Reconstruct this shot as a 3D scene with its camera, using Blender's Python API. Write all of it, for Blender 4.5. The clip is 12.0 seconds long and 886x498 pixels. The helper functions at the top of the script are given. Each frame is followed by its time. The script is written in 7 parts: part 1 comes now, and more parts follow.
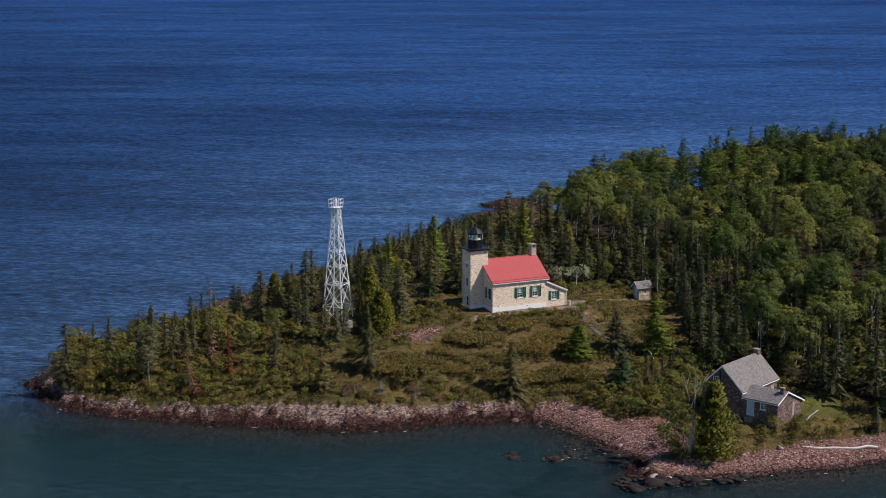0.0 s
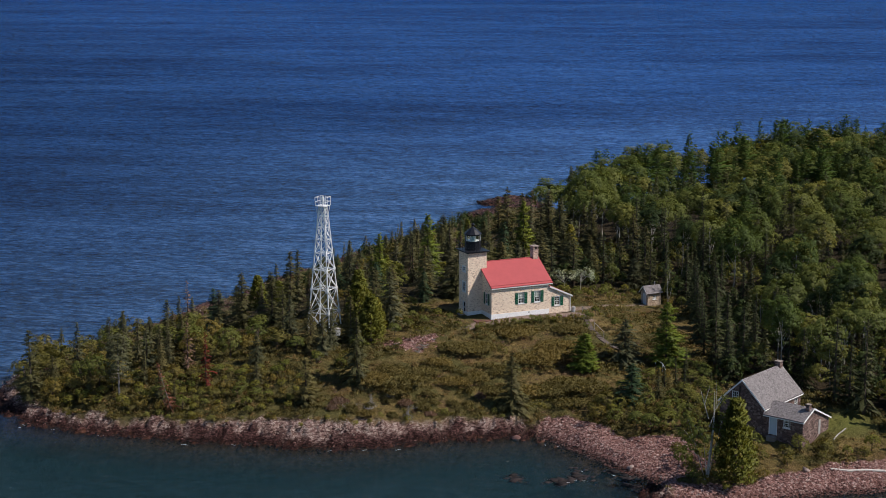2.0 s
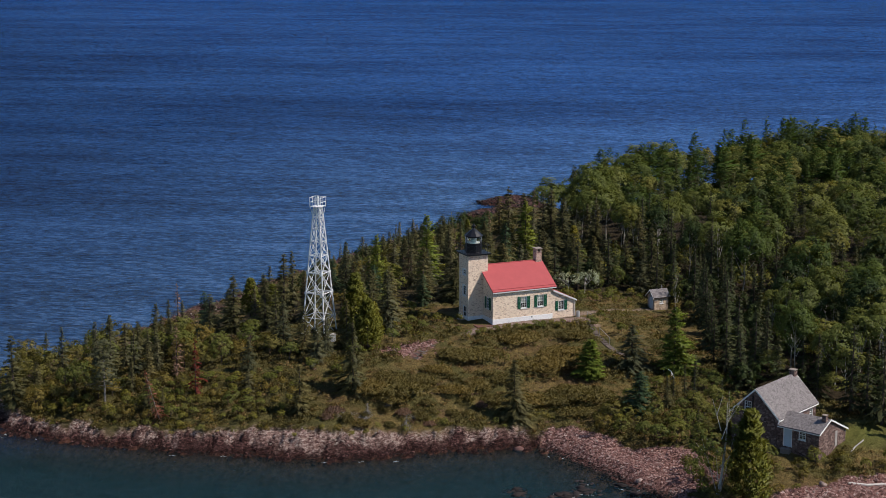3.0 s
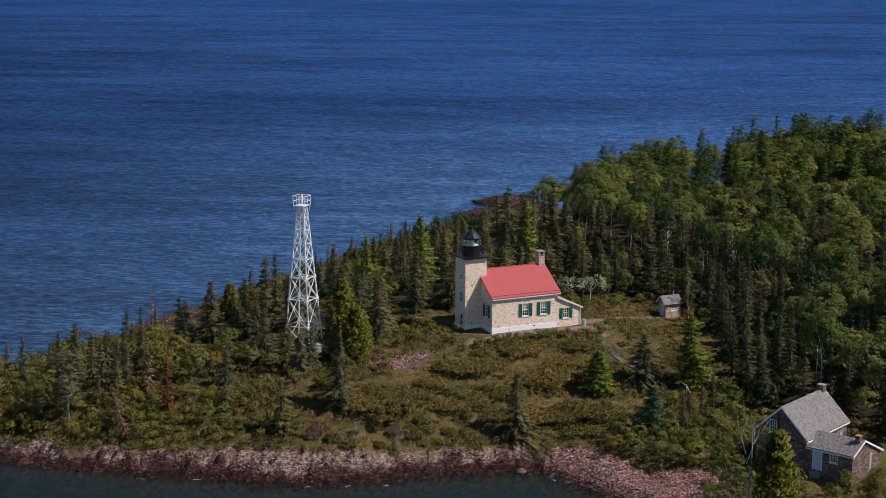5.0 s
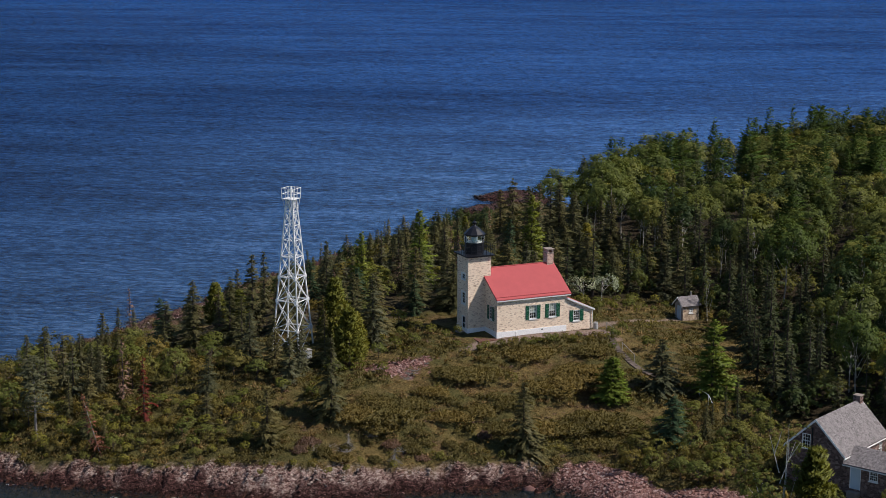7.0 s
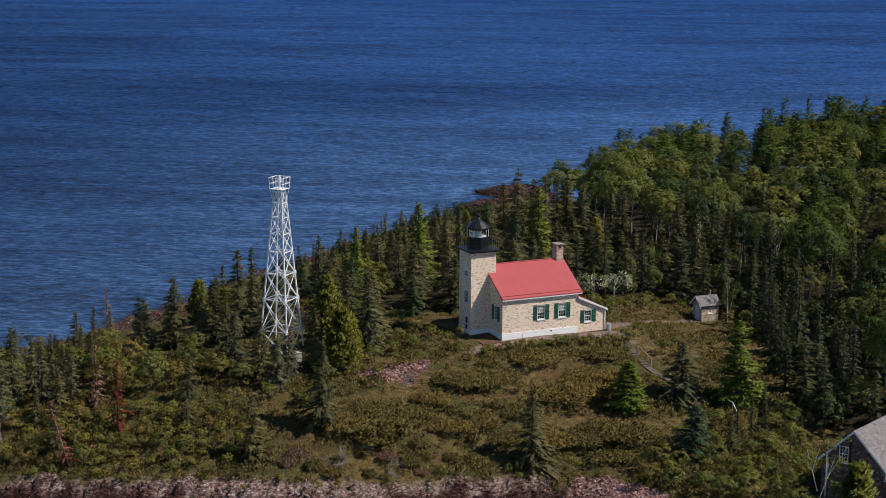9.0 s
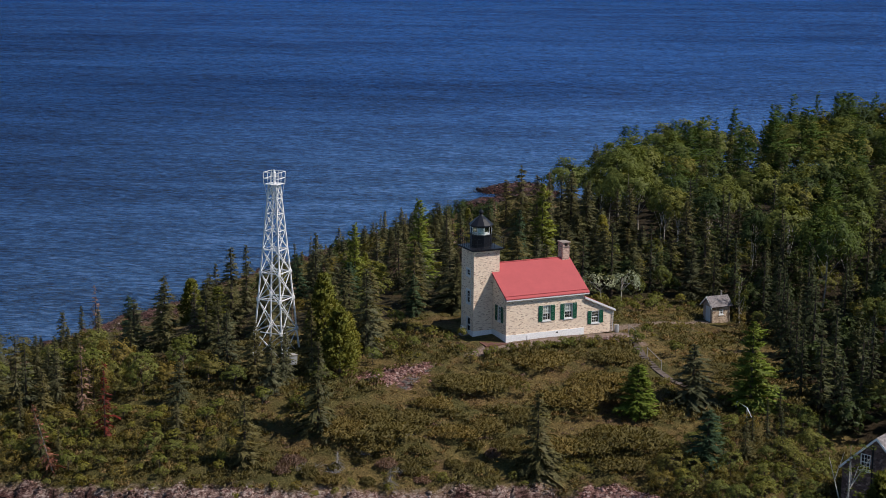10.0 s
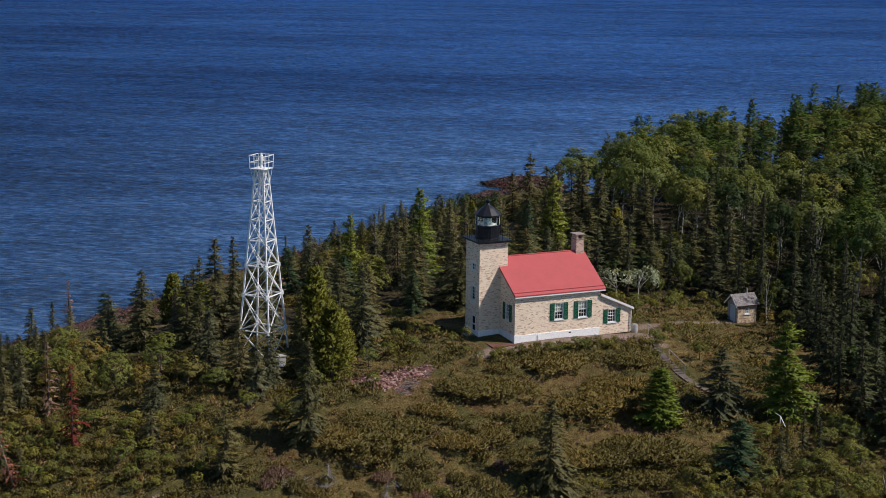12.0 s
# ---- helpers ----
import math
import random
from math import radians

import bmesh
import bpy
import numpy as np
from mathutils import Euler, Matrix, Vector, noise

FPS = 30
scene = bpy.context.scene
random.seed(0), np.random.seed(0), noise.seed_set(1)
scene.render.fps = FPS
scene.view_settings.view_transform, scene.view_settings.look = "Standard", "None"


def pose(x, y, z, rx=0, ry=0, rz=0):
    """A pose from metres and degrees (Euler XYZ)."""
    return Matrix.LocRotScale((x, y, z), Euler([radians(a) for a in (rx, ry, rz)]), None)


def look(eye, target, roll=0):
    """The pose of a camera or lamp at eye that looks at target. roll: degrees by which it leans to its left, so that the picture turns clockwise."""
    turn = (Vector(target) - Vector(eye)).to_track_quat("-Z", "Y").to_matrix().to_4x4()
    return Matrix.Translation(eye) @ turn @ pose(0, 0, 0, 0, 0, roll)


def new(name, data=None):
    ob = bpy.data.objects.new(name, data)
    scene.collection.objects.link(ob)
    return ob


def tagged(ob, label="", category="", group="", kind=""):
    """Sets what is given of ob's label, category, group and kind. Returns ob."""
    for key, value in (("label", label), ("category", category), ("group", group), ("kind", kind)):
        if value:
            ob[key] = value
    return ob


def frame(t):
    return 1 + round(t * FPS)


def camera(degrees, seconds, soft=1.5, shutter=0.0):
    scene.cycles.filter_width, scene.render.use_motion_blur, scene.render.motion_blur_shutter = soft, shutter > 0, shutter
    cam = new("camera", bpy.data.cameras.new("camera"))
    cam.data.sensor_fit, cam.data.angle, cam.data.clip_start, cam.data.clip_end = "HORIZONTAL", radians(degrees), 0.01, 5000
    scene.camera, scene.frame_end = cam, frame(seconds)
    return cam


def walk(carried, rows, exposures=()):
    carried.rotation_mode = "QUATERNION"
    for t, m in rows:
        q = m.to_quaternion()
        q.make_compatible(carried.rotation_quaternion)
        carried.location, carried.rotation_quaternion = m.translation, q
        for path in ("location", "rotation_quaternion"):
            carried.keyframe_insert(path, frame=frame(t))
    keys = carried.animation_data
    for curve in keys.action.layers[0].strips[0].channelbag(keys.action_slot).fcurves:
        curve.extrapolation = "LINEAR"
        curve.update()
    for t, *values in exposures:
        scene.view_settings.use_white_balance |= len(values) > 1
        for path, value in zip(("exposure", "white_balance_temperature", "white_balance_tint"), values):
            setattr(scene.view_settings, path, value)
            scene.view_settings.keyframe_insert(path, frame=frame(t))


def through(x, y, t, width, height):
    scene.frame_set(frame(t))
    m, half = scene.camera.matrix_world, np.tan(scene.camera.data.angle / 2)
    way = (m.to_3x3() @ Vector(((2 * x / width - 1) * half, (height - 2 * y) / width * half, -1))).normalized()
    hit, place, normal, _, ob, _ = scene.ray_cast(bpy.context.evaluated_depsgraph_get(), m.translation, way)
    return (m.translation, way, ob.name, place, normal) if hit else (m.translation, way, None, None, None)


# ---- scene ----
cam = camera(28.8, 12.0, soft=0.8)
PATH = [
    (0, (-107.262, -223.507, 67.785), (-106.466, -221.715, 67.393), -0.2),
    (0.5, (-105.55, -219.365, 67.15), (-104.752, -217.574, 66.757), -0.2),
    (1, (-103.763, -215.135, 66.444), (-102.962, -213.345, 66.05), -0.1),
    (1.5, (-102.052, -210.991, 65.732), (-101.248, -209.203, 65.336), -0.1),
    (2, (-100.333, -206.926, 65.069), (-99.529, -205.138, 64.672), -0.0),
    (2.5, (-98.657, -202.837, 64.435), (-97.851, -201.05, 64.037), 0.1),
    (3, (-96.963, -198.819, 63.86), (-96.157, -197.033, 63.461), 0.1),
    (3.2, (-96.226, -197.126, 63.716), (-95.419, -195.341, 63.315), 0.2),
    (5, (-89.947, -182.815, 60.561), (-89.134, -181.032, 60.163), 0.2),
    (5.5, (-88.341, -179.009, 59.704), (-87.526, -177.226, 59.306), 0.2),
    (6, (-86.8, -175.472, 58.81), (-85.984, -173.69, 58.412), 0.3),
    (6.5, (-85.247, -172.027, 58.024), (-84.432, -170.244, 57.625), 0.3),
    (7, (-83.823, -168.61, 57.297), (-83.008, -166.828, 56.897), 0.3),
    (9, (-78.146, -155.453, 53.909), (-77.329, -153.672, 53.508), 0.4),
    (9.5, (-76.915, -152.273, 53.042), (-76.097, -150.493, 52.641), 0.5),
    (10, (-75.504, -149.137, 52.212), (-74.686, -147.356, 51.812), 0.5),
    (10.5, (-74.084, -146.076, 51.41), (-73.267, -144.295, 51.009), 0.7),
    (11, (-72.623, -142.831, 50.462), (-71.807, -141.05, 50.061), 0.6),
    (11.5, (-71.188, -139.489, 49.381), (-70.372, -137.707, 48.982), 0.7),
    (12, (-69.713, -136.146, 48.458), (-68.896, -134.364, 48.059), 0.7),
]
walk(cam, [(t, look(eye, target, roll)) for t, eye, target, roll in PATH])

# ---- world, sun and exposure ----
SUN_DIR = Vector((1.6, -1.15, 2.25)).normalized()
world = bpy.data.worlds.new("sky")
scene.world = world
world.use_nodes = True
wn = world.node_tree
sky = wn.nodes.new("ShaderNodeTexSky")
sky.sky_type = "NISHITA"
sky.sun_disc = False
sky.sun_elevation = math.asin(SUN_DIR.z)
sky.sun_rotation = math.atan2(SUN_DIR.x, SUN_DIR.y)
sky.air_density, sky.dust_density, sky.ozone_density = 1.0, 0.0, 5.0
wn.nodes["Background"].inputs["Strength"].default_value = 0.088
wn.links.new(sky.outputs[0], wn.nodes["Background"].inputs["Color"])
sun = new("sun", bpy.data.lights.new("sun", "SUN"))
sun.data.energy, sun.data.angle, sun.data.color = 5.0, radians(0.5), (1.0, 0.915, 0.84)
sun.matrix_world = look(SUN_DIR * 400, (0, 0, 0))
scene.view_settings.exposure = -0.02


# ---- materials ----
class Nodes:
    """Short hand for building one node material."""

    def __init__(self, name):
        self.mat = bpy.data.materials.new(name)
        self.mat.use_nodes = True
        self.tree = self.mat.node_tree
        self.tree.nodes.clear()
        self.out = self.add("ShaderNodeOutputMaterial")

    def add(self, kind, **settings):
        node = self.tree.nodes.new(kind)
        for key, value in settings.items():
            setattr(node, key, value)
        return node

    def link(self, a, b):
        self.tree.links.new(a, b)

    def coords(self, scale=(1, 1, 1), turn=0.0, space="Object"):
        tex = self.add("ShaderNodeTexCoord")
        m = self.add("ShaderNodeMapping")
        m.inputs["Scale"].default_value = scale
        m.inputs["Rotation"].default_value = (0, 0, turn)
        self.link(tex.outputs[space], m.inputs["Vector"])
        return m.outputs[0]

    def along_coords(self, length, width, turn):
        """The plan turned to lie along a direction, then divided by a length and a width."""
        geo = self.add("ShaderNodeNewGeometry")
        m = self.add("ShaderNodeMapping", vector_type="TEXTURE")
        m.inputs["Rotation"].default_value = (0, 0, turn)
        m.inputs["Scale"].default_value = (length, width, 1e6)
        self.link(geo.outputs["Position"], m.inputs["Vector"])
        return m.outputs[0]

    def world_coords(self, scale=(1, 1, 1), turn=0.0):
        geo = self.add("ShaderNodeNewGeometry")
        m = self.add("ShaderNodeMapping")
        m.inputs["Scale"].default_value = scale
        m.inputs["Rotation"].default_value = (0, 0, turn)
        self.link(geo.outputs["Position"], m.inputs["Vector"])
        return m.outputs[0]

    def noise(self, vec, scale, detail=4.0, rough=0.6, distortion=0.0):
        n = self.add("ShaderNodeTexNoise")
        n.inputs["Scale"].default_value, n.inputs["Detail"].default_value = scale, detail
        n.inputs["Roughness"].default_value, n.inputs["Distortion"].default_value = rough, distortion
        self.link(vec, n.inputs["Vector"])
        return n.outputs["Fac"]

    def voronoi(self, vec, scale, feature="F1"):
        n = self.add("ShaderNodeTexVoronoi", feature=feature)
        n.inputs["Scale"].default_value = scale
        self.link(vec, n.inputs["Vector"])
        return n

    def ramp(self, fac, stops):
        r = self.add("ShaderNodeValToRGB")
        while len(r.color_ramp.elements) < len(stops):
            r.color_ramp.elements.new(0.5)
        for e, (at, col) in zip(r.color_ramp.elements, stops):
            e.position = at
            e.color = (*col, 1) if isinstance(col, tuple) else (col, col, col, 1)
        self.link(fac, r.inputs["Fac"])
        return r.outputs["Color"]

    def mix(self, fac, a, b, mode="MIX"):
        m = self.add("ShaderNodeMix", data_type="RGBA", blend_type=mode)
        for sock, v in ((m.inputs["Factor"], fac), (m.inputs[6], a), (m.inputs[7], b)):
            if isinstance(v, (int, float)):
                sock.default_value = v if sock.name == "Factor" else (v, v, v, 1)
            elif isinstance(v, tuple):
                sock.default_value = (*v, 1)
            else:
                self.link(v, sock)
        return m.outputs[2]

    def calc(self, op, a, b=0.0):
        m = self.add("ShaderNodeMath", operation=op)
        for sock, v in ((m.inputs[0], a), (m.inputs[1], b)):
            if isinstance(v, (int, float)):
                sock.default_value = v
            else:
                self.link(v, sock)
        return m.outputs[0]

    def bump(self, height, strength, distance):
        b = self.add("ShaderNodeBump")
        b.inputs["Strength"].default_value, b.inputs["Distance"].default_value = strength, distance
        self.link(height, b.inputs["Height"])
        return b.outputs["Normal"]

    def surface(self, color, rough=0.8, normal=None, metal=0.0, spec=0.3):
        p = self.add("ShaderNodeBsdfPrincipled")
        for sock, v in ((p.inputs["Base Color"], color), (p.inputs["Roughness"], rough)):
            if isinstance(v, (int, float)):
                sock.default_value = v
            elif isinstance(v, tuple):
                sock.default_value = (*v, 1)
            else:
                self.link(v, sock)
        p.inputs["Metallic"].default_value = metal
        p.inputs["Specular IOR Level"].default_value = spec
        if normal is not None:
            self.link(normal, p.inputs["Normal"])
        self.link(p.outputs[0], self.out.inputs["Surface"])
        return p


def painted(name, color, rough=0.5, wear=0.12, grain=6.0, metal=0.0):
    """A painted or plain surface with faint dirt and unevenness."""
    n = Nodes(name)
    v = n.coords()
    dirt = n.noise(v, 0.9, 5.0, 0.7)
    fine = n.noise(v, grain * 4, 3.0)
    dark = tuple(c * (1 - 2.2 * wear) for c in color)
    lite = tuple(min(1.0, c * (1 + wear)) for c in color)
    col = n.mix(n.ramp(dirt, [(0.35, 0.0), (0.7, 1.0)]), dark, lite)
    col = n.mix(0.25, col, n.mix(fine, dark, lite))
    n.surface(col, rough, n.bump(fine, 0.15, 0.01), metal)
    return n.mat


def brick_wall(name, light, mid, dark, mortar):
    """Weathered courses of brick, laid along the wall, with blotched darker runs."""
    n = Nodes(name)
    tex = n.add("ShaderNodeTexCoord")
    sep = n.add("ShaderNodeSeparateXYZ")
    n.link(tex.outputs["Object"], sep.inputs[0])
    along = n.calc("ADD", sep.outputs[0], sep.outputs[1])
    comb = n.add("ShaderNodeCombineXYZ")
    n.link(along, comb.inputs[0])
    n.link(sep.outputs[2], comb.inputs[1])
    b = n.add("ShaderNodeTexBrick")
    b.inputs["Scale"].default_value = 1.0
    b.inputs["Brick Width"].default_value, b.inputs["Row Height"].default_value = 0.235, 0.082
    b.inputs["Mortar Size"].default_value, b.inputs["Mortar Smooth"].default_value = 0.006, 0.3
    b.inputs["Bias"].default_value = 0.0
    b.inputs["Color1"].default_value, b.inputs["Color2"].default_value = (1, 1, 1, 1), (0, 0, 0, 1)
    b.inputs["Mortar"].default_value = (0.5, 0.5, 0.5, 1)
    n.link(comb.outputs[0], b.inputs["Vector"])
    m = n.add("ShaderNodeMapping")
    m.inputs["Scale"].default_value = (1.6, 7.0, 1.0)
    n.link(comb.outputs[0], m.inputs["Vector"])
    streak = n.noise(m.outputs[0], 1.1, 5.0, 0.75)
    big = n.noise(tex.outputs["Object"], 0.35, 3.0)
    tone = n.mix(0.22, streak, b.outputs["Color"])
    col = n.ramp(tone, [(0.36, dark), (0.43, mid), (0.51, light), (0.8, tuple(min(0.92, c * 1.1) for c in light))])
    col = n.mix(n.calc("MULTIPLY", b.outputs["Fac"], 0.7), col, mortar)
    col = n.mix(n.ramp(big, [(0.3, 0.0), (0.75, 0.35)]), col, mid)
    h = n.calc("SUBTRACT", n.calc("MULTIPLY", streak, 0.6), b.outputs["Fac"])
    n.surface(col, 0.9, n.bump(h, 0.7, 0.02), 0, 0.15)
    return n.mat


def whitewashed(name):
    """Rubble footing under many coats of white."""
    n = Nodes(name)
    v = n.coords((1, 1, 1.5))
    edge = n.voronoi(v, 3.4, "DISTANCE_TO_EDGE")
    lump = n.noise(v, 5.0, 4.0)
    joint = n.ramp(edge.outputs["Distance"], [(0.0, 0.0), (0.16, 1.0)])
    col = n.mix(joint, (0.78, 0.78, 0.79), (0.88, 0.88, 0.88))
    col = n.mix(n.ramp(lump, [(0.66, 0.0), (0.8, 0.35)]), col, (0.66, 0.64, 0.62))
    n.surface(col, 0.85, n.bump(n.calc("ADD", joint, lump), 0.3, 0.03), 0, 0.2)
    return n.mat


def rubble_wall(name, tones, joint_tone, size=3.2):
    """Rough field stone in several browns and greys, with pale mortar."""
    n = Nodes(name)
    v = n.coords((1, 1, 1.5))
    cell = n.voronoi(v, size)
    edge = n.voronoi(v, size, "DISTANCE_TO_EDGE")
    fine = n.noise(v, 14.0, 4.0)
    sep = n.add("ShaderNodeSeparateColor")
    n.link(cell.outputs["Color"], sep.inputs[0])
    col = n.ramp(sep.outputs[0], list(zip((0.0, 0.35, 0.65, 1.0), tones)))
    col = n.mix(0.3, col, n.mix(fine, tones[0], tones[3]))
    joint = n.ramp(edge.outputs["Distance"], [(0.0, 1.0), (0.07, 0.0)])
    col = n.mix(n.calc("MULTIPLY", joint, 0.55), col, joint_tone)
    h = n.calc("ADD", n.calc("MULTIPLY", joint, -0.7), n.calc("MULTIPLY", fine, 0.5))
    n.surface(col, 0.95, n.bump(h, 0.8, 0.05), 0, 0.1)
    return n.mat


def shingle_grey(name, base):
    """Weathered grey wooden shingles, each a little different."""
    n = Nodes(name)
    v = n.coords()
    info = n.add("ShaderNodeObjectInfo")
    geo = n.add("ShaderNodeNewGeometry")
    r = n.calc("FRACT", n.calc("ADD", n.calc("MULTIPLY", info.outputs["Random"], 7.0), geo.outputs["Random Per Island"]))
    grain = n.noise(n.coords((3, 3, 22)), 3.0, 4.0)
    stain = n.noise(v, 2.6, 5.0, 0.75)
    col = n.ramp(r, [(0.0, tuple(c * 0.5 for c in base)), (0.45, base), (1.0, tuple(min(1, c * 1.4) for c in base))])
    col = n.mix(0.3, col, n.mix(grain, tuple(c * 0.5 for c in base), tuple(c * 1.25 for c in base)))
    col = n.mix(n.ramp(stain, [(0.52, 0.0), (0.75, 0.4)]), col, (0.085, 0.075, 0.066))
    n.surface(col, 0.85, n.bump(grain, 0.4, 0.01), 0, 0.2)
    return n.mat


def foliage(name, shade, mid, tip, through=0.26):
    """Leaves or needles: tone varies from plant to plant and from spray to spray."""
    n = Nodes(name)
    info = n.add("ShaderNodeObjectInfo")
    geo = n.add("ShaderNodeNewGeometry")
    patch = n.noise(n.world_coords(), 0.21, 3.0)
    r = n.calc("ADD", n.calc("MULTIPLY", geo.outputs["Random Per Island"], 0.26), n.calc("MULTIPLY", patch, 0.74))
    col = n.ramp(r, [(0.08, shade), (0.5, mid), (0.92, tip)])
    plant = n.ramp(info.outputs["Random"], [(0.0, tuple(c * f for c, f in zip(mid, (0.75, 0.8, 0.8)))), (0.5, mid), (1.0, tuple(c * f for c, f in zip(tip, (1.15, 0.98, 0.8))))])
    col = n.mix(0.32, col, plant)
    grain = n.noise(n.world_coords(), 4.5, 3.0, 0.7)
    col = n.mix(1.0, col, n.ramp(grain, [(0.34, 0.6), (0.5, 0.97), (0.66, 1.45)]), "MULTIPLY")
    d = n.add("ShaderNodeBsdfDiffuse")
    t = n.add("ShaderNodeBsdfTranslucent")
    g = n.add("ShaderNodeBsdfGlossy")
    g.inputs["Roughness"].default_value = 0.45
    m = n.add("ShaderNodeMixShader")
    m.inputs[0].default_value = through
    m2 = n.add("ShaderNodeMixShader")
    m2.inputs[0].default_value = 0.008
    n.link(col, d.inputs["Color"])
    n.link(n.mix(1.0, col, (1.2, 1.1, 0.6), "MULTIPLY"), t.inputs["Color"])
    n.link(d.outputs[0], m.inputs[1])
    n.link(t.outputs[0], m.inputs[2])
    n.link(m.outputs[0], m2.inputs[1])
    n.link(g.outputs[0], m2.inputs[2])
    n.link(m2.outputs[0], n.out.inputs["Surface"])
    return n.mat


def bark(name, base, mark):
    n = Nodes(name)
    v = n.coords((6, 6, 2))
    f = n.noise(v, 2.5, 5.0, 0.7)
    n.surface(n.ramp(f, [(0.3, mark), (0.6, base)]), 0.9, n.bump(f, 0.5, 0.03), 0, 0.1)
    return n.mat


def rock_material(name, low, mid, high):
    n = Nodes(name)
    v = n.world_coords()
    a = n.noise(v, 1.4, 6.0, 0.7)
    b = n.noise(v, 9.0, 4.0, 0.7)
    geo = n.add("ShaderNodeNewGeometry")
    r = n.calc("ADD", n.calc("MULTIPLY", geo.outputs["Random Per Island"], 0.5), n.calc("MULTIPLY", a, 0.5))
    col = n.ramp(r, [(0.2, low), (0.5, mid), (0.8, high)])
    col = n.mix(0.35, col, n.ramp(b, [(0.3, low), (0.7, high)]))
    n.surface(col, 0.85, n.bump(b, 0.6, 0.06), 0, 0.25)
    return n.mat


def ground_material():
    n = Nodes("land")
    v = n.world_coords()

    def mask(name):
        return n.add("ShaderNodeAttribute", attribute_name=name).outputs["Fac"]

    patch = n.noise(v, 0.16, 5.0, 0.65, 0.4)
    tuft = n.noise(v, 1.6, 6.0, 0.75)
    fine = n.noise(v, 6.0, 5.0, 0.8)
    speck = n.mix(0.5, tuft, fine)
    heath = n.ramp(speck, [(0.34, (0.036, 0.035, 0.013)), (0.5, (0.088, 0.08, 0.028)), (0.66, (0.18, 0.15, 0.054))])
    grass = n.ramp(speck, [(0.34, (0.066, 0.05, 0.02)), (0.5, (0.155, 0.113, 0.043)), (0.66, (0.3, 0.215, 0.085))])
    rusty = n.ramp(speck, [(0.34, (0.045, 0.026, 0.015)), (0.5, (0.1, 0.06, 0.03)), (0.66, (0.2, 0.12, 0.065))])
    other = n.noise(n.world_coords((1, 1, 1), 0.7), 0.23, 4.0)
    col = n.mix(n.ramp(patch, [(0.48, 0.0), (0.62, 0.7)]), grass, rusty)
    col = n.mix(n.ramp(other, [(0.55, 0.0), (0.62, 0.5)]), col, heath)
    col = n.mix(mask("mat"), col, heath)
    # Needle litter under the woods, with the trees' shade put into its colour.
    col = n.mix(mask("shaded_litter"), col, n.ramp(speck, [(0.36, (0.014, 0.011, 0.007)), (0.64, (0.06, 0.045, 0.026))]))
    col = n.mix(n.calc("MULTIPLY", mask("lawn"), 0.85), col, n.ramp(fine, [(0.3, (0.08, 0.09, 0.02)), (0.7, (0.2, 0.2, 0.055))]))
    # bedrock: dark purple brown, pale lichen and pink fresh faces
    lichen = n.noise(v, 0.42, 6.0, 0.75)
    crag = n.noise(n.world_coords((1, 1, 2.4)), 1.9, 8.0, 0.82, 0.5)
    crack = n.voronoi(n.world_coords((1, 1, 3.0)), 1.3, "DISTANCE_TO_EDGE").outputs["Distance"]
    stone = n.ramp(crag, [(0.4, (0.014, 0.008, 0.008)), (0.48, (0.055, 0.026, 0.024)), (0.55, (0.13, 0.062, 0.056)), (0.64, (0.3, 0.165, 0.148))])
    pale = n.ramp(crag, [(0.4, (0.05, 0.026, 0.023)), (0.47, (0.22, 0.12, 0.105)), (0.53, (0.46, 0.32, 0.28)), (0.6, (0.72, 0.61, 0.54))])
    dry = n.calc("MULTIPLY", n.ramp(lichen, [(0.36, 0.1), (0.47, 1.0)]), mask("dry"))
    stone = n.mix(dry, stone, pale)
    stone = n.mix(n.ramp(crack, [(0.0, 0.8), (0.05, 0.0)]), stone, (0.02, 0.013, 0.012))
    col = n.mix(mask("rock"), col, stone)
    pebble = n.voronoi(v, 4.2)
    sep = n.add("ShaderNodeSeparateColor")
    n.link(pebble.outputs["Color"], sep.inputs[0])
    shingle = n.ramp(sep.outputs[0], [(0.0, (0.06, 0.03, 0.026)), (0.45, (0.2, 0.098, 0.083)), (0.8, (0.32, 0.18, 0.155)), (1.0, (0.5, 0.38, 0.34))])
    col = n.mix(mask("beach"), col, shingle)
    col = n.mix(mask("path"), col, n.ramp(fine, [(0.3, (0.2, 0.14, 0.11)), (0.7, (0.36, 0.27, 0.22))]))
    col = n.mix(mask("wet"), col, n.mix(1.0, col, (0.4, 0.37, 0.37), "MULTIPLY"))
    deep = n.mix(mask("abyss"), n.ramp(fine, [(0.3, (0.035, 0.075, 0.08)), (0.7, (0.06, 0.115, 0.12))]), (0.02, 0.09, 0.26))
    bed = n.ramp(tuft, [(0.35, (0.07, 0.035, 0.023)), (0.65, (0.28, 0.12, 0.07))])
    col = n.mix(mask("under"), col, n.mix(mask("deep"), bed, deep))
    h = n.calc("ADD", n.calc("ADD", tuft, n.calc("MULTIPLY", fine, 0.7)), n.calc("MULTIPLY", n.calc("MULTIPLY", crag, 1.6), mask("rock")))
    n.surface(col, 0.95, n.bump(h, 1.0, 0.35), 0, 0.1)
    return n.mat


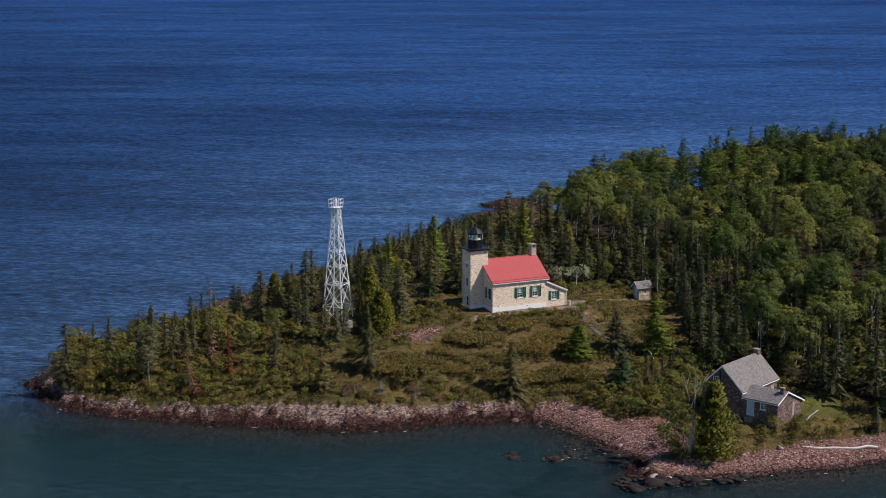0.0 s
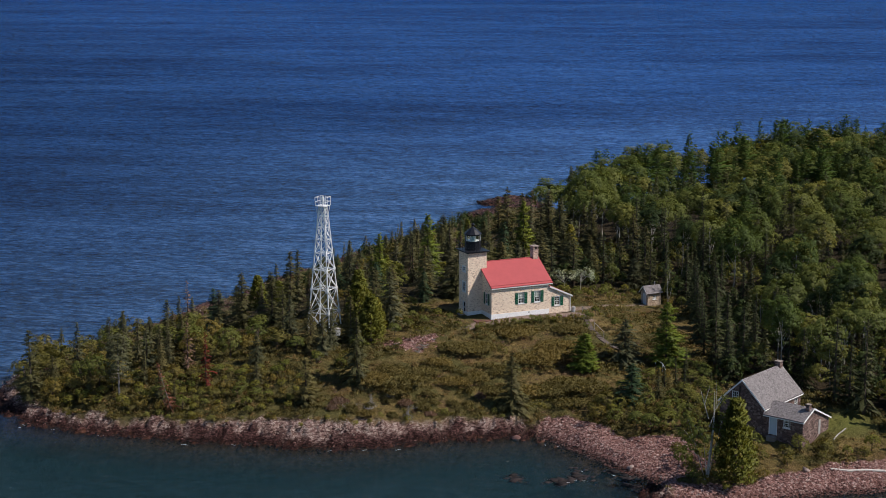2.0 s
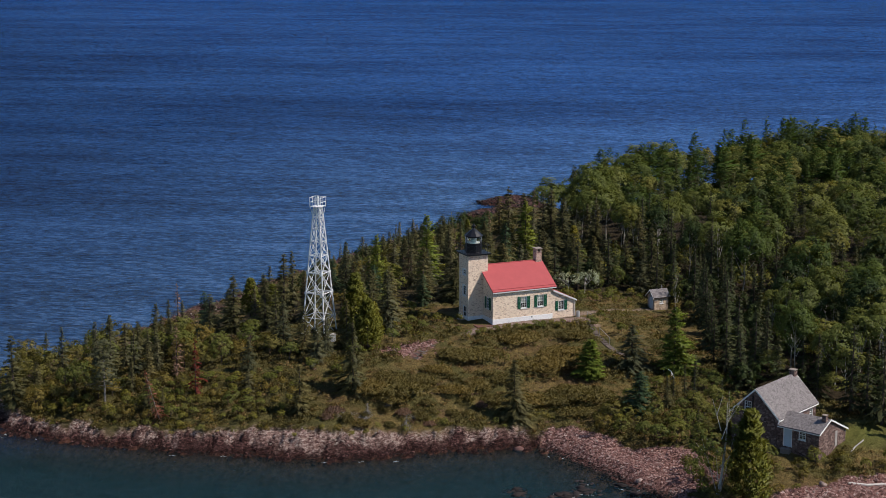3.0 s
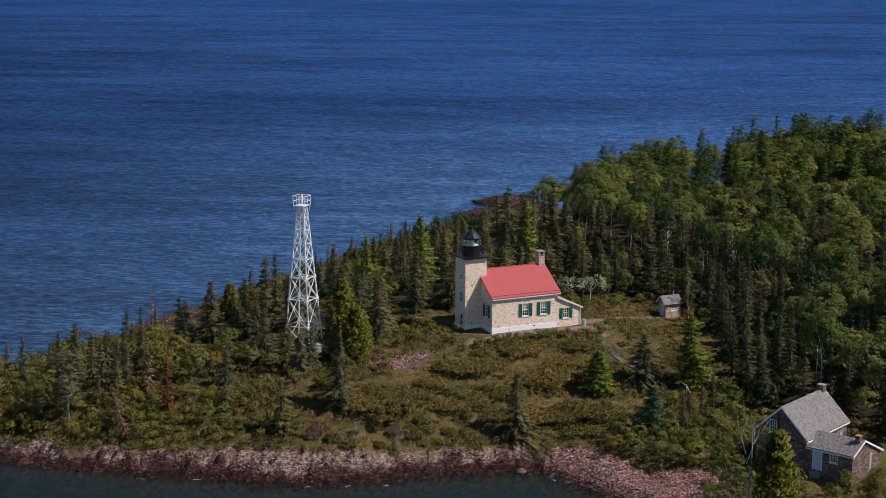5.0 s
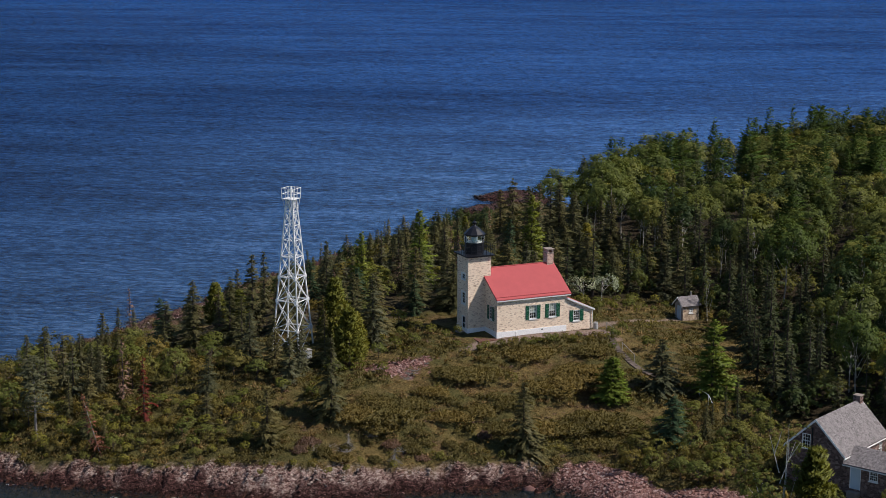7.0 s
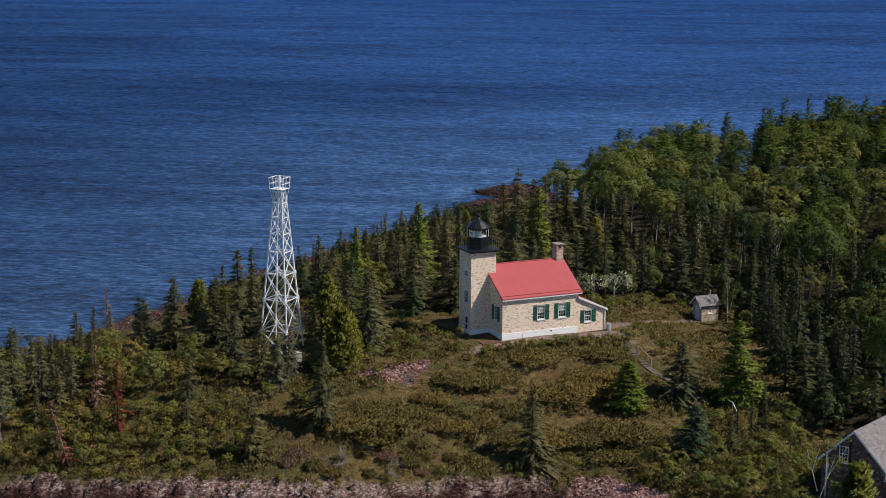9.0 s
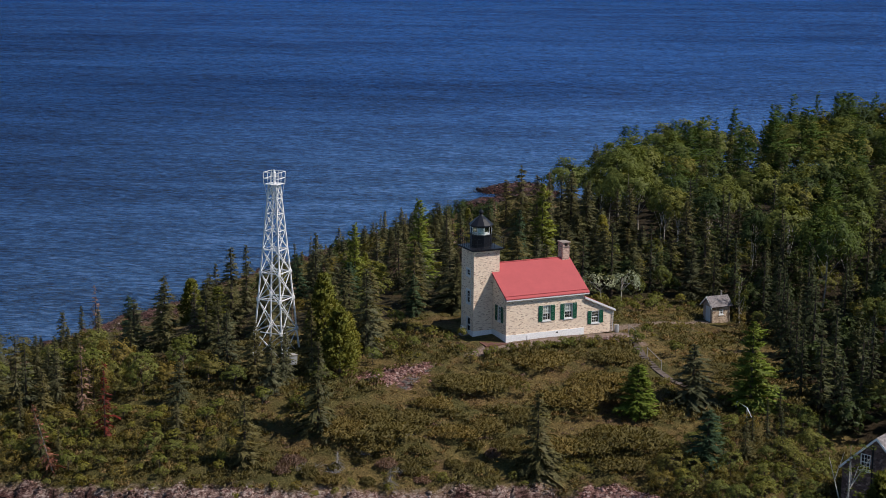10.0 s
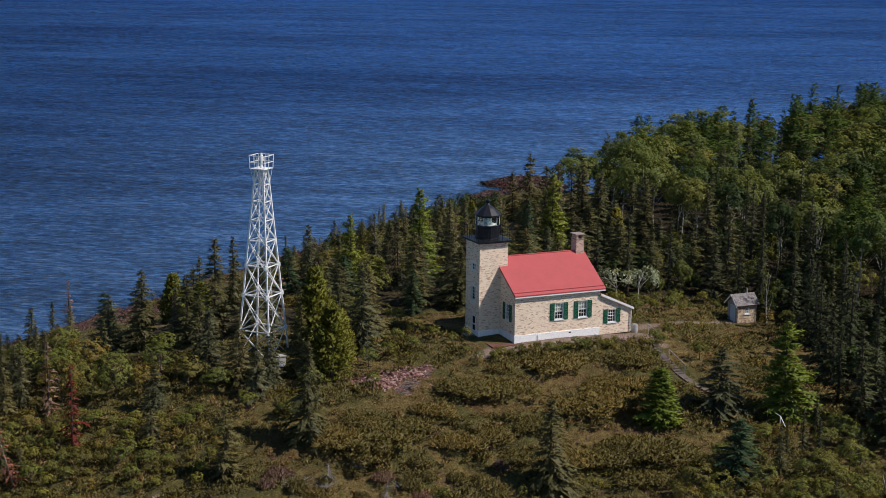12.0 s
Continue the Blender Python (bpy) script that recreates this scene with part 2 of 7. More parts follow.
def water_material():
    n = Nodes("lake")
    wind = -0.56
    swell = n.noise(n.along_coords(3.4, 1.15, wind), 1.0, 3.0, 0.6, 0.8)
    chop = n.noise(n.along_coords(1.3, 0.46, wind + 0.1), 1.0, 3.0, 0.65, 0.6)
    ripple = n.noise(n.along_coords(1.1, 0.4, wind - 0.12), 1.0, 2.0, 0.6)
    cat = n.noise(n.along_coords(260.0, 55.0, wind + 0.12), 1.0, 5.0, 0.65, 0.8)
    shore = n.add("ShaderNodeAttribute", attribute_name="offshore").outputs["Fac"]
    sky_sheen = n.add("ShaderNodeAttribute", attribute_name="sky_sheen").outputs["Fac"]
    h = n.calc("ADD", n.calc("MULTIPLY", chop, 0.4), n.calc("ADD", n.calc("MULTIPLY", ripple, 0.1), n.calc("MULTIPLY", swell, 0.8)))
    nrm = n.bump(h, 1.0, 1.0)
    rough = n.ramp(cat, [(0.35, 0.12), (0.65, 0.22)])
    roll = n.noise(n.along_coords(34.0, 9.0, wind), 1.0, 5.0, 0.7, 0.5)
    # Light and dark sides of the waves, put into the body colour below.
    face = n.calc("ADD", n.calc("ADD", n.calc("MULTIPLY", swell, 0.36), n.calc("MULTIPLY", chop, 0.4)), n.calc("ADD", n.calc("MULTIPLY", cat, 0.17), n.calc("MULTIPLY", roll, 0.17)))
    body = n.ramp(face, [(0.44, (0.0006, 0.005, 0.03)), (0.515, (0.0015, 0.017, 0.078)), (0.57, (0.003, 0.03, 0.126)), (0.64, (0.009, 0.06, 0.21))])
    # Brighter towards the sun side: reflected sky put into colour and gloss.
    lake_x = n.add("ShaderNodeSeparateXYZ")
    n.link(n.world_coords((0.0032, 0.0, 0.0)), lake_x.inputs[0])
    sunward_tone = n.ramp(n.calc("ADD", n.calc("ADD", lake_x.outputs[0], 0.38), n.calc("MULTIPLY", cat, 0.25)), [(0.0, 0.28), (0.5, 0.84), (1.0, 1.4)])
    body = n.mix(1.0, body, sunward_tone, "MULTIPLY")
    bay = n.add("ShaderNodeAttribute", attribute_name="bay").outputs["Fac"]
    # Bay colour, carrying the same painted wave light and dark.
    silty = n.ramp(face, [(0.44, (0.01, 0.029, 0.039)), (0.55, (0.014, 0.039, 0.052)), (0.66, (0.021, 0.053, 0.072))])
    # Paler near the land: the sky's reflection is put into the body colour.
    body = n.mix(sky_sheen, body, n.mix(1.0, body, (10.0, 3.1, 1.85), "MULTIPLY"))
    body = n.mix(bay, body, silty)
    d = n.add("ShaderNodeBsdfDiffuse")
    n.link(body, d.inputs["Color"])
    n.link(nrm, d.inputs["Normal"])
    t = n.add("ShaderNodeBsdfTransparent")
    t.inputs["Color"].default_value = (0.6, 0.72, 0.7, 1)
    inner = n.add("ShaderNodeMixShader")
    n.link(n.ramp(shore, [(0.0, 0.92), (0.06, 0.6), (0.35, 0.35), (1.0, 0.0)]), inner.inputs[0])
    n.link(d.outputs[0], inner.inputs[1])
    n.link(t.outputs[0], inner.inputs[2])
    g = n.add("ShaderNodeBsdfGlossy")
    g.inputs["Color"].default_value = (0.95, 0.97, 1.0, 1)
    n.link(rough, g.inputs["Roughness"])
    n.link(nrm, g.inputs["Normal"])
    f = n.add("ShaderNodeFresnel")
    f.inputs["IOR"].default_value = 1.33
    n.link(nrm, f.inputs["Normal"])
    m = n.add("ShaderNodeMixShader")
    gloss = n.calc("ADD", n.calc("MULTIPLY", n.ramp(cat, [(0.3, 0.13), (0.7, 0.26)]), sunward_tone), n.calc("MULTIPLY", sky_sheen, 0.22))
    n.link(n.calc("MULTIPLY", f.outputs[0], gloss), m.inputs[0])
    n.link(inner.outputs[0], m.inputs[1])
    n.link(g.outputs[0], m.inputs[2])
    n.link(m.outputs[0], n.out.inputs["Surface"])
    return n.mat


def glass_material(name, tint=(0.9, 0.95, 0.95)):
    n = Nodes(name)
    t = n.add("ShaderNodeBsdfTransparent")
    t.inputs["Color"].default_value = (*tint, 1)
    g = n.add("ShaderNodeBsdfGlossy")
    g.inputs["Roughness"].default_value = 0.03
    f = n.add("ShaderNodeFresnel")
    f.inputs["IOR"].default_value = 1.5
    m = n.add("ShaderNodeMixShader")
    n.link(f.outputs[0], m.inputs[0])
    n.link(t.outputs[0], m.inputs[1])
    n.link(g.outputs[0], m.inputs[2])
    n.link(m.outputs[0], n.out.inputs["Surface"])
    return n.mat


LAND = ground_material()
WATER = water_material()
BRICK = brick_wall("buff_brick", (0.92, 0.75, 0.59), (0.78, 0.61, 0.47), (0.33, 0.22, 0.165), (0.82, 0.7, 0.57))
CHIMNEY_BRICK = brick_wall("chimney_brick", (0.62, 0.46, 0.37), (0.46, 0.31, 0.25), (0.22, 0.14, 0.12), (0.56, 0.48, 0.42))
RUBBLE = rubble_wall("field_stone", [(0.034, 0.02, 0.02), (0.085, 0.05, 0.046), (0.155, 0.094, 0.083), (0.36, 0.26, 0.225)], (0.25, 0.195, 0.175))
PALE_RUBBLE = rubble_wall("pale_rubble", [(0.16, 0.1, 0.07), (0.42, 0.31, 0.22), (0.6, 0.46, 0.33), (0.74, 0.6, 0.45)], (0.7, 0.6, 0.47), 4.5)
WHITEWASH = whitewashed("whitewash")
WHITE = painted("white_paint", (0.8, 0.8, 0.79), 0.5, 0.05)
STEEL_WHITE = painted("white_steel", (0.86, 0.85, 0.84), 0.5, 0.08)
RED_ROOF = painted("red_metal_roof", (0.42, 0.08, 0.083), 0.5, 0.05, 1.0)
BLACK = painted("black_iron", (0.012, 0.013, 0.018), 0.38, 0.1)
GREEN = painted("green_shutter", (0.012, 0.1, 0.055), 0.5, 0.08)
CURTAIN = painted("curtain", (0.62, 0.6, 0.55), 0.9, 0.05)
DARK_ROOM = painted("dark_interior", (0.02, 0.02, 0.022), 0.9, 0.05)
GLASS = glass_material("window_glass")
LANTERN_GLASS = glass_material("lantern_glass", (0.93, 0.97, 0.96))
LENS = painted("lens_glass", (0.72, 0.76, 0.74), 0.15, 0.05)
SHINGLE = shingle_grey("grey_shingle", (0.215, 0.195, 0.195))
CONCRETE = painted("concrete", (0.29, 0.24, 0.205), 0.9, 0.12)
PAVER = painted("red_paving", (0.16, 0.075, 0.055), 0.9, 0.15)
PALE_BLUE = painted("pale_door", (0.5, 0.6, 0.68), 0.5, 0.05)
GALVANISED = painted("galvanised", (0.42, 0.44, 0.46), 0.45, 0.1)
WALK = painted("weathered_walk", (0.13, 0.103, 0.088), 0.9, 0.15)
GREY_WOOD = painted("weathered_wood", (0.36, 0.34, 0.32), 0.9, 0.15)
DEAD_WOOD = painted("dead_wood", (0.24, 0.22, 0.2), 0.9, 0.15)
DRIFT = painted("driftwood", (0.62, 0.58, 0.53), 0.9, 0.1)
FOAM = painted("foam", (0.6, 0.62, 0.63), 0.9, 0.05)
SPRUCE_A = foliage("spruce_needles", (0.032, 0.041, 0.026), (0.091, 0.095, 0.051), (0.195, 0.185, 0.096))
# Darker copy of the spruce needles: the wood's shade is put into the colour.
SPRUCE_D = foliage("shade_toned_spruce_needles", (0.017, 0.027, 0.015), (0.051, 0.061, 0.029), (0.111, 0.119, 0.053))
SPRUCE_B = foliage("olive_spruce_needles", (0.034, 0.037, 0.019), (0.090, 0.088, 0.038), (0.185, 0.166, 0.074))
SPRUCE_C = foliage("blue_spruce_needles", (0.014, 0.029, 0.017), (0.041, 0.070, 0.037), (0.092, 0.132, 0.067))
PINE = foliage("pine_needles", (0.013, 0.026, 0.006), (0.035, 0.067, 0.014), (0.077, 0.119, 0.030))
YOUNG_PINE = foliage("young_pine_needles", (0.045, 0.070, 0.010), (0.134, 0.174, 0.029), (0.286, 0.306, 0.054))
ASPEN = foliage("aspen_leaves", (0.029, 0.046, 0.012), (0.078, 0.109, 0.027), (0.139, 0.177, 0.054), 0.35)
ASPEN_LIGHT = foliage("light_aspen_leaves", (0.051, 0.070, 0.018), (0.125, 0.147, 0.039), (0.198, 0.224, 0.072), 0.35)
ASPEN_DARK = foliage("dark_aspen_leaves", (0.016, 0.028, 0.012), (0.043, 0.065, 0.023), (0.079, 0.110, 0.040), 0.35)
BIRCH_LEAF = foliage("birch_leaves", (0.053, 0.072, 0.017), (0.131, 0.147, 0.038), (0.251, 0.241, 0.071), 0.35)
GOLD_LEAF = foliage("turning_leaves", (0.050, 0.051, 0.011), (0.123, 0.125, 0.025), (0.209, 0.192, 0.041), 0.35)
CEDAR = foliage("cedar_leaves", (0.047, 0.054, 0.011), (0.128, 0.137, 0.029), (0.273, 0.246, 0.054))
RED_DEAD = foliage("red_dead_needles", (0.036, 0.009, 0.007), (0.115, 0.021, 0.016), (0.202, 0.045, 0.032))
PINK_DEAD = foliage("dry_pink_needles", (0.12, 0.045, 0.03), (0.28, 0.12, 0.08), (0.42, 0.22, 0.15))
BROWN_DEAD = foliage("dry_brown_needles", (0.068, 0.044, 0.035), (0.166, 0.108, 0.083), (0.304, 0.209, 0.164))
HEATH_A = foliage("juniper", (0.047, 0.044, 0.016), (0.122, 0.103, 0.039), (0.232, 0.18, 0.067))
HEATH_B = foliage("heath_leaves", (0.076, 0.050, 0.025), (0.189, 0.130, 0.057), (0.367, 0.240, 0.109))
HEATH_C = foliage("bright_shrub_leaves", (0.051, 0.057, 0.015), (0.142, 0.128, 0.034), (0.3, 0.225, 0.064), 0.35)
PALE_LEAF = foliage("pale_leaves", (0.115, 0.138, 0.081), (0.299, 0.333, 0.218), (0.517, 0.552, 0.414), 0.35)
BARK_DARK = bark("spruce_bark", (0.11, 0.085, 0.07), (0.045, 0.035, 0.03))
BARK_GREY = bark("grey_bark", (0.3, 0.27, 0.24), (0.1, 0.085, 0.075))
BARK_PALE = bark("birch_bark", (0.6, 0.56, 0.5), (0.16, 0.13, 0.11))
SHORE_ROCK = rock_material("shore_rock", (0.018, 0.009, 0.009), (0.11, 0.05, 0.045), (0.33, 0.19, 0.165))
PALE_ROCK = rock_material("lichen_rock", (0.1, 0.066, 0.058), (0.3, 0.22, 0.195), (0.52, 0.44, 0.39))
COBBLE = rock_material("pink_cobble", (0.1, 0.046, 0.04), (0.26, 0.13, 0.112), (0.44, 0.28, 0.25))
WET_ROCK = rock_material("wet_rock", (0.006, 0.005, 0.005), (0.017, 0.012, 0.012), (0.042, 0.03, 0.028))


# ---- building helpers ----
def thing(name, at, label, category, group="", turn=0.0):
    """An Empty at a thing's base, which parents its parts."""
    ob = new(name)
    ob.matrix_world = pose(*at, 0, 0, turn)
    ob.empty_display_size = 0.3
    return tagged(ob, label, category, group)


def part(name, bm, material, parent, label=""):
    """One bmesh as one mesh object under a thing or a part."""
    mesh = bpy.data.meshes.new(name)
    bm.normal_update()
    bm.to_mesh(mesh)
    bm.free()
    mesh.materials.append(material)
    ob = new(name, mesh)
    ob.parent = parent
    return tagged(ob, label)


def shared(name, mesh, parent, m):
    """One more object on a mesh that is there already."""
    ob = new(name, mesh)
    ob.parent = parent
    ob.matrix_local = m
    return ob


def box(bm, x0, y0, z0, x1, y1, z1):
    v = [bm.verts.new(c) for c in ((x0, y0, z0), (x1, y0, z0), (x1, y1, z0), (x0, y1, z0), (x0, y0, z1), (x1, y0, z1), (x1, y1, z1), (x0, y1, z1))]
    for f in ((3, 2, 1, 0), (4, 5, 6, 7), (0, 1, 5, 4), (1, 2, 6, 5), (2, 3, 7, 6), (3, 0, 4, 7)):
        bm.faces.new([v[i] for i in f])
    return bm


def boxes(*sizes):
    bm = bmesh.new()
    for s in sizes:
        box(bm, *s)
    return bm


def prism(outline, shift):
    """A flat outline (points in space) drawn out along shift."""
    bm = bmesh.new()
    a = [bm.verts.new(p) for p in outline]
    b = [bm.verts.new(Vector(p) + Vector(shift)) for p in outline]
    bm.faces.new(a)
    bm.faces.new(b[::-1])
    for i in range(len(a)):
        j = (i + 1) % len(a)
        bm.faces.new((a[j], a[i], b[i], b[j]))
    bmesh.ops.recalc_face_normals(bm, faces=bm.faces)
    return bm


def bar(bm, p, q, r0, r1=None, sides=4):
    """A bar or a tapered limb from p to q."""
    p, q = Vector(p), Vector(q)
    r1 = r0 if r1 is None else r1
    axis = (q - p).normalized()
    side = axis.orthogonal().normalized()
    if abs(axis.z) < 0.95:
        side = axis.cross(Vector((0, 0, 1))).normalized()
    up = axis.cross(side)
    ends = []
    for c, r in ((p, r0), (q, r1)):
        ends.append([bm.verts.new(c + (side * math.cos(k) + up * math.sin(k)) * r) for k in [(i + 0.5) * math.tau / sides for i in range(sides)]])
    for i in range(sides):
        j = (i + 1) % sides
        bm.faces.new((ends[0][i], ends[0][j], ends[1][j], ends[1][i]))
    bm.faces.new(ends[0][::-1])
    bm.faces.new(ends[1])
    return bm


def bar_mesh(p, q, r0, r1=None, sides=4):
    return bar(bmesh.new(), p, q, r0, r1, sides)


def turned(profile, sides, start=0.0, centre=(0, 0)):
    """A turned body from (radius, z) pairs."""
    bm = bmesh.new()
    rings = []
    for r, z in profile:
        rings.append([bm.verts.new((centre[0] + r * math.cos(start + k * math.tau / sides), centre[1] + r * math.sin(start + k * math.tau / sides), z)) for k in range(sides)])
    for a, b in zip(rings, rings[1:]):
        for i in range(sides):
            j = (i + 1) % sides
            bm.faces.new((a[i], a[j], b[j], b[i]))
    bm.faces.new(rings[0][::-1])
    bm.faces.new(rings[-1])
    return bm


def wall_panel(along, height, thick, holes, base=0.0):
    """An upright wall along x, its outer face at y = 0, with holes (x0, z0, x1, z1) cut through."""
    bm = bmesh.new()
    xs = sorted({0.0, along, *[h[0] for h in holes], *[h[2] for h in holes]})
    zs = sorted({base, height, *[h[1] for h in holes], *[h[3] for h in holes]})
    for xa, xb in zip(xs, xs[1:]):
        for za, zb in zip(zs, zs[1:]):
            xm, zm = (xa + xb) / 2, (za + zb) / 2
            if not any(h[0] < xm < h[2] and h[1] < zm < h[3] for h in holes):
                box(bm, xa, 0, za, xb, thick, zb)
    bmesh.ops.remove_doubles(bm, verts=bm.verts, dist=0.0005)
    bm.verts.index_update()
    inner = {}
    for f in bm.faces:
        inner.setdefault(frozenset(v.index for v in f.verts), []).append(f)
    bmesh.ops.delete(bm, geom=[f for fs in inner.values() if len(fs) > 1 for f in fs], context="FACES_ONLY")
    return bm


def moved(bm, m):
    bm.transform(m)
    return bm


def mesh_of(name, verts, tris, materials, slots=None, smooth=False, normals=None):
    """A mesh from arrays of places and triangles, and the way each place faces where the tuft it belongs to is rounder than its leaves."""
    verts, tris = np.asarray(verts, np.float32), np.asarray(tris, np.int32)
    mesh = bpy.data.meshes.new(name)
    mesh.vertices.add(len(verts))
    mesh.vertices.foreach_set("co", verts.ravel())
    mesh.loops.add(tris.size)
    mesh.loops.foreach_set("vertex_index", tris.ravel())
    mesh.polygons.add(len(tris))
    mesh.polygons.foreach_set("loop_start", np.arange(0, tris.size, 3, dtype=np.int32))
    if slots is not None:
        mesh.polygons.foreach_set("material_index", np.asarray(slots, np.int32))
    for m in materials:
        mesh.materials.append(m)
    mesh.update(calc_edges=True)
    if smooth or normals is not None:
        mesh.polygons.foreach_set("use_smooth", np.ones(len(tris), bool))
    if normals is not None:
        layer = mesh.attributes.new("custom_normal", "FLOAT_VECTOR", "POINT")
        layer.data.foreach_set("vector", np.asarray(normals, np.float32).ravel())
    return mesh


def in_area(px, py, outline):
    """Which points lie inside a closed outline of the plan."""
    inside = np.zeros(np.shape(px), bool)
    for (ax, ay), (bx, by) in zip(outline, outline[1:] + outline[:1]):
        if ay != by:
            inside ^= ((ay > py) != (by > py)) & (px < (bx - ax) * (py - ay) / (by - ay) + ax)
    return inside


def ripple_field(px, py, size, seed):
    """A smooth field of unevenness between about -1 and 1."""
    rng = np.random.default_rng(seed)
    out = np.zeros(np.shape(px))
    for octave in range(4):
        k = 2.0 ** octave / size
        for _ in range(5):
            a, ph = rng.uniform(0, math.tau, 2)
            out += np.sin((px * math.cos(a) + py * math.sin(a)) * k * math.tau * rng.uniform(0.6, 1.4) + ph) * 0.5 ** octave
    return out / 4.5


# ---- the land and the lake ----
# the coast as one closed line, and the heights of the land inside it
SHORE_FRONT = [(-64.6, 20.5), (-64.2, 12.7), (-62.5, 6.0), (-58.9, 1.9), (-53.8, -2.7), (-48.2, -7.6), (-44.4, -10.6), (-39.6, -13.2), (-34.2, -17.6),
               (-30.3, -19.8), (-25.0, -20.9), (-20.4, -21.5), (-16.4, -21.9), (-12.4, -23.7), (-8.8, -24.2), (-6.0, -26.2), (-4.9, -29.8), (-3.7, -36.0),
               (-3.2, -42.0), (-1.4, -46.2), (-4.0, -48.6), (-6.2, -51.0), (-4.8, -53.6), (0.5, -55.2), (7.0, -57.0), (12.5, -57.7), (18.0, -59.2),
               (25.8, -59.4), (45.0, -63.0), (80.0, -74.0), (190.0, -92.0)]
SHORE_BACK = [(380.0, -60.0), (390.0, 60.0), (260.0, 104.0), (200.0, 122.0), (160.0, 127.0), (135.0, 128.0), (110.0, 125.0), (90.0, 117.0), (80.0, 110.5),
              (73.0, 106.5), (67.0, 108.5), (67.5, 115.0), (72.0, 121.5), (73.0, 128.5), (70.0, 133.0), (64.0, 132.0), (58.2, 129.4), (58.8, 125.6), (61.5, 122.2), (54.0, 120.0), (47.5, 115.7), (48.5, 111.0),
              (38.0, 104.0), (25.0, 96.0), (13.5, 88.0), (7.2, 81.0), (-10.3, 70.0), (-18.9, 61.5), (-25.5, 58.6), (-31.0, 52.0), (-44.0, 43.0),
              (-54.0, 34.0), (-60.5, 27.5)]
HEIGHTS = [(-1, 1, 8.7), (4, -1, 8.65), (12, 1, 8.5), (4, 9, 8.8), (-6, 6, 8.5), (-22, 7, 7.9), (-14, -5, 6.9), (-27, -6, 5.2), (-36, 5, 5.6), (-46, 8, 4.2),
           (-56, 14, 2.8), (-4, -10, 6.3), (4, -18, 4.4), (-14, -15, 4.0), (14, -10, 7.0), (17, -18, 5.2), (28, 4, 6.45), (18, -40, 3.5), (12, -46, 2.6),
           (24, -48, 3.2), (0, -37, 1.1), (3, -44, 1.2), (6, -52, 1.1), (18, -55, 1.2), (-20, 40, 3.6), (5, 58, 4.0), (35, 80, 3.8), (62, 108, 2.2)]
UPLAND = [(45, 20, 7.4), (60, -10, 7.5), (55, 55, 6.0), (80, 70, 5.0), (110, 100, 4.0), (110, 40, 8.5), (150, 95, 4.5), (160, 20, 10.0), (60, -45, 6.0),
          (110, -40, 9.0), (230, 40, 10.0), (230, -40, 10.0), (320, 0, 8.0), (66, 129, 1.0), (58, 115.5, 0.7), (-62, 13, 1.6), (-40, 38, 1.8)]


def coast_line():
    return np.array(SHORE_FRONT + SHORE_BACK, float)


def shore_distance(px, py):
    """Metres to the coast, positive on land."""
    line = coast_line()
    a, b = line, np.roll(line, -1, 0)
    best = np.full(px.shape, 1e9)
    inside = np.zeros(px.shape, bool)
    for (ax, ay), (bx, by) in zip(a, b):
        dx, dy = bx - ax, by - ay
        s = np.clip(((px - ax) * dx + (py - ay) * dy) / (dx * dx + dy * dy), 0, 1)
        best = np.minimum(best, np.hypot(px - ax - s * dx, py - ay - s * dy))
        if dy:
            inside ^= ((ay > py) != (by > py)) & (px < dx * (py - ay) / dy + ax)
    return np.where(inside, best, -best)


def plate_weights():
    """A thin plate through the heights, pinned low along the coast."""
    line = coast_line()
    pts = np.array([(x, y, 0.9) for x, y in line] + HEIGHTS + UPLAND, float)
    n = len(pts)
    r = np.hypot(pts[:, None, 0] - pts[None, :, 0], pts[:, None, 1] - pts[None, :, 1])
    k = r * r * np.log(r + 1e-6) + np.eye(n) * 12.0
    q = np.c_[np.ones(n), pts[:, :2]]
    w = np.linalg.solve(np.block([[k, q], [q.T, np.zeros((3, 3))]]), np.r_[pts[:, 2], 0, 0, 0])
    return pts, w


PLATE, WEIGHTS = plate_weights()


def ground_height(px, py):
    px, py = np.asarray(px, float), np.asarray(py, float)
    z = WEIGHTS[-3] + WEIGHTS[-2] * px + WEIGHTS[-1] * py
    for (x, y, _), w in zip(PLATE, WEIGHTS):
        r = np.hypot(px - x, py - y)
        z = z + w * r * r * np.log(r + 1e-6)
    d = shore_distance(px, py)
    s = np.clip(d / 2.6, 0, 1)
    land = np.maximum(z, 0.35 + 0.03 * np.clip(d, 0, 60)) * s * s * (3 - 2 * s)
    bed = 0.42 + 1.2 * np.clip((py - 10 - 0.3 * (px + 60)) / 20, 0, 1)
    return np.where(d > 0, land, np.maximum(d * bed, -5.0))


COBBLE_BEACH = [(-6.4, -25.6), (-4.6, -23.6), (-1.2, -25.6), (0.6, -30.0), (1.6, -34.4), (5.0, -36.6), (8.0, -41.0), (6.0, -47.5), (-1.0, -49.0), (-4.5, -43.0), (-5.0, -35.0)]
LOWER_BEACH = [(-2.0, -48.0), (1.0, -51.0), (6.0, -53.8), (10.0, -52.6), (16.0, -53.2), (30.0, -55.2), (60.0, -58.0), (60.0, -70.0), (-4.0, -60.0)]
BACK_SLABS = [(-36.0, 44.0), (-28.0, 44.0), (-20.0, 48.0), (-14.0, 57.0), (-11.0, 67.0), (-14.0, 72.0), (-34.0, 58.0)]
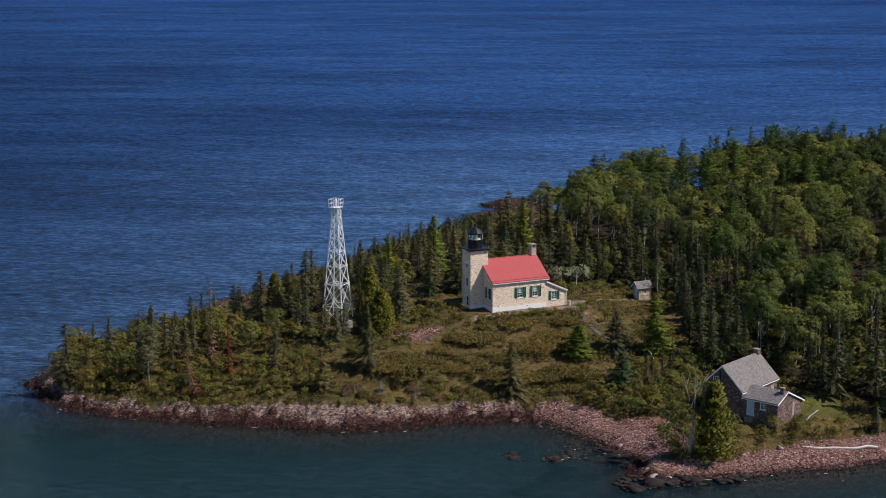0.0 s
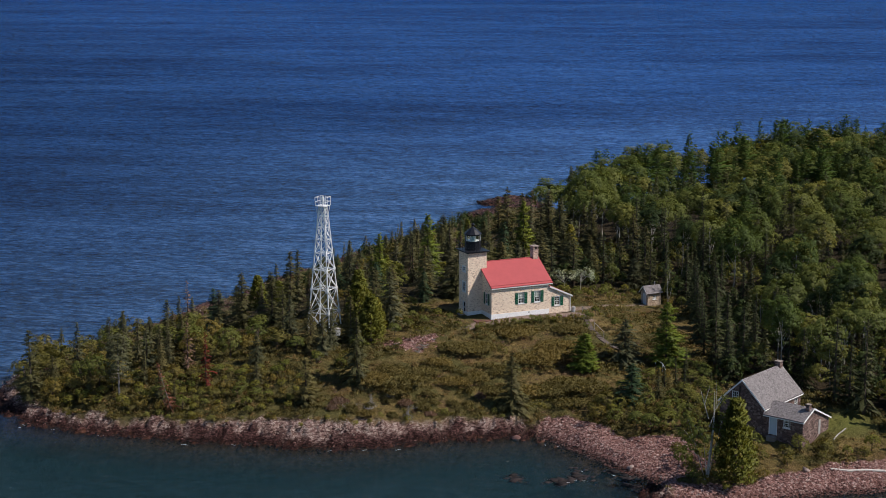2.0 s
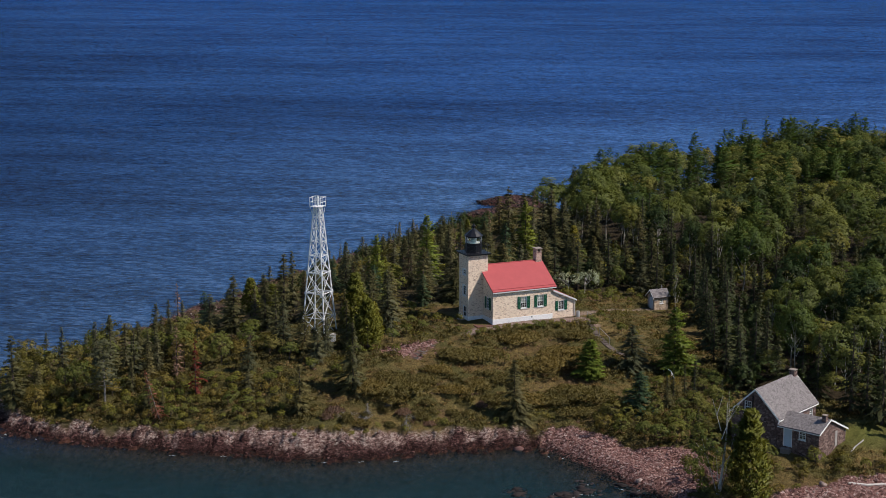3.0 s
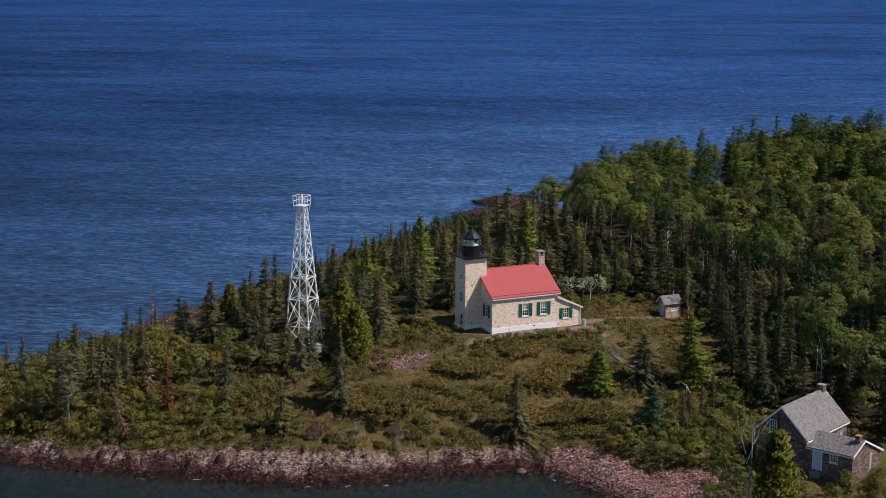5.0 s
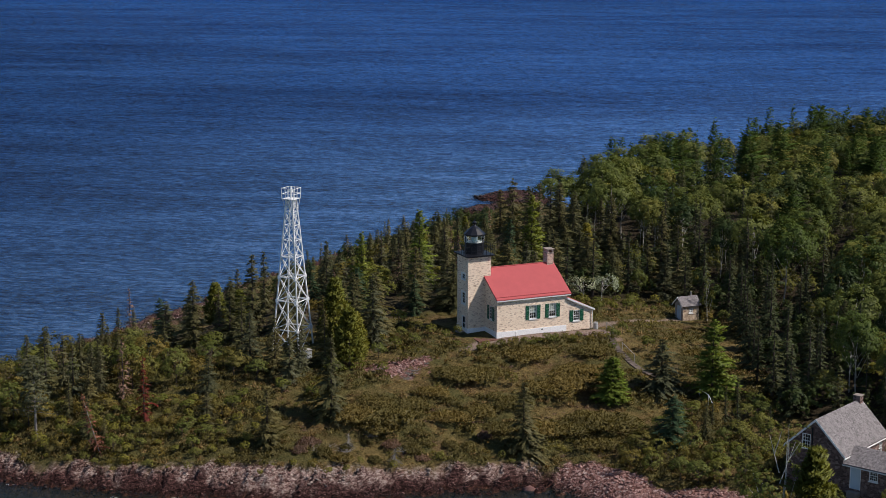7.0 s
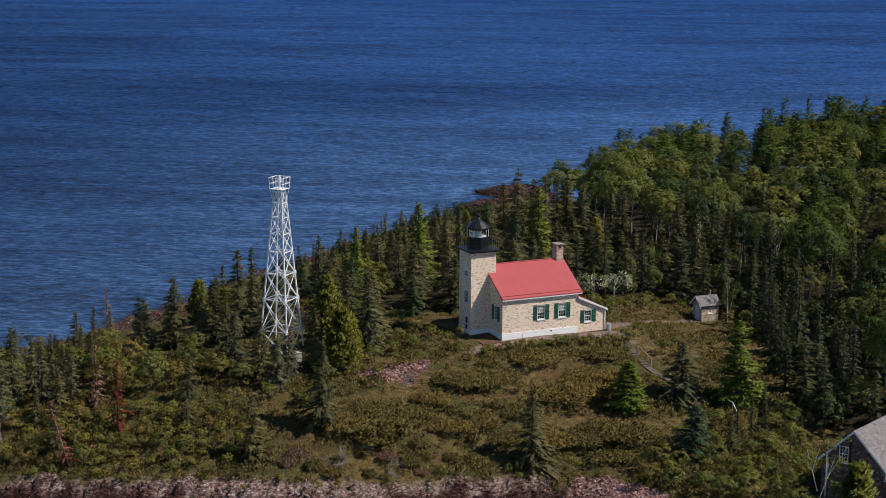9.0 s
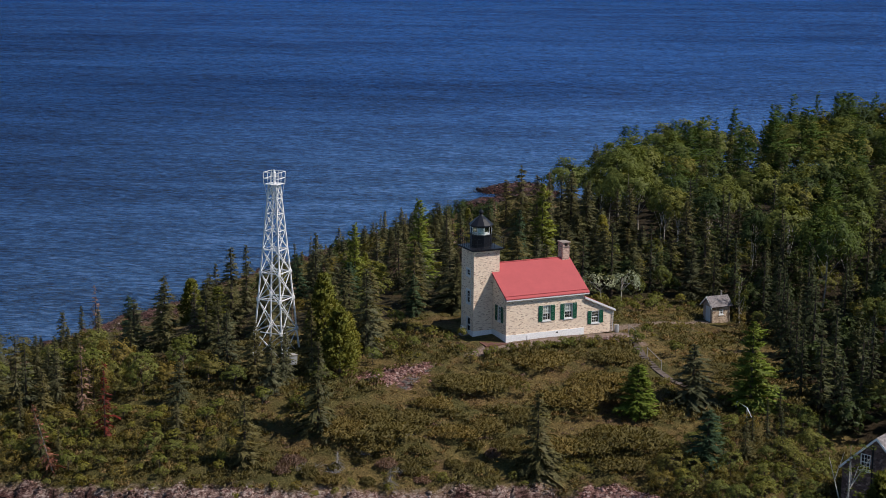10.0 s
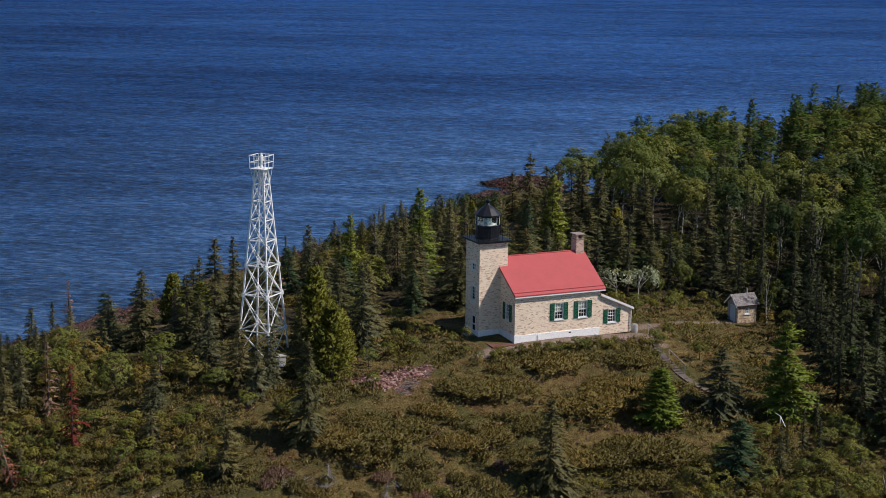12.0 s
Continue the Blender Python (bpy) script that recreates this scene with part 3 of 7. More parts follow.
FAR_ROCKS = [(42.0, 104.0), (52.0, 108.0), (66.0, 112.0), (80.0, 118.0), (80.0, 140.0), (40.0, 140.0)]
# woods, thickets and what grows between them
POINT_THICKET = [(-61.0, 9.0), (-52.0, 4.0), (-44.0, 4.5), (-35.0, 4.0), (-33.0, 14.0), (-40.0, 26.0), (-48.0, 28.0), (-56.0, 25.0), (-61.0, 18.0)]
MID_WOOD = [(-32.0, 15.0), (-26.0, 12.0), (-17.5, 11.0), (-17.5, 2.0), (-12.0, 2.5), (-7.0, 6.5), (-3.0, 11.0), (6.0, 13.0), (14.0, 14.5), (24.0, 16.8), (33.0, 11.0), (40.0, 30.0),
            (43.0, 60.0), (40.0, 76.0), (28.0, 76.0), (12.0, 68.0), (-2.0, 56.0), (-12.0, 45.0), (-24.0, 36.0), (-34.0, 26.0)]
FRONT_THICKET = [(-0.5, -27.5), (2.5, -33.5), (6.0, -37.0), (9.0, -40.5), (11.5, -38.0), (16.0, -31.0), (20.0, -25.0), (17.0, -22.5), (9.5, -22.5), (3.5, -24.0)]
BIG_WOOD = [(34.0, 14.0), (36.0, 8.0), (35.0, 0.0), (30.0, -7.0), (26.0, -15.0), (22.0, -21.0), (21.0, -30.0), (27.0, -35.0), (29.5, -42.0), (32.0, -52.0), (38.0, -58.0), (46.0, -56.0),
            (72.0, -22.0), (112.0, 28.0), (180.0, 116.0), (150.0, 118.0), (100.0, 112.0), (82.0, 106.0), (70.0, 100.0), (55.0, 84.0), (44.0, 69.0), (39.0, 57.0), (38.0, 30.0)]
FOOTWAY = [(-4.6, -1.6, 0.4), (-2.0, -0.6, 0.7), (4.0, -0.75, 0.6), (9.0, -0.75, 0.55), (13.2, -0.6, 0.7), (13.6, -3.4, 0.5)]
STEPS_WAY = [(13.4, -1.7), (12.6, -4.3), (11.8, -6.9), (11.6, -10.0), (11.8, -11.7), (12.7, -13.6)]
TRAIL = [(13.4, 1.6, 0.5), (17.0, 3.6, 0.45), (21.0, 5.4, 0.4), (25.0, 5.6, 0.45), (27.6, 6.4, 0.5)]


def near_line(px, py, line):
    """How far outside a way of given half width each point lies."""
    best = np.full(np.shape(px), 99.0)
    for (ax, ay, wa), (bx, by, wb) in zip(line, line[1:]):
        dx, dy = bx - ax, by - ay
        s = np.clip(((px - ax) * dx + (py - ay) * dy) / (dx * dx + dy * dy), 0, 1)
        best = np.minimum(best, np.hypot(px - ax - s * dx, py - ay - s * dy) - (wa + s * (wb - wa)))
    return best


def rock_share(px, py, d):
    """Where bedrock lies bare, 0 to 1."""
    u = ripple_field(px, py, 9.0, 3)
    band = 3.0 + 1.1 * u + 2.6 * np.exp(-((px + 31) / 6.0) ** 2 - ((py + 16) / 9.0) ** 2)
    band = np.where((px > -5) & (py < -24) & (py > -48), 1.0, band)
    band = np.where((px > 2) & (py < -47), 1.2, band)
    band = np.where(py > 40, 4.5, band)
    r = np.clip((band - d) / 0.9, 0, 1)
    r = np.maximum(r, in_area(px, py, BACK_SLABS) * np.clip(0.75 + u, 0, 1))
    return np.maximum(r, in_area(px, py, FAR_ROCKS) * 1.0)


def mat_share(px, py):
    """Where mats of low juniper lie over the meadow, 0 to 1."""
    u = ripple_field(px, py, 11.0, 71) + 0.35 * ripple_field(px, py, 3.5, 72)
    return np.maximum(np.clip(0.5 + 1.7 * (u + 0.12), 0, 1), np.clip((-25 - px) / 5, 0, 0.9))


def axis_steps(parts):
    out = []
    for a, b, step in parts:
        out.append(np.arange(a, b, step))
    return np.concatenate(out + [[parts[-1][1]]])


def surface_height(px, py):
    """The land with its small unevenness: ledges at the shore, hummocks inland."""
    d = shore_distance(px, py)
    z = ground_height(px, py)
    r = rock_share(px, py, d)
    rough = np.abs(ripple_field(px, py, 3.2, 5)) * 1.4 - 0.5 + 0.75 * np.abs(ripple_field(px, py, 1.5, 6)) + 0.35 * ripple_field(px, py, 0.9, 7)
    step = np.floor((z + 0.5 * ripple_field(px, py, 5.0, 8)) / 0.55) * 0.55
    beach = in_area(px, py, COBBLE_BEACH) | in_area(px, py, LOWER_BEACH)
    edge = np.clip((d + 0.6) / 1.6, 0, 1)
    calm = np.where(beach, 0.12, np.where(py > 95, 0.45, 1.0))
    z = z + r * edge * calm * (0.55 * rough + 0.45 * (step - z))
    z = z + np.where((d < 0) & (d > -7), np.clip(rough * 0.7 + 0.1, -0.2, 0.9) * np.clip(1 + d / 7, 0, 1) * 0.9 * calm, 0)
    z = np.where(d < -1.2, np.minimum(z, -0.12), z)
    flat = np.clip(np.minimum(np.minimum(near_line(px, py, FOOTWAY), near_line(px, py, TRAIL)), near_line(px, py, [(*p, 0.4) for p in STEPS_WAY])) / 1.2, 0, 1)
    for x0, y0, x1, y1 in ((-3.6, -2.2, 13.6, 9.0), (27.6, 5.0, 31.2, 8.4)):
        gap = np.hypot(np.maximum(np.maximum(x0 - px, px - x1), 0), np.maximum(np.maximum(y0 - py, py - y1), 0))
        flat = np.minimum(flat, np.clip(gap / 1.5, 0, 1))
    mats = mat_share(px, py) * (0.28 + 0.22 * ripple_field(px, py, 2.6, 73))
    return z + (0.2 * ripple_field(px, py, 6.0, 9) + mats) * np.clip(d / 5, 0, 1) * (1 - r) * flat


def build_land():
    xs = axis_steps([(-2600, -200, 400), (-200, -72, 16), (-72, 32, 0.37), (32, 90, 1.8), (90, 200, 3.5), (200, 600, 25), (600, 2600, 400)])
    ys = axis_steps([(-2600, -200, 400), (-200, -64, 14), (-64, 12, 0.37), (12, 74, 1.4), (74, 140, 1.2), (140, 400, 20), (400, 3000, 400)])
    gx, gy = np.meshgrid(xs, ys, indexing="ij")
    d = shore_distance(gx, gy)
    z = surface_height(gx, gy)
    nx, ny = gx.shape
    idx = np.arange(nx * ny).reshape(nx, ny)
    a, b, c, e = idx[:-1, :-1].ravel(), idx[1:, :-1].ravel(), idx[1:, 1:].ravel(), idx[:-1, 1:].ravel()
    tris = np.concatenate([np.c_[a, b, c], np.c_[a, c, e]])
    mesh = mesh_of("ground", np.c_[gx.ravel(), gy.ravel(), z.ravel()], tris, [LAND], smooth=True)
    r = rock_share(gx, gy, d)
    wob = ripple_field(gx, gy, 2.5, 12)
    beach = (in_area(gx + 0.5 * wob, gy + 0.5 * wob, COBBLE_BEACH) | in_area(gx + 0.6 * wob, gy + 0.6 * wob, LOWER_BEACH)) & (d > -1.5)
    red_patch = np.hypot((gx + 13.2) / 3.8, (gy + 2.9) / 2.2) < 0.9 + 0.8 * wob
    beach |= red_patch
    path = np.maximum(np.clip(1 - near_line(gx, gy, FOOTWAY) / 0.35, 0, 1), 0.8 * np.clip(1 - near_line(gx, gy, TRAIL) / 0.3, 0, 1))
    lawn = np.clip(1.4 - np.hypot((gx - 24.5) / 4.0, (gy + 45.5) / 3.2), 0, 1)
    masks = {"rock": r * (1 - beach), "beach": beach * 1.0, "path": path, "lawn": lawn, "mat": mat_share(gx, gy), "shaded_litter": np.maximum(1.0 * in_area(gx + wob, gy + wob, BIG_WOOD), 0.8 * (in_area(gx + wob, gy + wob, MID_WOOD) & (gy > 14))), "wet": np.maximum(np.clip(1 - (z - 0.15) / 0.55, 0, 1) * (z > -0.3) * (d < 6), 0.6 * (gy > 95) * (d < 30)),
             "dry": np.clip((d - 1.45 + 0.9 * ripple_field(gx, gy, 4.0, 44)) / 0.6, 0, 1) * np.where(gy > 30, 0.1, 1.0), "under": np.clip(-z / 0.25, 0, 1), "deep": np.clip((-z - 0.5) / 1.8, 0, 1), "abyss": np.clip((-d - 30) / 60, 0, 1)}
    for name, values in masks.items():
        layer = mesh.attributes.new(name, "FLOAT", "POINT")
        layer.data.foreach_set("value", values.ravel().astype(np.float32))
    tagged(new("ground", mesh), "heath-covered rocky point with bare purple-brown shore ledges", "ground", kind="structure")


build_land()


def build_lake():
    xs = axis_steps([(-4200, -200, 500), (-200, -100, 20), (-100, 110, 3.0), (110, 300, 12), (300, 4300, 500)])
    ys = axis_steps([(-3200, -200, 500), (-200, -120, 20), (-120, 140, 3.0), (140, 300, 12), (300, 4800, 500)])
    gx, gy = np.meshgrid(xs, ys, indexing="ij")
    nx, ny = gx.shape
    idx = np.arange(nx * ny).reshape(nx, ny)
    a, b, c, e = idx[:-1, :-1].ravel(), idx[1:, :-1].ravel(), idx[1:, 1:].ravel(), idx[:-1, 1:].ravel()
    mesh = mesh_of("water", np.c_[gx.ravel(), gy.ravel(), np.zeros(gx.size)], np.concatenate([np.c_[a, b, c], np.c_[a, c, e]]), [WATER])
    layer = mesh.attributes.new("offshore", "FLOAT", "POINT")
    out = -shore_distance(gx, gy)
    front = np.clip((15 - gy - 0.25 * (gx + 64)) / 20, 0, 1)
    layer.data.foreach_set("value", np.clip(out / (3 + 57 * front), 0, 1).ravel().astype(np.float32))
    layer = mesh.attributes.new("bay", "FLOAT", "POINT")
    layer.data.foreach_set("value", front.ravel().astype(np.float32))
    # Fades out from the shore; drives the painted sky reflection and extra gloss.
    layer = mesh.attributes.new("sky_sheen", "FLOAT", "POINT")
    layer.data.foreach_set("value", (np.exp(-np.clip(out, 0, 900) / 85) * (1 - 0.4 * front)).ravel().astype(np.float32))
    tagged(new("water", mesh), "wind-ruffled deep blue lake around the point", "water", kind="structure")


build_lake()


def ground_at(x, y):
    return float(surface_height(np.array([float(x)]), np.array([float(y)]))[0])


# ---- the lighthouse ----
BASE = 8.6
lighthouse = thing("lighthouse", (0, 0, BASE), "buff brick lighthouse with square tower, red roof and white base", "lighthouse")
HX, HY = 8.85, 8.4          # main house, along the front and in depth
EAVE, RISE = 4.42, 0.62     # height of the roof edge and its slope
RIDGE_Y = 4.2


def sash_window(parent, m, w, h, label="", shutters=0.0, curtain=True, panes=(2, 4)):
    """A sash window set in an opening w by h, in the plane y = 0 of m, its sill at z = 0."""
    win = new("window")
    win.parent = parent
    win.matrix_local = m
    tagged(win, label)
    f = 0.085
    part("window_frame", boxes((0, 0.03, 0, f, 0.12, h), (w - f, 0.03, 0, w, 0.12, h), (f, 0.03, 0, w - f, 0.12, f), (f, 0.03, h - f, w - f, 0.12, h)), WHITE, win)
    part("window_sill", boxes((-0.06, -0.07, -0.09, w + 0.06, 0.1, 0.0)), WHITE, win)
    rail = bmesh.new()
    box(rail, f, 0.05, h * 0.5 - 0.03, w - f, 0.1, h * 0.5 + 0.03)
    for i in range(1, panes[0] + 1):
        x = f + (w - 2 * f) * i / (panes[0] + 1)
        box(rail, x - 0.014, 0.06, f, x + 0.014, 0.09, h - f)
    for j in range(1, panes[1]):
        z = f + (h - 2 * f) * j / panes[1]
        box(rail, f, 0.062, z - 0.014, w - f, 0.088, z + 0.014)
    part("glazing_bar", rail, WHITE, win)
    half = (h - 2 * f) / 2
    for z0 in (f, f + half):
        pane = part("pane", boxes((f, 0.072, z0 + 0.03, w - f, 0.078, z0 + half - 0.03)), GLASS, win)
        pane.visible_shadow = False
    # Near-black panel: the darkness of the unlit room put into its colour.
    part("dark_panel", boxes((0.0, 0.3, 0.0, w, 0.32, h)), DARK_ROOM, win, "near-black panel standing for the unlit room")
    if curtain:
        folds = bmesh.new()
        for i in range(10):
            x = f + (w - 2 * f) * i / 10
            box(folds, x, 0.14 + 0.015 * (i % 2), h * 0.42, x + (w - 2 * f) / 10, 0.16 + 0.015 * (i % 2), h - f)
        part("curtain", folds, CURTAIN, win, "pale half-drawn curtain")
    if shutters:
        for x0 in (-shutters - 0.02, w + 0.02):
            b = bmesh.new()
            box(b, x0, -0.06, -0.02, x0 + 0.06, -0.012, h + 0.02)
            box(b, x0 + shutters - 0.06, -0.06, -0.02, x0 + shutters, -0.012, h + 0.02)
            for z0 in (-0.02, h * 0.48, h - 0.06):
                box(b, x0 + 0.06, -0.06, z0, x0 + shutters - 0.06, -0.012, z0 + 0.08)
            count = int(h / 0.09)
            for k in range(count):
                z = 0.07 + (h - 0.16) * k / count
                box(b, x0 + 0.06, -0.048, z, x0 + shutters - 0.06, -0.02, z + 0.06)
            part("shutter", b, GREEN, win, "green louvred shutter")
    return win


def gable_outline(y_mid, half, low, high, x):
    return [(x, y_mid - half, low), (x, y_mid + half, low), (x, y_mid, high)]


front_holes = [(4.08, 1.87, 5.01, 3.43), (6.57, 1.87, 7.52, 3.43)]
part("wall", wall_panel(HX, EAVE + 0.12, 0.35, front_holes), BRICK, lighthouse, "sunlit buff brick front wall")
TURN_LEFT = Matrix.Translation((0, HY, 0)) @ Matrix.Rotation(radians(-90), 4, "Z")
gable_holes = [(HY - 1.95, 1.87, HY - 1.1, 3.43)]
part("wall", moved(wall_panel(HY - 0.004, EAVE + 0.12, 0.35, gable_holes), Matrix.Translation((0.002, 0, 0)) @ TURN_LEFT), BRICK, lighthouse)
part("wall", boxes((HX - 0.35, 0.36, 0, HX - 0.002, HY - 0.36, EAVE + 0.12)), BRICK, lighthouse)
part("wall", boxes((0.36, HY - 0.35, 0, HX - 0.36, HY, EAVE + 0.12)), BRICK, lighthouse)
for gx in (0.004, HX - 0.354):
    part("gable", prism(gable_outline(RIDGE_Y, RIDGE_Y - 0.02, EAVE + 0.12, EAVE + 0.1 + RISE * RIDGE_Y, gx), (0.35, 0, 0)), BRICK, lighthouse)
for x, w in ((4.08, 0.93), (6.57, 0.95)):
    sash_window(lighthouse, pose(x, 0, 1.87), w, 1.56, "white sash window with green shutters", 0.43)
    part("lintel", boxes((x - 0.1, -0.012, 3.44, x + w + 0.1, 0.02, 3.62)), BRICK, lighthouse)
sash_window(lighthouse, pose(0, 1.95, 1.87, 0, 0, -90), 0.85, 1.56, "white sash window with dark green shutters", 0.43)
# whitewashed foundation, a little proud of the wall
part("foundation", boxes((-0.05, -0.06, -0.6, HX, 0.0, 0.74)), WHITEWASH, lighthouse, "whitewashed rubble foundation")
part("foundation", boxes((-0.05, 0.001, -0.6, 0.0, 3.1, 0.74)), WHITEWASH, lighthouse)
part("buttress", boxes((2.32, -0.12, -0.5, 2.46, -0.061, 0.62)), WHITEWASH, lighthouse)
part("vent", boxes((5.6, -0.075, 0.5, 5.82, -0.061, 0.62)), BLACK, lighthouse, "small dark foundation vent")


def roof_slope(y_from, y_to, x0, x1, thick, z_of, notch=None):
    """A sloping slab; notch (x, y): the corner cut away for the tower."""
    def pt(x, y):
        return (x, y, z_of(y))
    if notch:
        nx_, ny_ = notch
        outline = [pt(x0, y_from), pt(x1, y_from), pt(x1, y_to), pt(nx_, y_to), pt(nx_, ny_), pt(x0, ny_)]
    else:
        outline = [pt(x0, y_from), pt(x1, y_from), pt(x1, y_to), pt(x0, y_to)]
    return prism(outline, (0, 0, -thick))


def front_z(y):
    return EAVE + 0.08 + RISE * (y + 0.28)


def back_z(y):
    return front_z(2 * RIDGE_Y - y)


TX0, TX1, TY0, TY1 = -2.15, 0.72, 3.12, 5.99      # the tower's plan
roof = part("roof", roof_slope(-0.28, RIDGE_Y, -0.14, 9.3, 0.1, front_z, (TX1 + 0.01, TY0 - 0.01)), RED_ROOF, lighthouse, "salmon red painted metal roof")
part("roof", roof_slope(RIDGE_Y, 8.68, TX1 + 0.01, 9.3, 0.1, back_z), RED_ROOF, lighthouse)
part("ridge_cap", bar_mesh((TX1 + 0.02, RIDGE_Y, front_z(RIDGE_Y) + 0.02), (9.3, RIDGE_Y, front_z(RIDGE_Y) + 0.02), 0.06, sides=6), RED_ROOF, roof)
part("snow_guard", bar_mesh((-0.1, 0.0, front_z(0.0) + 0.05), (9.28, 0.0, front_z(0.0) + 0.05), 0.03), RED_ROOF, roof)
part("eave_board", boxes((-0.12, -0.262, EAVE - 0.16, 9.28, -0.19, EAVE - 0.03)), WHITE, lighthouse, "white eave board")
part("soffit", boxes((-0.1, -0.185, EAVE - 0.1, 9.26, -0.003, EAVE - 0.05)), WHITE, lighthouse)
for x in (-0.12, 9.2):
    y1 = TY0 - 0.02 if x < 0 else RIDGE_Y
    part("rake_board", prism([(x, -0.25, front_z(-0.25) - 0.11), (x, y1, front_z(y1) - 0.11), (x, y1, front_z(y1) - 0.25), (x, -0.25, front_z(-0.25) - 0.25)], (0.06, 0, 0)), WHITE if x > 0 else RED_ROOF, lighthouse)
# chimney
chimney = part("chimney", boxes((8.32, 3.85, 6.2, 9.12, 4.85, 8.36)), CHIMNEY_BRICK, lighthouse, "weathered brick chimney")
part("chimney_cap", boxes((8.27, 3.8, 8.38, 9.17, 4.9, 8.44), (8.22, 3.75, 8.82, 9.22, 4.95, 8.9)), CONCRETE, chimney)
part("chimney_top", boxes((8.34, 3.87, 8.44, 8.54, 4.83, 8.82), (8.9, 3.87, 8.44, 9.1, 4.83, 8.82), (8.54, 4.6, 8.44, 8.9, 4.83, 8.82)), CHIMNEY_BRICK, chimney)
part("flue", boxes((8.55, 4.5, 8.445, 8.89, 4.58, 8.815)), DARK_ROOM, chimney)
# lean-to
AX1 = 12.2
an_holes = [(9.73 - HX, 1.09, 10.63 - HX, 2.36)]


def lean_z(x):
    return 3.98 - 0.445 * (x - HX)


lean_front = prism([(HX + 0.002, 0.02, 2.36), (AX1, 0.02, 2.36), (AX1, 0.02, lean_z(AX1) - 0.12), (HX + 0.002, 0.02, lean_z(HX) - 0.12)], (0, 0.3, 0))
part("lean_to_wall", moved(wall_panel(AX1 - HX - 0.002, 2.36, 0.3, an_holes), Matrix.Translation((HX + 0.002, 0.02, 0))), BRICK, lighthouse)
part("lean_to_wall", lean_front, BRICK, lighthouse)
part("lean_to_wall", boxes((AX1 - 0.3, 0.322, 0, AX1, 5.0, 2.3)), BRICK, lighthouse)
part("lean_to_wall", boxes((HX + 0.003, 4.7, 0, AX1 - 0.302, 5.0, 2.3)), BRICK, lighthouse)
sash_window(lighthouse, pose(9.73, 0.02, 1.09), 0.9, 1.27, "white sash window with green shutters", 0.42, False)
lean_roof = part("lean_to_roof", prism([(HX + 0.01, -0.18, lean_z(HX) - 0.06), (12.43, -0.18, lean_z(12.43) - 0.06), (12.43, -0.18, lean_z(12.43)), (HX + 0.01, -0.18, lean_z(HX))], (0, 5.4, 0)), RED_ROOF, lighthouse)
part("lean_to_trim", prism([(HX + 0.01, -0.2, lean_z(HX) - 0.2), (12.45, -0.2, lean_z(12.45) - 0.2), (12.45, -0.2, lean_z(12.45) + 0.02), (HX + 0.01, -0.2, lean_z(HX) + 0.02)], (0, 0.018, 0)), WHITE, lighthouse, "white rake board")
part("downspout", bar_mesh((12.2, -0.08, 0.1), (12.2, -0.08, 2.25), 0.045, sides=6), WHITE, lighthouse)
# tower
TOP = 8.86
tower_holes = [(1.2, 6.16, 2.08, 6.86), (1.25, 3.33, 2.13, 4.7), (1.2, 0.2, 2.18, 1.97)]
tower = part("tower", wall_panel(TX1 - TX0, TOP, 0.4, []), BRICK, lighthouse, "square buff brick light tower")
tower.matrix_local = pose(TX0, TY0, 0)
left_face = part("tower_wall", moved(wall_panel(TY1 - TY0 - 0.004, TOP, 0.4, tower_holes), Matrix.Translation((TX0 - 0.002, TY1, 0)) @ Matrix.Rotation(radians(-90), 4, "Z")), BRICK, lighthouse)
part("tower_wall", boxes((TX1 - 0.4, TY0 + 0.402, 0, TX1 - 0.002, TY1 - 0.4, TOP)), BRICK, lighthouse)
part("tower_wall", boxes((TX0 + 0.4, TY1 - 0.398, 0, TX1 - 0.002, TY1, TOP)), BRICK, lighthouse)
for fx0, fy0, fx1, fy1 in ((TX0 - 0.06, TY0 - 0.06, -0.06, TY0), (TX0 - 0.06, TY0 + 0.001, TX0 - 0.003, TY0 + 0.68), (TX0 - 0.06, TY0 + 1.7, TX0 - 0.003, TY1)):
    part("foundation", boxes((fx0, fy0, -0.6, fx1, fy1, 0.66)), WHITEWASH, lighthouse)
for (a, z0, b, z1), tall in zip(tower_holes[:2], (False, True)):
    sash_window(lighthouse, pose(TX0, TY1 - a, z0, 0, 0, -90), b - a, z1 - z0, "white sash window in the tower", 0, tall, (1, 4 if tall else 2))
    for x0, za, x1, zb in ((-0.12, -0.12, b - a + 0.12, 0.0), (-0.12, z1 - z0, b - a + 0.12, z1 - z0 + 0.12), (-0.12, 0.001, 0.0, z1 - z0 - 0.001), (b - a, 0.001, b - a + 0.12, z1 - z0 - 0.001)):
        part("window_casing", moved(boxes((x0, -0.035, za, x1, 0.03, zb)), pose(TX0, TY1 - a, z0, 0, 0, -90)), WHITE, lighthouse)
a, z0, b, z1 = tower_holes[2]
door = new("door")
door.parent = lighthouse
door.matrix_local = pose(TX0, TY1 - a, z0, 0, 0, -90)
tagged(door, "white framed glazed tower door")
w, h = b - a, z1 - z0
part("door_frame", boxes((0, 0.02, 0, 0.12, 0.14, h), (w - 0.12, 0.02, 0, w, 0.14, h), (0.12, 0.02, h - 0.12, w - 0.12, 0.14, h), (0.12, 0.04, 0, w - 0.12, 0.12, 0.3), (0.12, 0.04, h * 0.5 - 0.05, w - 0.12, 0.12, h * 0.5 + 0.05)), WHITE, door)
# Near-black panel standing in for the unlit inside of the tower.
part("dark_panel", boxes((0.1, 0.14, 0.2, w - 0.1, 0.16, h - 0.1)), DARK_ROOM, door)
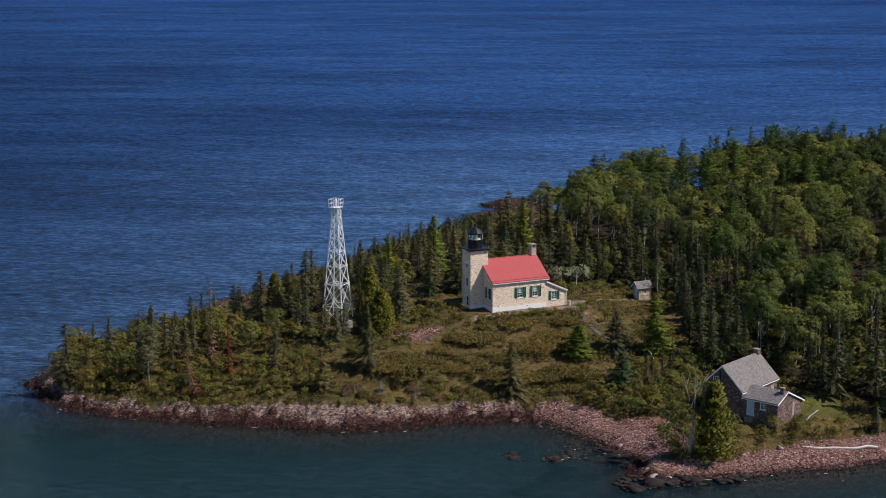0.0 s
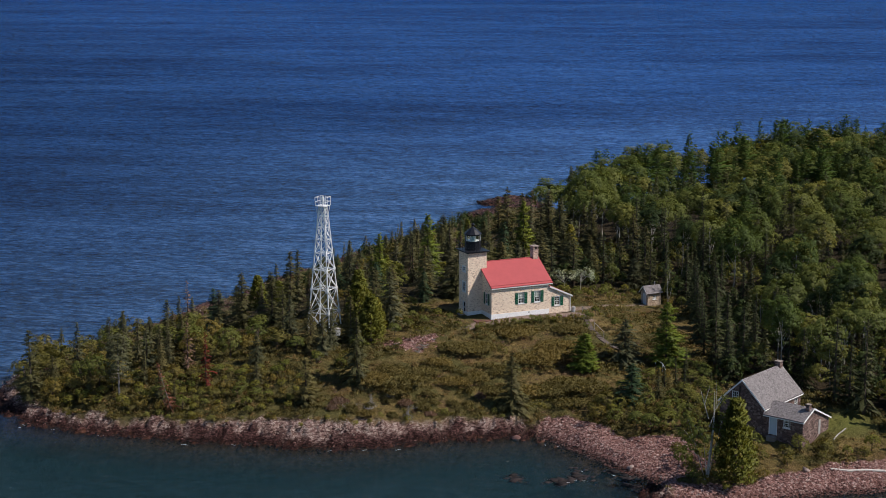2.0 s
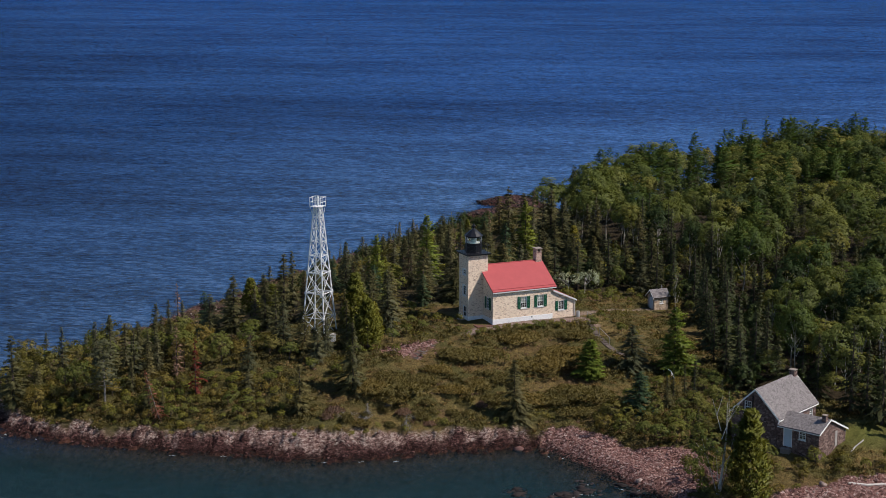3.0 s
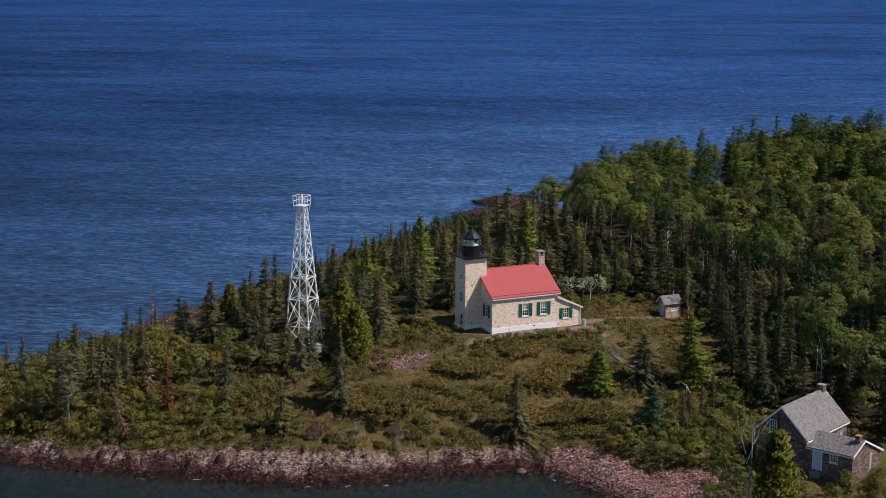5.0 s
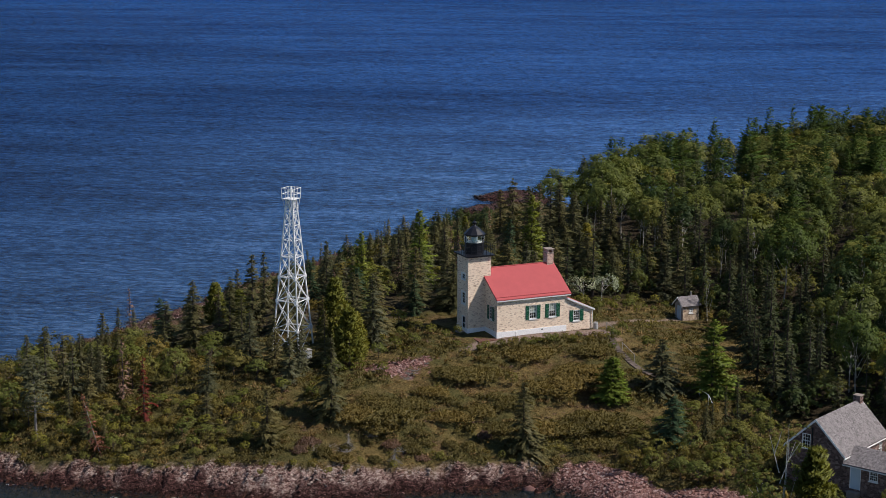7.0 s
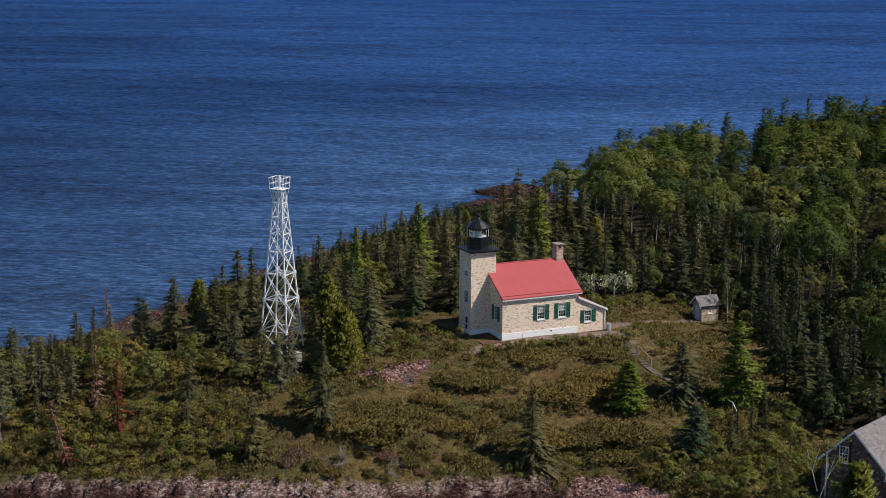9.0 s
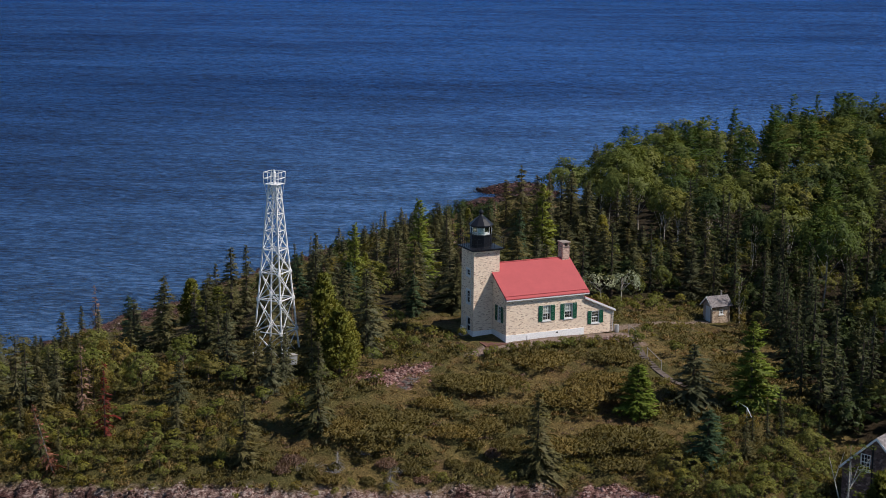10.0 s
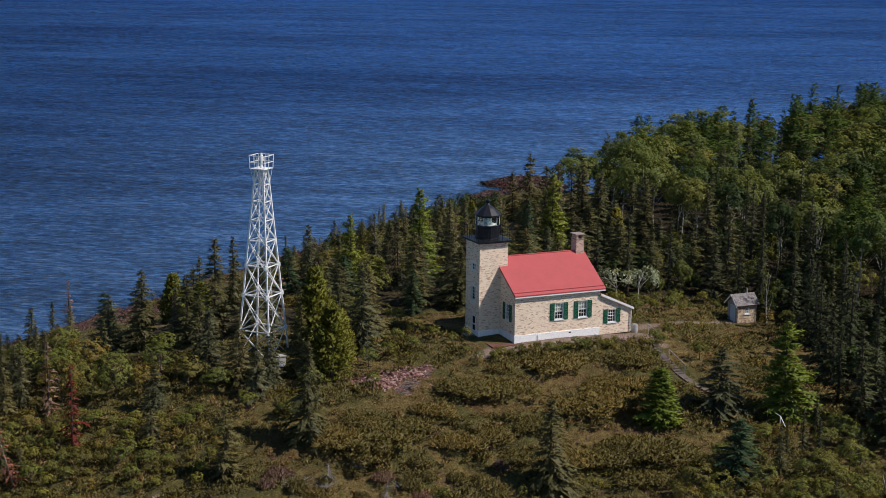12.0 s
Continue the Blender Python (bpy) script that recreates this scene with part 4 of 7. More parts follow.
part("step", boxes((TX0 - 0.9, TY0 + 0.72, -0.5, TX0 - 0.065, TY0 + 1.66, 0.16)), CONCRETE, lighthouse)
# gallery and lantern
CX, CY = (TX0 + TX1) / 2, (TY0 + TY1) / 2
gallery = part("gallery", boxes((CX - 1.62, CY - 1.62, TOP + 0.0, CX + 1.62, CY + 1.62, TOP + 0.1), (CX - 1.78, CY - 1.78, TOP + 0.1, CX + 1.78, CY + 1.78, TOP + 0.22)), BLACK, lighthouse, "black square gallery deck")
DECK = TOP + 0.22
for side in range(4):
    m = Matrix.Translation((CX, CY, DECK)) @ Matrix.Rotation(side * math.pi / 2, 4, "Z")
    for k in range(7):
        p = part("post", moved(bar_mesh((-1.7 + 3.4 * k / 7, -1.7, 0), (-1.7 + 3.4 * k / 7, -1.7, 1.05), 0.022), m), BLACK, gallery)
    for z in (0.55, 1.05):
        part("rail", moved(bar_mesh((-1.7, -1.7, z), (1.7, -1.7, z), 0.02), m), BLACK, gallery)
drum = part("lantern_drum", turned([(1.16, DECK), (1.16, DECK + 0.06), (1.1, DECK + 0.08), (1.1, DECK + 1.2), (1.16, DECK + 1.22), (1.16, DECK + 1.28)], 10, 0.15, (CX, CY)), BLACK, lighthouse, "black ten-sided lantern drum")
G0, G1 = DECK + 1.28, DECK + 2.06
lantern = part("lantern_frame", turned([(1.1, G1), (1.12, G1 + 0.08), (1.12, G1 + 0.14)], 10, 0.15, (CX, CY)), BLACK, lighthouse, "black lantern head ring")
for k in range(10):
    a0, a1 = 0.15 + k * math.tau / 10, 0.15 + (k + 1) * math.tau / 10
    p0, p1 = Vector((CX + 1.08 * math.cos(a0), CY + 1.08 * math.sin(a0), 0)), Vector((CX + 1.08 * math.cos(a1), CY + 1.08 * math.sin(a1), 0))
    part("mullion", bar_mesh(p0 + Vector((0, 0, G0)), p0 + Vector((0, 0, G1 + 0.02)), 0.03), WHITE, lantern, "white lantern mullion")
    inward = (Vector((CX, CY, 0)) - (p0 + p1) / 2).normalized() * 0.006
    e0, e1 = p0.lerp(p1, 0.05), p0.lerp(p1, 0.95)
    glass = part("pane", prism([e0 + Vector((0, 0, G0)), e1 + Vector((0, 0, G0)), e1 + Vector((0, 0, G1)), e0 + Vector((0, 0, G1))], inward), LANTERN_GLASS, lantern)
    glass.visible_shadow = False
part("lantern_roof", turned([(1.28, G1 + 0.14), (1.27, G1 + 0.2), (0.62, G1 + 0.78), (0.2, G1 + 1.08), (0.13, G1 + 1.2)], 10, 0.15, (CX, CY)), BLACK, lighthouse, "black ten-sided lantern roof")
part("ventilator_ball", turned([(0.1, G1 + 1.2), (0.2, G1 + 1.3), (0.25, G1 + 1.42), (0.2, G1 + 1.54), (0.08, G1 + 1.62), (0.02, G1 + 1.8)], 12, 0, (CX, CY)), BLACK, lighthouse)
part("lens", turned([(0.2, G0 - 0.2), (0.3, G0), (0.34, G0 + 0.25), (0.28, G0 + 0.5), (0.12, G0 + 0.62)], 12, 0, (CX, CY)), LENS, lantern, "glass lens")
part("lens_stand", turned([(0.9, G0 - 0.1), (0.88, G0 - 0.05), (0.88, G0 + 0.02)], 20, 0, (CX, CY)), WHITE, lantern, "pale lantern floor rim")
# paving in the corner between tower and house
patio = thing("paved_corner", (-1.1, 1.4, BASE - 0.02), "dark red paving between the tower and the gable", "paving")
slab = bmesh.new()
for i in range(8):
    for j in range(8):
        box(slab, -1.3 + 0.3 * i + 0.01 * (j % 2), -1.9 + 0.43 * j, -0.5, -1.3 + 0.3 * i + 0.285, -1.9 + 0.43 * j + 0.41, 0.03 + 0.008 * ((i * 3 + j * 5) % 4))
part("paving_slabs", slab, PAVER, patio)
barrel = thing("rain_barrel", (13.0, 0.5, ground_at(13.0, 0.5) - 0.03), "pale galvanised rain barrel by the lean-to", "barrel")
part("barrel_body", turned([(0.26, 0), (0.285, 0.14), (0.3, 0.4), (0.285, 0.66), (0.265, 0.78)], 18), GALVANISED, barrel)
for z in (0.16, 0.58):
    part("hoop", turned([(0.292, z), (0.306, z + 0.02), (0.292, z + 0.05)], 18), GREY_WOOD, barrel)
part("lid", turned([(0.27, 0.78), (0.28, 0.81), (0.14, 0.85)], 18), GREY_WOOD, barrel)


# ---- the steel tower ----
FOOT = 7.75
steel = thing("light_tower", (-21.7, 7.15, FOOT), "white four-legged steel lattice light tower", "tower")
TOPZ = 24.9 - FOOT
RINGS = [0.0] + [z - FOOT for z in (10.4, 13.6, 16.25, 18.5, 20.35, 22.0, 23.5, 24.9)]


def leg_at(k, z):
    r = 2.38 + (0.57 - 2.38) * z / TOPZ
    a = -0.08 + k * math.pi / 2
    return Vector((r * math.cos(a), r * math.sin(a), z))


for k in range(4):
    part("leg", bar_mesh(leg_at(k, -0.4), leg_at(k, TOPZ), 0.1, 0.072), STEEL_WHITE, steel)
    part("footing", turned([(0.34, -0.9), (0.34, 0.05), (0.28, 0.12)], 8, 0, leg_at(k, 0)[:2]), CONCRETE, steel)
    for i, (za, zb) in enumerate(zip(RINGS, RINGS[1:])):
        a0, a1, b0, b1 = leg_at(k, za), leg_at(k + 1, za), leg_at(k, zb), leg_at(k + 1, zb)
        t = 0.05 if i < 4 else 0.042
        part("girt", bar_mesh(b0, b1, t + 0.008), STEEL_WHITE, steel)
        part("brace", bar_mesh(a0, b1, t), STEEL_WHITE, steel)
        part("brace", bar_mesh(a1, b0, t), STEEL_WHITE, steel)
        if i < 3:
            part("gusset", boxes((b0.x - 0.14, b0.y - 0.14, b0.z - 0.16, b0.x + 0.14, b0.y + 0.14, b0.z + 0.16)), STEEL_WHITE, steel)
for z in (13.6 - FOOT, 16.25 - FOOT, 18.5 - FOOT):
    for k in range(2):
        part("cross_tie", bar_mesh(leg_at(k, z), leg_at(k + 2, z), 0.035), STEEL_WHITE, steel)
deck_turn = Matrix.Rotation(-0.08 + math.pi / 4, 4, "Z")
platform = part("platform", moved(boxes((-0.72, -0.72, TOPZ, 0.72, 0.72, TOPZ + 0.06)), deck_turn), STEEL_WHITE, steel, "white steel platform")
for k in range(4):
    m = Matrix.Rotation(-0.08 + math.pi / 4 + k * math.pi / 2, 4, "Z")
    for x in (-0.74, 0.0):
        part("post", moved(bar_mesh((x, -0.72, TOPZ), (x * 1.05, -0.78, TOPZ + 1.2), 0.034), m), STEEL_WHITE, platform)
    for z, s in ((0.6, 0.755), (1.2, 0.785)):
        part("rail", moved(bar_mesh((-s, -s, TOPZ + z), (s, -s, TOPZ + z), 0.038), m), STEEL_WHITE, platform)
    part("bracket", bar_mesh(leg_at(k, RINGS[-2]), Vector((leg_at(k, TOPZ).x * 1.7, leg_at(k, TOPZ).y * 1.7, TOPZ)), 0.024), STEEL_WHITE, steel)
beacon = part("beacon", turned([(0.12, TOPZ + 0.06), (0.12, TOPZ + 0.7), (0.2, TOPZ + 0.72), (0.2, TOPZ + 1.0), (0.1, TOPZ + 1.25), (0.08, TOPZ + 1.4)], 10), STEEL_WHITE, steel, "small white beacon lamp")
ladder = bmesh.new()
for s in (-0.18, 0.18):
    bar(ladder, (0.75 + s, -0.5, 0.2), (0.05 + s, -0.35, TOPZ), 0.02)
for k in range(40):
    f = k / 40
    z = 0.2 + (TOPZ - 0.2) * f
    x, y = 0.75 - 0.7 * f, -0.5 + 0.15 * f
    bar(ladder, (x - 0.18, y, z), (x + 0.18, y, z), 0.012)
part("ladder", ladder, STEEL_WHITE, steel)
cabinet = thing("equipment_box", (-21.6, 2.9, ground_at(-21.6, 2.9) - 0.05), "small grey-white equipment box among the spruces", "box")
part("box_body", boxes((-0.45, -0.35, 0, 0.45, 0.35, 0.9)), GALVANISED, cabinet)
part("box_lid", boxes((-0.5, -0.4, 0.9, 0.5, 0.4, 0.96)), GREY_WOOD, cabinet)


# ---- the stone house ----
SB = 3.15
stone = thing("stone_house", (12.61, -41.96, SB), "dark field stone house with grey shingle roof and white trim", "house", turn=25.5)
# here x runs along the ridge away from the front gable, y to the house's own left
SL, SW = 9.0, 2.95
S_EAVE, S_RIDGE = 6.43 - SB, 9.5 - SB
SLOPE = (S_RIDGE - S_EAVE) / 3.2


def slope_z(y):
    return S_RIDGE - SLOPE * abs(y)


wall_top = slope_z(SW) - 0.14
FRONT = Matrix(((0, 1, 0, 0.15), (-1, 0, 0, SW), (0, 0, 1, 0), (0, 0, 0, 1)))
part("wall", moved(wall_panel(2 * SW, wall_top, 0.45, [(SW - 1.41, 3.3, SW - 0.51, wall_top)]), FRONT), RUBBLE, stone, "dark rubble gable wall")
up = [(0.152, SW - 0.02, wall_top), (0.152, 1.41, wall_top), (0.152, 1.41, slope_z(1.41) - 0.14)]
part("gable", prism(up, (0.44, 0, 0)), RUBBLE, stone)
part("gable", prism([(0.152, 1.409, 4.72), (0.152, 0.511, 4.72), (0.152, 0.511, slope_z(0.511) - 0.14), (0.152, 1.409, slope_z(1.409) - 0.14)], (0.44, 0, 0)), RUBBLE, stone)
part("gable", prism([(0.152, 0.51, wall_top), (0.152, -SW + 0.02, wall_top), (0.152, 0, S_RIDGE - 0.14), (0.152, 0.51, slope_z(0.51) - 0.14)], (0.44, 0, 0)), RUBBLE, stone)
part("gable", prism([(SL - 0.45, -SW, wall_top), (SL - 0.45, SW, wall_top), (SL - 0.45, 0, S_RIDGE - 0.14)], (0.44, 0, 0)), RUBBLE, stone)
part("wall", boxes((0.602, SW - 0.45, 0, SL - 0.452, SW, wall_top)), RUBBLE, stone)
SIDE = Matrix(((1, 0, 0, 0.602), (0, 1, 0, -SW), (0, 0, 1, 0), (0, 0, 0, 1)))
part("wall", moved(wall_panel(SL - 1.054, wall_top, 0.45, [(6.9, 1.6, 7.7, 2.75)]), SIDE), RUBBLE, stone)
part("wall", boxes((SL - 0.45, -SW, 0, SL, SW, wall_top)), RUBBLE, stone)
sash_window(stone, Matrix.Translation((0.15, 1.41, 3.3)) @ Matrix.Rotation(radians(-90), 4, "Z"), 0.9, 1.42, "white many-paned gable window", 0, False, (2, 4))
sash_window(stone, pose(7.502, -SW, 1.6), 0.8, 1.15, "white many-paned side window", 0, False, (2, 4))
part("downpipe", bar_mesh((0.1, 0.3, 0.6), (0.1, 0.3, S_RIDGE - 0.9), 0.07, sides=6), DARK_ROOM, stone, "dark flue pipe up the gable")


def shingled_slope(parent, m, along, up_len, label, seed):
    """A shingled slope: boarding, and courses of separate shingles in one layer of courses."""
    deck = part("roof", moved(boxes((0, 0, -0.1, along, up_len, 0.0)), m), SHINGLE, parent, label)
    rng = random.Random(seed)
    rows = max(2, int(up_len / 0.15))
    bm = bmesh.new()
    for r in range(rows):
        x = -rng.uniform(0, 0.2)
        y0, y1 = up_len * r / rows, up_len * (r + 1) / rows + 0.05
        while x < along:
            w = rng.uniform(0.1, 0.2)
            a, b = max(0.0, x), min(along, x + w - 0.012)
            if b - a > 0.03:
                lift = rng.uniform(0.018, 0.034)
                d0 = rng.uniform(-0.015, 0.015)
                v = [bm.verts.new(c) for c in ((a, y0 + d0, 0.003), (b, y0 + d0, 0.003), (a, y0 + d0, lift), (b, y0 + d0, lift), (a, min(y1, up_len), 0.006), (b, min(y1, up_len), 0.006))]
                for f in ((0, 1, 3, 2), (2, 3, 5, 4), (0, 2, 4), (1, 5, 3)):
                    bm.faces.new([v[i] for i in f])
            x += w
    courses = part("shingles", moved(bm, m), SHINGLE, deck)
    tagged(courses, kind="stuff")
    return deck


def slope_frame(corner, along_dir, up_dir):
    a, u = Vector(along_dir).normalized(), Vector(up_dir).normalized()
    n = a.cross(u)
    return Matrix(((a.x, u.x, n.x, corner[0]), (a.y, u.y, n.y, corner[1]), (a.z, u.z, n.z, corner[2]), (0, 0, 0, 1)))


up_len = math.hypot(3.2, S_RIDGE - S_EAVE)
shingled_slope(stone, slope_frame((0, -3.2, S_EAVE), (1, 0, 0), (0, 3.2, S_RIDGE - S_EAVE)), SL + 0.15, up_len, "weathered grey shingle slope", 1)
shingled_slope(stone, slope_frame((SL + 0.15, 3.2, S_EAVE), (-1, 0, 0), (0, -3.2, S_RIDGE - S_EAVE)), SL + 0.15, up_len, "weathered grey shingle slope", 2)
for s in (-1, 1):
    for x in (-0.03, SL + 0.1):
        part("rake_board", prism([(x, s * 3.22, S_EAVE - 0.02), (x, 0, S_RIDGE + 0.0), (x, 0, S_RIDGE - 0.24), (x, s * 3.22, S_EAVE - 0.26)], (0.07, 0, 0)), WHITE, stone, "white rake board")
    part("eave_board", boxes((0.05, s * 3.2 - 0.04, S_EAVE - 0.22, SL + 0.1, s * 3.2 + 0.03, S_EAVE - 0.11)), WHITE, stone)
ch = part("chimney", boxes((SL - 0.72, -0.36, S_RIDGE - 0.7, SL - 0.02, 0.36, S_RIDGE + 0.42)), RUBBLE, stone, "stone chimney at the ridge")
part("chimney_cap", boxes((SL - 0.77, -0.41, S_RIDGE + 0.42, SL + 0.03, 0.41, S_RIDGE + 0.5)), CONCRETE, ch)
# wing towards the right, its own ridge square to the house's
WY0, WY1 = -SW - 0.004, -7.75
W_RIDGE_X, W_EAVE, W_RIDGE = 2.5, 5.82 - SB, 6.98 - SB
W_BACK_X, W_BACK = 6.7, 5.0 - SB
WF = Matrix(((0, 1, 0, 0.22), (-1, 0, 0, WY0), (0, 0, 1, 0), (0, 0, 0, 1)))
wlen = WY0 - WY1
part("wing_wall", moved(wall_panel(wlen, W_EAVE - 0.02, 0.35, [(0.75, 0.35, 1.75, 2.45), (2.6, 1.5, 3.5, 2.6)]), WF), RUBBLE, stone)
part("wing_gable", prism([(0.22, WY1, 0), (W_BACK_X - 0.2, WY1, 0), (W_BACK_X - 0.2, WY1, W_BACK - 0.1), (W_RIDGE_X, WY1, W_RIDGE - 0.13), (0.22, WY1, W_EAVE - 0.08)], (0, -0.35, 0)), RUBBLE, stone, "sunlit rubble gable of the wing")
part("wing_wall", boxes((W_BACK_X - 0.55, WY1 + 0.002, 0, W_BACK_X - 0.2, WY0, W_BACK - 0.1)), RUBBLE, stone)
part("wing_door", boxes((0.3, WY0 - 1.75, 0.35, 0.36, WY0 - 0.75, 2.45)), PALE_BLUE, stone, "pale blue-white plank door")
part("door_frame", boxes((0.2, WY0 - 1.8, 0.35, 0.3, WY0 - 1.74, 2.5), (0.2, WY0 - 0.76, 0.35, 0.3, WY0 - 0.7, 2.5), (0.2, WY0 - 1.74, 2.42, 0.3, WY0 - 0.76, 2.5)), WHITE, stone)
part("door_step", boxes((-0.35, WY0 - 1.8, -0.5, 0.21, WY0 - 0.7, 0.2)), CONCRETE, stone)
sash_window(stone, Matrix.Translation((0.22, WY0 - 2.6, 1.5)) @ Matrix.Rotation(radians(-90), 4, "Z"), 0.9, 1.1, "white many-paned wing window", 0, False, (3, 4))
part("side_door", boxes((3.95, WY1 - 0.39, 0.3, 4.45, WY1 - 0.352, 2.05)), GREY_WOOD, stone, "narrow grey side door")
wf_len = math.hypot(W_RIDGE_X, W_RIDGE - W_EAVE)
end = WY1 - 0.55
shingled_slope(stone, slope_frame((0.0, WY0 + 0.02, W_EAVE), (0, -1, 0), (W_RIDGE_X, 0, W_RIDGE - W_EAVE)), WY0 + 0.02 - end, wf_len, "weathered grey wing slope", 3)
shingled_slope(stone, slope_frame((W_BACK_X, end, W_BACK), (0, 1, 0), (W_RIDGE_X - W_BACK_X, 0, W_RIDGE - W_BACK)), WY0 + 0.02 - end, math.hypot(W_BACK_X - W_RIDGE_X, W_RIDGE - W_BACK), "weathered grey wing slope", 4)
part("wing_rake", prism([(-0.02, end - 0.03, W_EAVE - 0.2), (W_RIDGE_X, end - 0.03, W_RIDGE - 0.2), (W_BACK_X + 0.02, end - 0.03, W_BACK - 0.2), (W_BACK_X + 0.02, end - 0.03, W_BACK), (W_RIDGE_X, end - 0.03, W_RIDGE + 0.01), (-0.02, end - 0.03, W_EAVE)], (0, 0.06, 0)), WHITE, stone, "white rake board")
part("wing_eave", boxes((-0.03, end, W_EAVE - 0.2, 0.03, WY0, W_EAVE - 0.1)), WHITE, stone)
part("flashing", prism([(0.1, WY0 + 0.0, W_EAVE + 0.05), (0.4, WY0 + 0.0, W_EAVE + 0.15), (1.2, WY0 + 0.35, W_EAVE + 1.1), (1.0, WY0 + 0.35, W_EAVE + 1.1)], (0, -0.03, 0.05)), WHITE, stone)
ch2 = part("wing_chimney", boxes((1.8, WY1 - 0.25, W_RIDGE - 0.6, 2.3, WY1 + 0.25, W_RIDGE + 0.45)), RUBBLE, stone, "small stone wing chimney")
part("chimney_cap", boxes((1.76, WY1 - 0.29, W_RIDGE + 0.45, 2.34, WY1 + 0.29, W_RIDGE + 0.52)), CONCRETE, ch2)
part("foundation", boxes((0.2, -SW + 0.02, -1.2, SL - 0.02, SW - 0.02, 0.0)), RUBBLE, stone)
part("foundation", boxes((0.24, WY1 - 0.33, -1.2, W_BACK_X - 0.22, WY0, 0.0)), RUBBLE, stone)


# ---- the little shed ----
SHB = 6.45
shed = thing("stone_shed", (28.3, 5.85, SHB), "tiny pale stone outhouse with grey shingle roof", "shed")
DX, DY, DE, DR = 2.25, 1.85, 2.02, 2.86
part("wall", wall_panel(DX, DE, 0.2, [(0.85, 1.0, 1.4, 1.55)]), PALE_RUBBLE, shed)
part("wall", boxes((DX - 0.2, 0.202, 0, DX, DY, DE)), BRICK, shed)
part("wall", boxes((0.2, DY - 0.2, 0, DX - 0.202, DY, DE)), BRICK, shed)
part("wall", prism([(0, 0.202, 0), (0, DY, 0), (0, DY, DE), (0, DY / 2, DR - 0.1), (0, 0.202, DE)], (0.2, 0, 0)), GREY_WOOD, shed, "weathered gable boarding")
part("shed_door", boxes((-0.04, 0.45, 0.02, -0.003, 1.3, 1.85)), PALE_BLUE, shed, "pale blue-white plank door")
sash_window(shed, pose(0.85, 0, 1.0), 0.55, 0.55, "small white shed window", 0, False, (1, 2))
half = DY / 2 + 0.22
dl = math.hypot(half, DR - DE + 0.2)
shingled_slope(shed, slope_frame((-0.3, -0.22, DE - 0.1), (1, 0, 0), (0, half, DR - DE + 0.2)), DX + 0.55, dl, "grey shingle slope", 5)
shingled_slope(shed, slope_frame((DX + 0.25, DY + 0.22, DE - 0.1), (-1, 0, 0), (0, -half, DR - DE + 0.2)), DX + 0.55, dl, "grey shingle slope", 6)
for s, y in ((1, -0.22), (-1, DY + 0.22)):
    part("rake_board", prism([(-0.33, y, DE - 0.12), (-0.33, DY / 2, DR + 0.1), (-0.33, DY / 2, DR - 0.06), (-0.33, y, DE - 0.28)], (0.05, 0, 0)), WHITE, shed)
part("vent_pipe", bar_mesh((1.75, DY / 2 + 0.15, DR - 0.2), (1.75, DY / 2 + 0.15, DR + 0.55), 0.09, sides=8), GREY_WOOD, shed)
part("foundation", boxes((0.02, 0.02, -0.8, DX - 0.02, DY - 0.02, 0.0)), CONCRETE, shed)


# ---- steps, walk and rails on the slope ----
stairs = thing("garden_steps", (13.4, -4.2, 0), "grey concrete steps down the slope with a handrail", "stairs")
path_pts = STEPS_WAY
for (ax, ay), (bx, by), n in zip(path_pts, path_pts[1:], (2, 2, 6, 2, 2)):
    for k in range(n):
        f = (k + 0.5) / n
        x, y = ax + (bx - ax) * f, ay + (by - ay) * f
        run = math.hypot(bx - ax, by - ay) / n
        turn = math.degrees(math.atan2(by - ay, bx - ax))
        z0, z1 = ground_at(ax + (bx - ax) * k / n, ay + (by - ay) * k / n), ground_at(ax + (bx - ax) * (k + 1) / n, ay + (by - ay) * (k + 1) / n)
        tilt = 0.0 if n > 4 else -math.degrees(math.atan2(z1 - z0, run))
        ob = part("step" if n > 4 else "walk_slab", boxes((-run / 2, -0.36, -0.3, run / 2 - 0.03, 0.36, 0.0)), WALK, stairs)
        ob.matrix_local = pose(x - 13.4, y + 4.2, (z0 + z1) / 2 + 0.12, 0, 0, turn) @ Matrix.Rotation(radians(tilt), 4, "Y")
rail_a = [(12.25, -6.9), (12.05, -9.9)]
for (ax, ay), (bx, by) in zip(rail_a, rail_a[1:]):
    za, zb = ground_at(ax, ay), ground_at(bx, by)
    part("handrail", bar_mesh((ax - 13.4, ay + 4.2, za + 0.98), (bx - 13.4, by + 4.2, zb + 0.9), 0.035, sides=6), GREY_WOOD, stairs)
for ax, ay in rail_a:
    za = ground_at(ax, ay)
    part("rail_post", bar_mesh((ax - 13.4, ay + 4.2, za - 0.2), (ax - 13.4, ay + 4.2, za + 1.0), 0.04, sides=6), GREY_WOOD, stairs)
rail = thing("handrail", (14.2, -0.9, ground_at(14.2, -0.9)), "grey timber handrail at the top of the steps", "railing")
for dx, dy, dz in ((0.0, 0.9, 0.9), (0.0, -0.5, 0.7)):
    part("rail_post", bar_mesh((dx, dy, -0.3), (dx, dy, dz), 0.045, sides=6), GREY_WOOD, rail)
part("rail", bar_mesh((0, 1.0, 0.92), (0, -0.65, 0.67), 0.04, sides=6), GREY_WOOD, rail)
low = thing("pipe_handrail", (14.6, -20.3, ground_at(14.6, -20.3)), "bent pale pipe handrail half hidden by shrubs", "railing")
